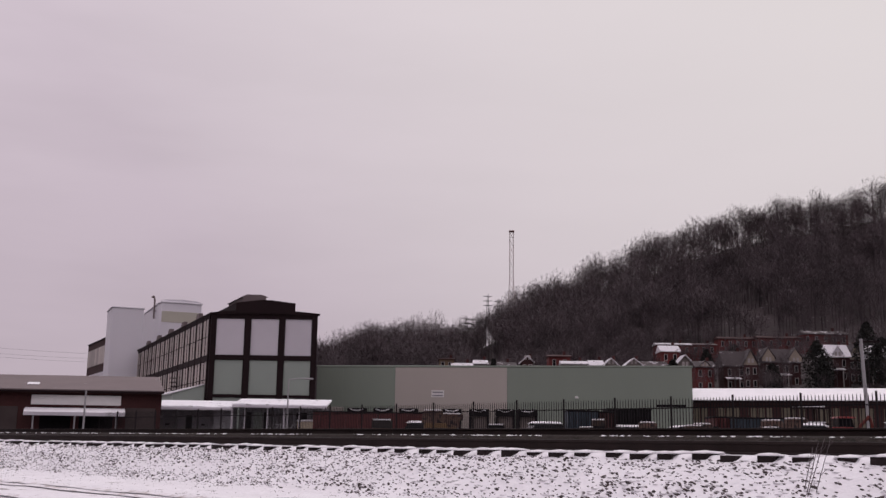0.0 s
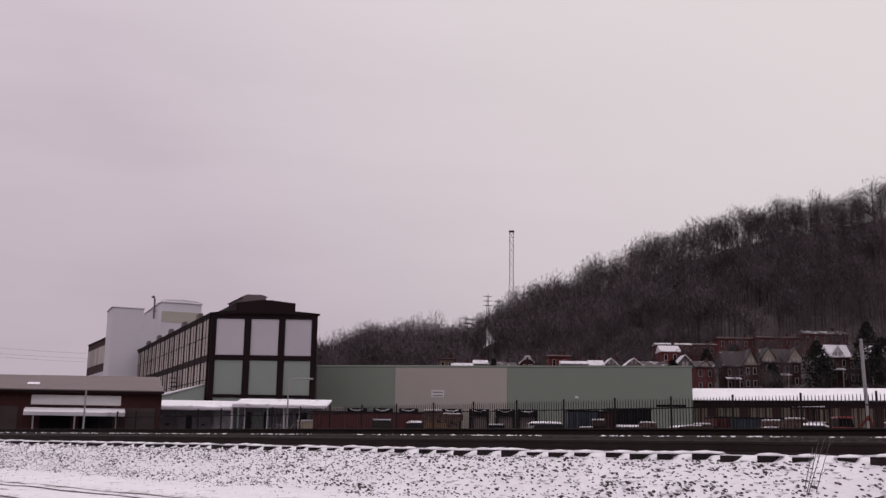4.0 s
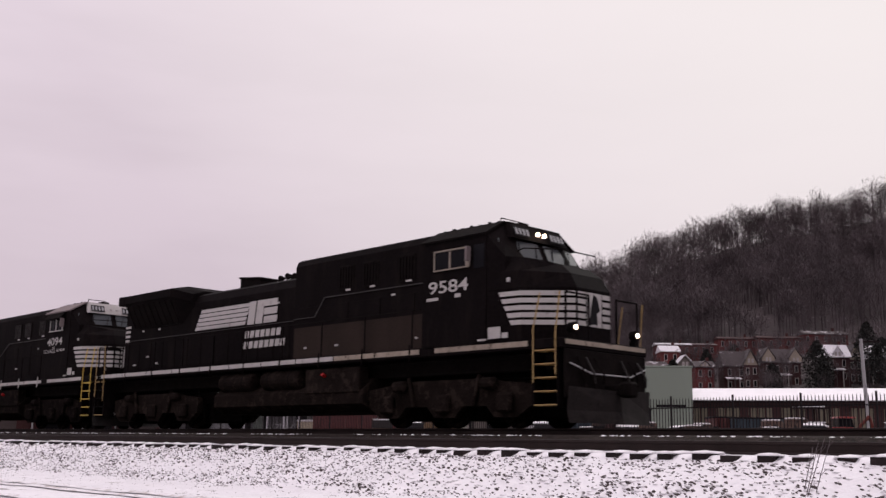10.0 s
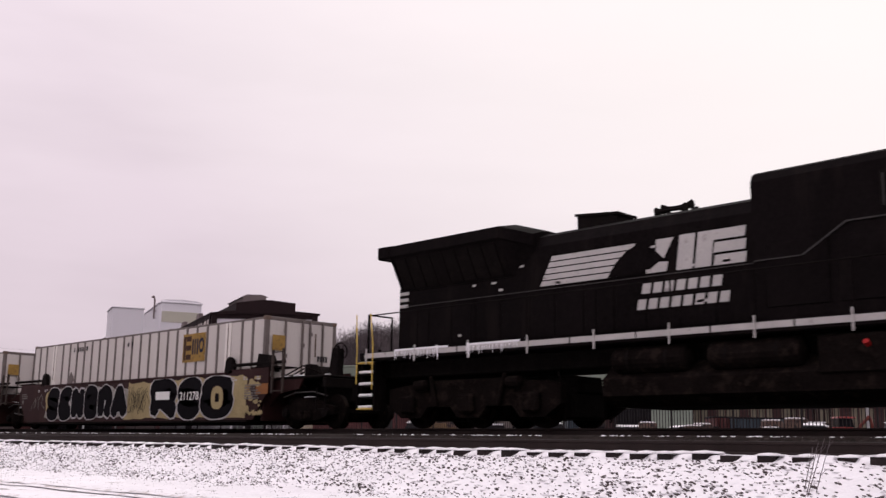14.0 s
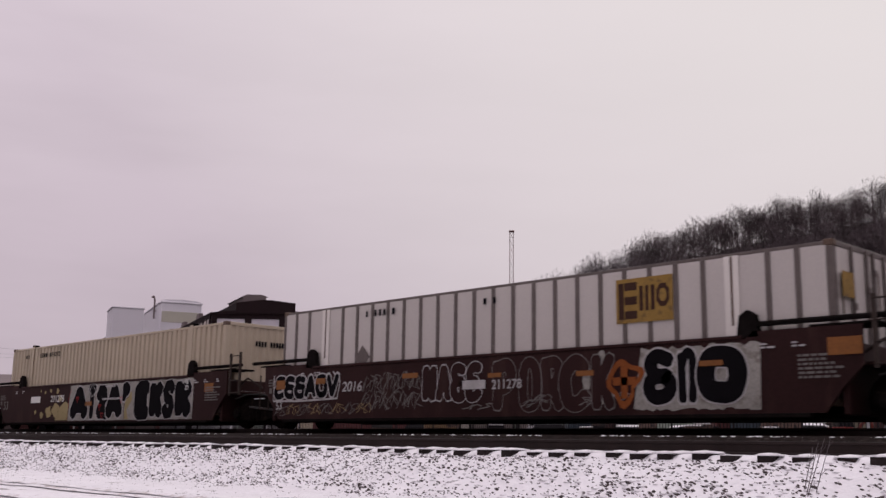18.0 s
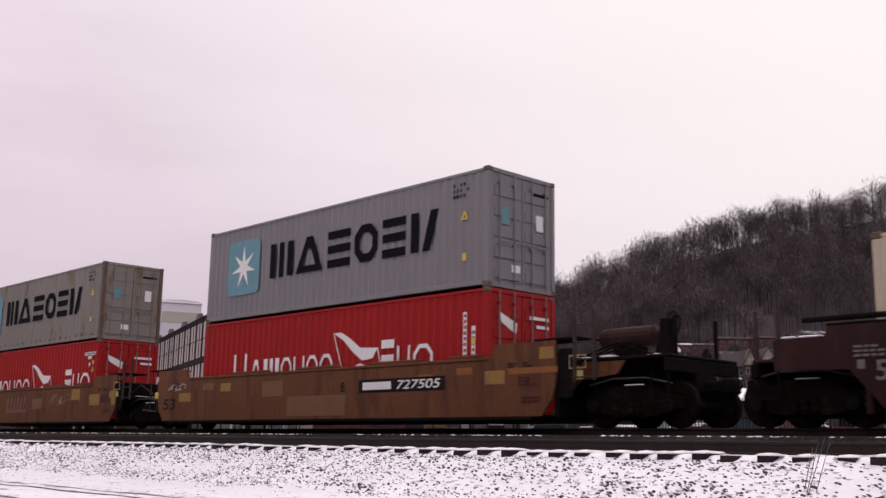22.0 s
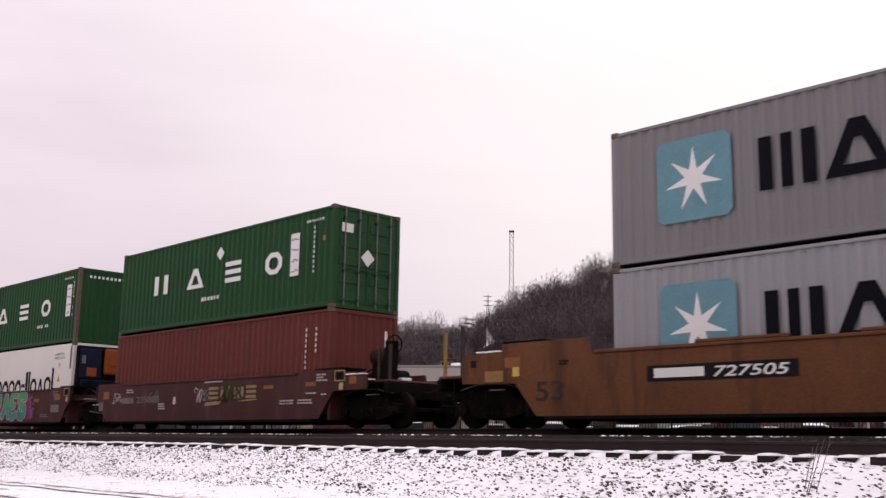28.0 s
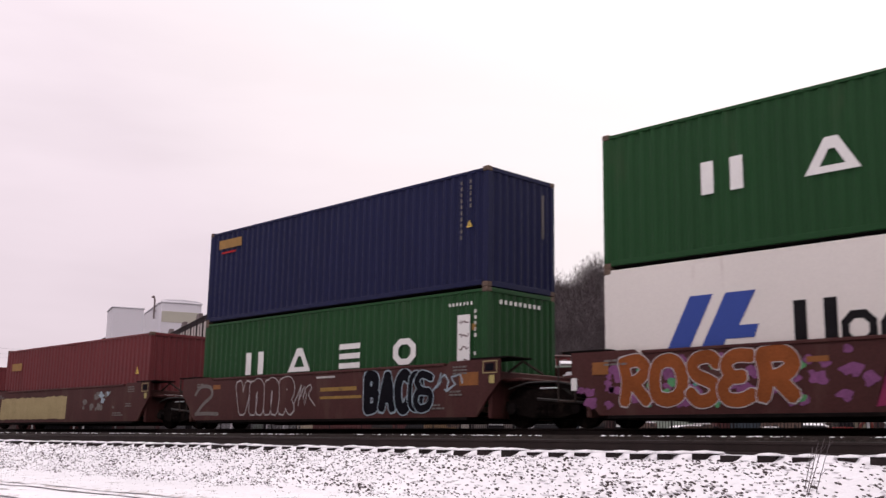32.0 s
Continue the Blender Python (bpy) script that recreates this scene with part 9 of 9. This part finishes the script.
    part("snow_plow", Shape().loft([[(10.86, -1.45, 0.86), (11.10, 0.0, 0.80), (10.86, 1.45, 0.86)], [(10.82, -1.48, 0.36), (11.14, 0.0, 0.36), (10.82, 1.48, 0.36)], [(10.86, -1.45, 0.10), (11.2, 0.0, 0.10), (10.86, 1.45, 0.10)]], closed=False), STEEL if snowy else PLOW_DUST, t,
         "scraped steel plow blade" if snowy else "black plow blade")
    if snowy:
        part("snow_on_plow", Shape().loft([[(11.02, y, 0.70 - q), (11.12, y, 0.60 - q), (11.12, y, 0.42 + q), (11.02, y, 0.40 + q)] for y, q in ((-0.75, 0.1), (-0.4, 0.0), (-0.1, 0.05))]), SNOW, t, "packed snow on the plow")
    part("front_stripe", Shape().box(10.762, 10.768, -1.44, 1.44, DK - 0.13, DK - 0.03), GRIMY_STRIPE if not snowy else PAINT_WHITE, t)
    for k, y in enumerate((-1.05, -0.75, -0.45, 0.5, 0.8, 1.1)):
        part("cable", Shape().path([(10.77, y, 1.5), (10.9 + 0.03 * (k % 3), y + 0.08, 1.15), (10.86, y + 0.2, 0.95), (10.8, y + 0.25, 1.2)], 0.02, 5), STEEL if k % 2 else BLACK_DULL, t)
    for s in (-1, 1):
        dl = part("ditch_light", Shape().turned([(0.05, -0.12), (0.11, -0.1), (0.12, 0.06), (0.10, 0.07)], (10.72, s * 1.12, DK + 0.24), "x", 12), BLACK_DULL, t)
        part("lens", Shape().turned([(0.02, 0.075), (0.052, 0.072), (0.052, 0.085), (0.02, 0.09)], (10.72, s * 1.12, DK + 0.24), "x", 12), LAMP if lit else PAINT_WHITE, dl)
        part("light_bracket", Shape().box(10.6, 10.75, s * 1.12 - 0.05, s * 1.12 + 0.05, DK + 0.002, DK + 0.13), BLACK_DULL, t)
    gear = UNDER if snowy else UNDER_DUSTY
    # fuel tank, air tanks and trucks
    tank = part("fuel_tank", Shape().prism([(-1.0, 0.42), (1.0, 0.42), (1.38, 0.62), (1.40, 0.95), (1.0, 1.28), (-1.0, 1.28), (-1.40, 0.95), (-1.38, 0.62)], -2.9, 4.1, "x"), gear, t, "dusty black fuel tank")
    for s in (-1, 1):
        for x0, x1 in ((-2.7, -0.9), (-0.5, 1.4)):
            part("air_reservoir", Shape().turned([(0.05, x0), (0.24, x0 + 0.05), (0.28, x0 + 0.14), (0.28, x1 - 0.14), (0.24, x1 - 0.05), (0.05, x1)], (0, s * 1.20, 1.33), "x", 18), gear, tank)
            for xb in (x0 + 0.45, x1 - 0.45):
                part("tank_strap", Shape().turned([(0.27, xb - 0.03), (0.287, xb - 0.03), (0.287, xb + 0.03), (0.27, xb + 0.03)], (0, s * 1.20, 1.33), "x", 18), BLACK_DULL, tank)
        part("battery_box", Shape().box(1.7, 4.0, min(s * 1.1, s * 1.44), max(s * 1.1, s * 1.44), 0.9, 1.56, 0.03), gear, tank)
        part("filler", Shape().tube((2.6, s * 1.45, 1.35), (2.6, s * 1.55, 1.4), 0.05, 8), C_RED, tank)
    for cx in (-6.9, 6.9):
        tr = part("truck", Shape().box(cx - 2.6, cx + 2.6, -0.5, 0.5, 0.7, 1.15, 0.05), BLACK_DULL, t, "six-wheel truck caked in road dust")
        for s in (-1, 1):
            ya, yb = sorted((s * 1.02, s * 1.2))
            part("side_frame", Shape().prism([(cx - 2.75, 0.52), (cx - 2.3, 0.24), (cx - 1.6, 0.24), (cx - 1.35, 0.5), (cx - 0.6, 0.5), (cx - 0.35, 0.24), (cx + 0.35, 0.24), (cx + 0.6, 0.5), (cx + 1.35, 0.5), (cx + 1.6, 0.24), (cx + 2.3, 0.24), (cx + 2.75, 0.52), (cx + 2.75, 0.95), (cx + 1.2, 1.12), (cx - 1.2, 1.12), (cx - 2.75, 0.95)], ya, yb), gear, tr)
            for k in (-1, 0, 1):
                part("journal_box", Shape().box(cx + k * 1.98 - 0.24, cx + k * 1.98 + 0.24, min(s * 1.2, s * 1.34), max(s * 1.2, s * 1.34), 0.34, 0.78, 0.05), gear, tr)
            for k in (-1.0, 1.0):
                part("damper", Shape().tube((cx + k, s * 1.26, 0.5), (cx + k * 1.2, s * 1.26, 1.2), 0.055, 8), gear, tr)
                part("brake_cylinder", Shape().turned([(0.04, 0), (0.14, 0.05), (0.14, 0.4), (0.04, 0.45)], (cx + k * 1.5 - 0.22, s * 1.28, 1.0), "x", 10), gear, tr)
            part("sand_pipe", Shape().path([(cx + 2.6, s * 1.1, 1.2), (cx + 2.7, s * 0.95, 0.6), (cx + 2.55, s * 0.8, 0.15)], 0.025, 5), BLACK_DULL, tr)
        for k in (-1, 0, 1):
            part("traction_motor", Shape().box(cx + k * 1.98 - 0.78, cx + k * 1.98 + 0.62, -0.58, 0.58, 0.2, 0.86, 0.06), BLACK_DULL, tr)
        for k in (-1, 0, 1):
            wheelset(tr, cx + k * 1.98, 0.53)
    if snowy:
        rs = random.Random(8)
        ice = Shape()
        for k in range(44):
            x = (-9.1 + k * 0.062 if k < 24 else -6.62 + (k - 24) * 0.08) + rs.uniform(-0.03, 0.03)
            L = rs.uniform(0.04, 0.2)
            ice.tube((x, -1.535, DK - 0.04), (x, -1.535, DK - 0.06 - L), 0.016, 5, 0.003)
        tagged(part("ice_fringe", ice, SNOW, t, "icicles hanging from the rear walkway"), "", "", "", "stuff")
        for x0, x1 in ((-9.14, -7.68), (-7.6, -7.27), (-6.64, -5.02)):
            part("snow_on_sill", Shape().box(x0, x1, -1.535, -1.505, DK - 0.03, DK + 0.025, 0.01), SNOW, t)
        for x in (-7.62, -6.6):
            part("ice_lump", Shape().tube((x, -1.54, DK + 0.04), (x + 0.05, -1.55, DK - 0.3), 0.035, 6, 0.01), SNOW, t)
    return t


locomotive(102.3, "9584", "grimy black diesel locomotive with lit headlights and white nose stripes", True, False, "", -9.2, 0.9)
locomotive(80.72, "4094", "glossy black diesel locomotive with white nose stripes and yellow steps", False, True, "DC to AC")


# ---- what moves ----
def motions():
    runs = np.array(RUN)
    for ob, x, z in TRAIN:
        walk(ob, [(t, pose(x + s, MID, RAIL + z)) for t, s in RUN])
    ts = [k / 15 for k in range(481)]
    for w, x, r in WHEELS:
        rows = []
        for t in ts:
            s = float(np.interp(t, runs[:, 0], runs[:, 1]))
            rows.append((t, pose(x, 0, r, 0, math.degrees(s / r), 0)))
        walk(w, rows)


motions()
